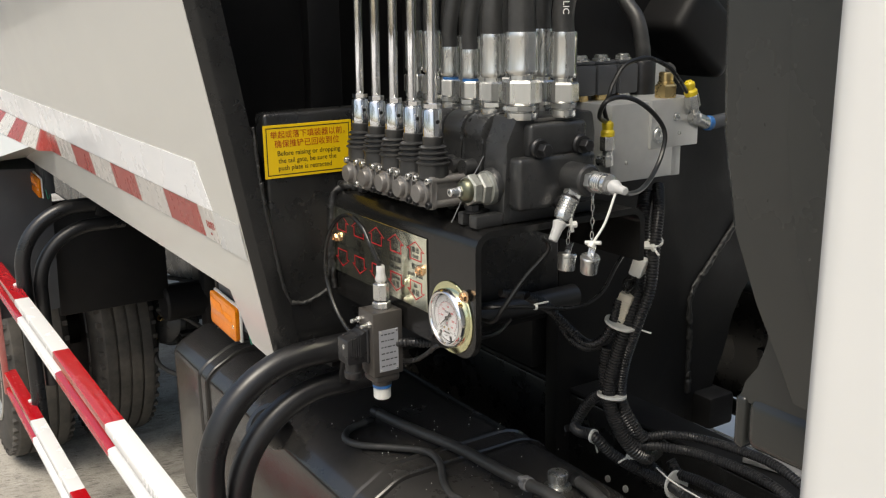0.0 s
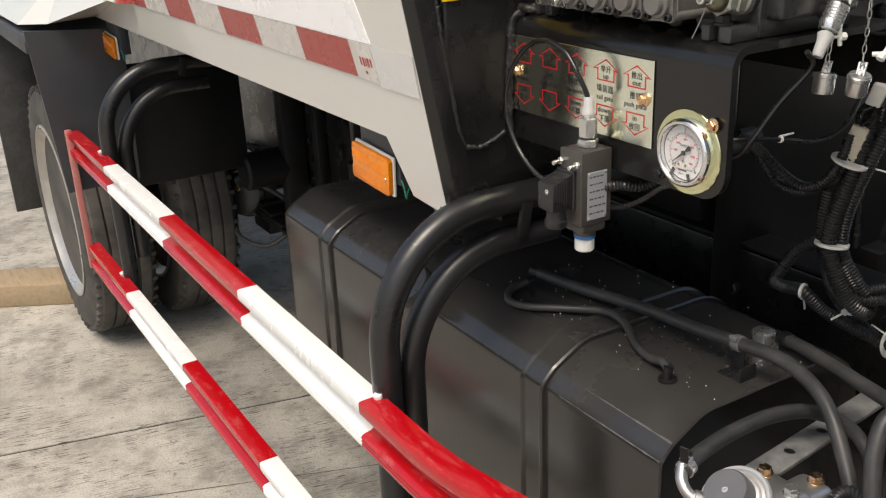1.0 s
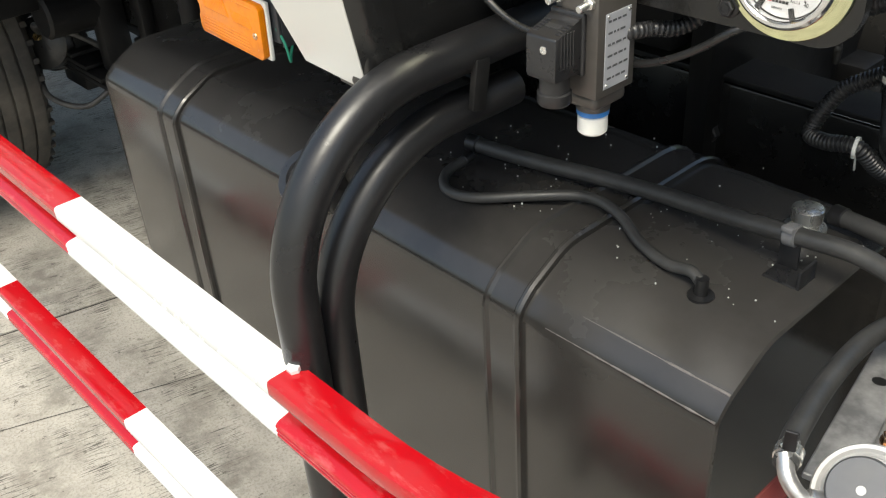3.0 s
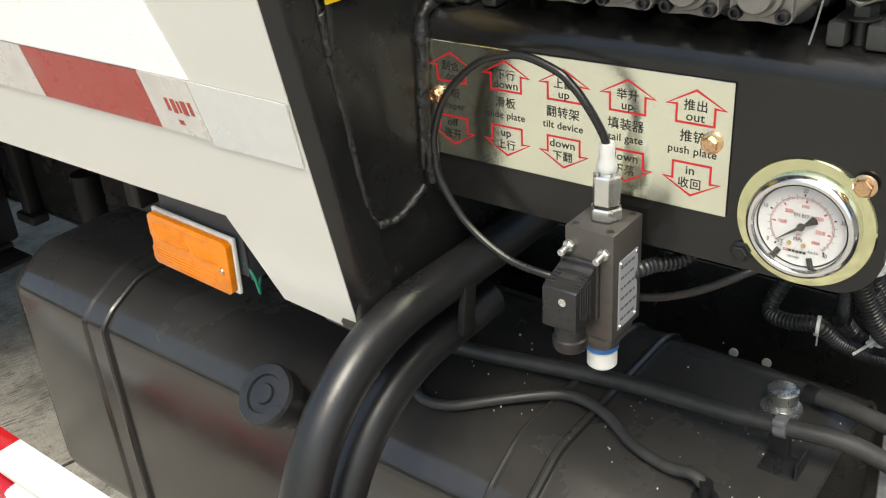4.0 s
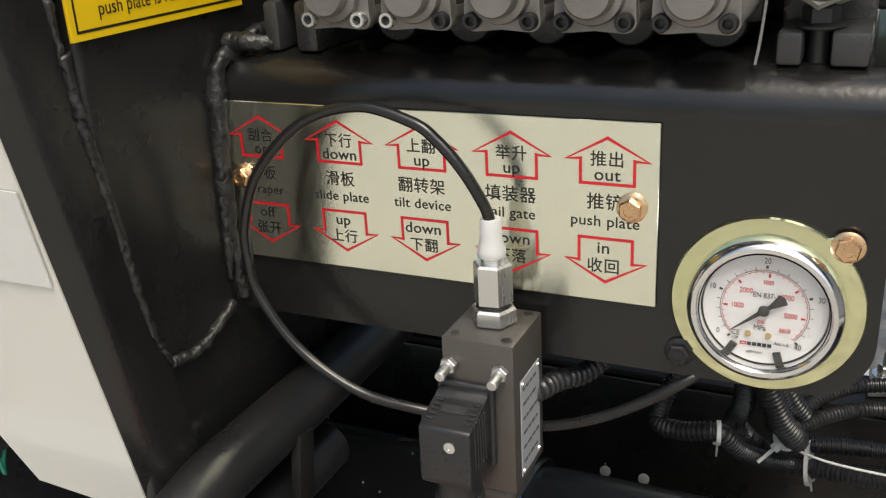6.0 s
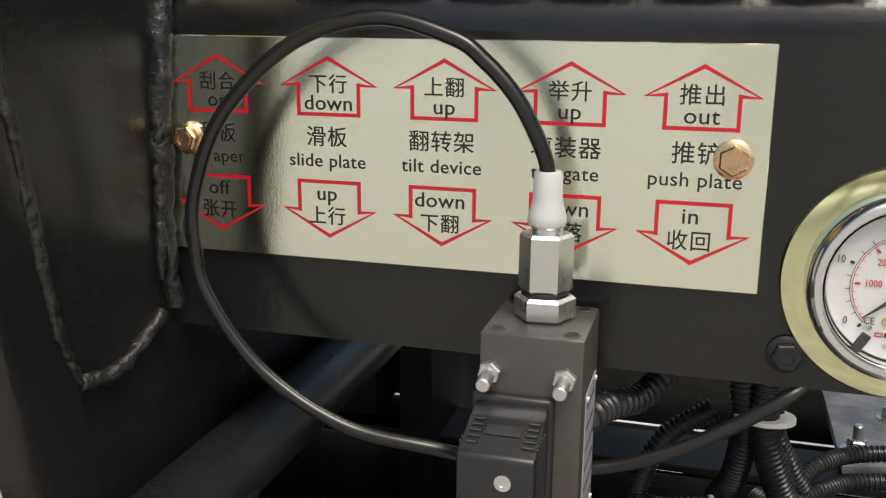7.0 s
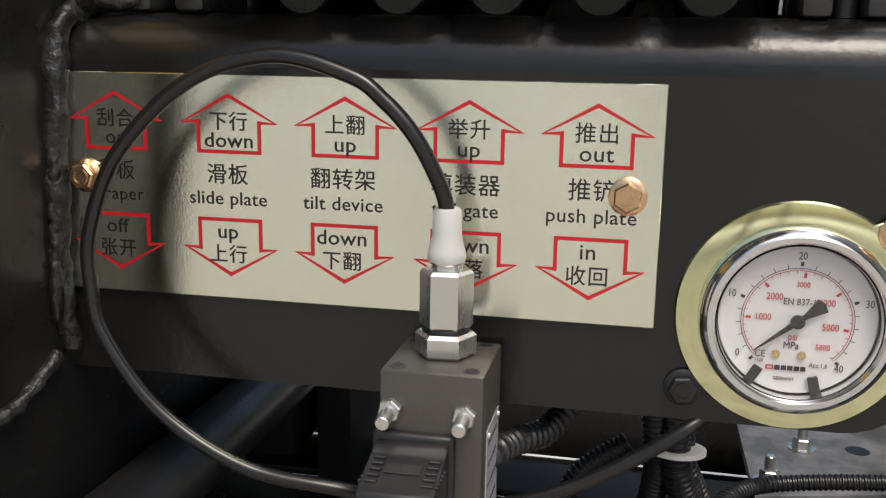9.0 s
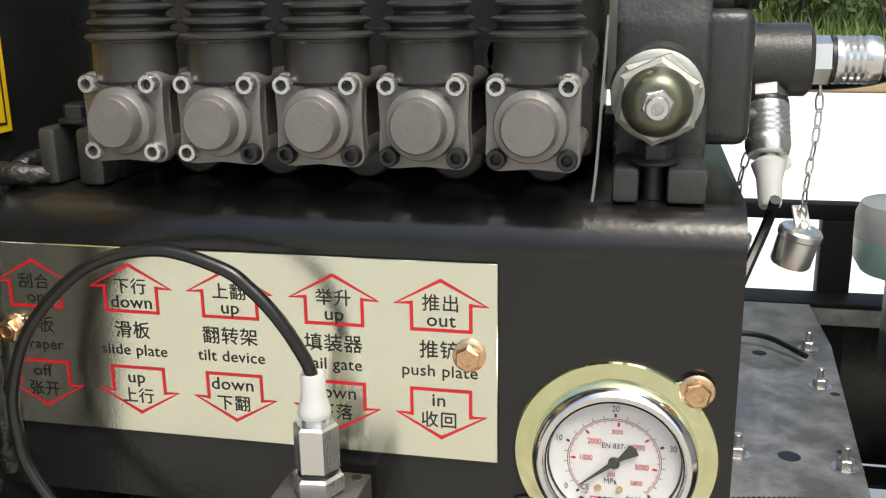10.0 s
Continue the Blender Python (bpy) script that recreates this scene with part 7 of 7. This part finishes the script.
lathe(t, [(0.05, 0.996), (0.066, 1.000), (0.076, 1.016), (0.0775, 1.0455)], JUG, 32)
part("coolant", t, jug_plastic, jug, "green coolant level")
t = B()
lathe(t, [(0.032, 1.100), (0.032, 1.120), (0.0, 1.122)], JUG, 20)
part("cap", t, white_plastic, jug)
t = B()
box(t, (0.635, 0.90, 0.862), (0.705, 0.96, 0.998), 0.004)
part("stand", t, deck_steel, jug)

# ---- far background ----
log = B()
rod(log, (-6, 13.9, 0.17), (12, 12.7, 0.17), 0.19, 20, 0.01)
solo("log_kerb", log, wood, "pale barked log lying along the yard's edge", "log")
bank = B()
rnd = random.Random(21)
cols = 60
rows_ = []
for j, (y, z) in enumerate(((14.3, 0.0), (15.5, 0.45), (18, 1.0), (22, 1.4), (40, 2.0), (120, 3))):
    rows_.append([bank.verts.new((-30 + i * 1.2, y + rnd.uniform(-0.2, 0.2), z + rnd.uniform(-0.12, 0.12))) for i in range(cols)])
for a, b in zip(rows_, rows_[1:]):
    for i in range(cols - 1):
        bank.faces.new((a[i], a[i + 1], b[i + 1], b[i]))
solo("grass_bank", bank, grass_green, "sunlit green grass bank beyond the yard", "grass", kind="stuff")
blades = B()
for k in range(5000):
    x, y = rnd.uniform(-3, 9), 14.4 + abs(rnd.gauss(0, 2.2))
    z = min(1.3, (y - 14.3) * 0.3)
    h, a = rnd.uniform(0.15, 0.5), rnd.uniform(0, 6.28)
    w = 0.03
    dx, dy = w * math.cos(a), w * math.sin(a)
    ox, oy = rnd.uniform(-0.15, 0.15), rnd.uniform(-0.15, 0.15)
    v = [blades.verts.new(p) for p in ((x - dx, y - dy, z - 0.1), (x + dx, y + dy, z - 0.1), (x + ox + dx * 0.6, y + oy, z + h * 0.6), (x + ox * 1.6, y + oy * 1.6, z + h))]
    blades.faces.new(v)
solo("grass", blades, grass_green, "long grass growing on the bank", "grass", kind="stuff")


def tree(x, y, h, seed):
    rr = random.Random(seed)
    tr = thing("tree", (x, y, 0.5 if y > 0 else 0.0), "leafy green broadleaf tree beyond the yard", "tree", "far trees")
    t = B()
    limbs = []
    sweep(t, smooth([(x, y, 0.2 if y > 0 else -0.05), (x + 0.1, y, h * 0.3), (x - 0.1, y + 0.1, h * 0.6), (x, y, h * 0.85)], 4), [0.17 - 0.012 * i for i in range(13)], 8)
    for k in range(9):
        z0 = h * rr.uniform(0.25, 0.75)
        a = rr.uniform(0, 6.28)
        l = h * rr.uniform(0.18, 0.32)
        tip = Vector((x + l * math.cos(a), y + l * math.sin(a), z0 + l * 0.6))
        sweep(t, smooth([(x, y, z0), Vector((x, y, z0)).lerp(tip, 0.5) + Vector((0, 0, -0.1)), tip], 4), [0.06 - 0.005 * i for i in range(9)], 6)
        limbs.append(tip)
    part("trunk", t, bark, tr)
    t = B()
    for tip in limbs + [Vector((x, y, h * 0.9)), Vector((x + 0.4, y, h * 0.7))]:
        for k in range(130):
            d = Vector((rr.gauss(0, 1), rr.gauss(0, 1), rr.gauss(0, 0.8))) * h * 0.095
            p = tip + d
            u = Vector((rr.uniform(-1, 1), rr.uniform(-1, 1), rr.uniform(-1, 1))).normalized()
            w = u.orthogonal().normalized()
            s = rr.uniform(0.07, 0.15)
            t.faces.new([t.verts.new(q) for q in (p - u * s, p + w * s * 0.5, p + u * s, p - w * s * 0.5)])
    part("crown", t, leaf_green, tr)


# Trees at negative y stay out of view, added for green bands in reflections.
for k, (x, y, h) in enumerate(((-2, 19, 7), (1.0, 18, 6.5), (3.2, 19.5, 7.5), (5.5, 18.5, 6), (7.5, 20, 7.5), (10, 19, 7), (4.3, 23, 9), (1.8, 24, 9), (-7.5, -15, 8), (-3.4, -17, 9), (0.6, -14, 7), (2.3, -18, 9), (6.4, -15, 8))):
    tree(x, y, h, 30 + k)


def shrub(x, y, h, seed):
    rr = random.Random(seed)
    sh = thing("shrub", (x, y, min(1.2, (y - 14.3) * 0.3)), "light green leafy shrub on the grass bank", "shrub", "far shrubs")
    z0 = min(1.2, (y - 14.3) * 0.3) - 0.1
    t, tips = B(), []
    for k in range(7):
        a = rr.uniform(0, 6.28)
        l = h * rr.uniform(0.15, 0.5)
        tip = Vector((x + l * math.cos(a), y + l * math.sin(a), z0 + h * rr.uniform(0.45, 1.0)))
        sweep(t, smooth([(x, y, z0), Vector((x, y, z0)).lerp(tip, 0.5) + Vector((0, 0, 0.15)), tip], 3), [0.03 - 0.004 * i for i in range(7)], 5)
        tips += [tip, Vector((x, y, z0)).lerp(tip, 0.6)]
    part("stems", t, bark, sh)
    t = B()
    for tip in tips:
        for k in range(60):
            p = tip + Vector((rr.gauss(0, 1), rr.gauss(0, 1), rr.gauss(0, 0.9))) * h * 0.13
            u = Vector((rr.uniform(-1, 1), rr.uniform(-1, 1), rr.uniform(-1, 1))).normalized()
            w = u.orthogonal().normalized()
            s = rr.uniform(0.06, 0.13)
            t.faces.new([t.verts.new(q) for q in (p - u * s, p + w * s * 0.5, p + u * s, p - w * s * 0.5)])
    part("foliage", t, leaf_green, sh)


for k, (x, y, h) in enumerate(((-0.5, 16.6, 1.8), (1.3, 16.2, 2.2), (2.7, 16.8, 1.9), (4.0, 16.3, 2.4), (5.4, 16.7, 2.0), (6.8, 16.3, 2.3), (8.4, 16.8, 2.1))):
    shrub(x, y, h, 60 + k)
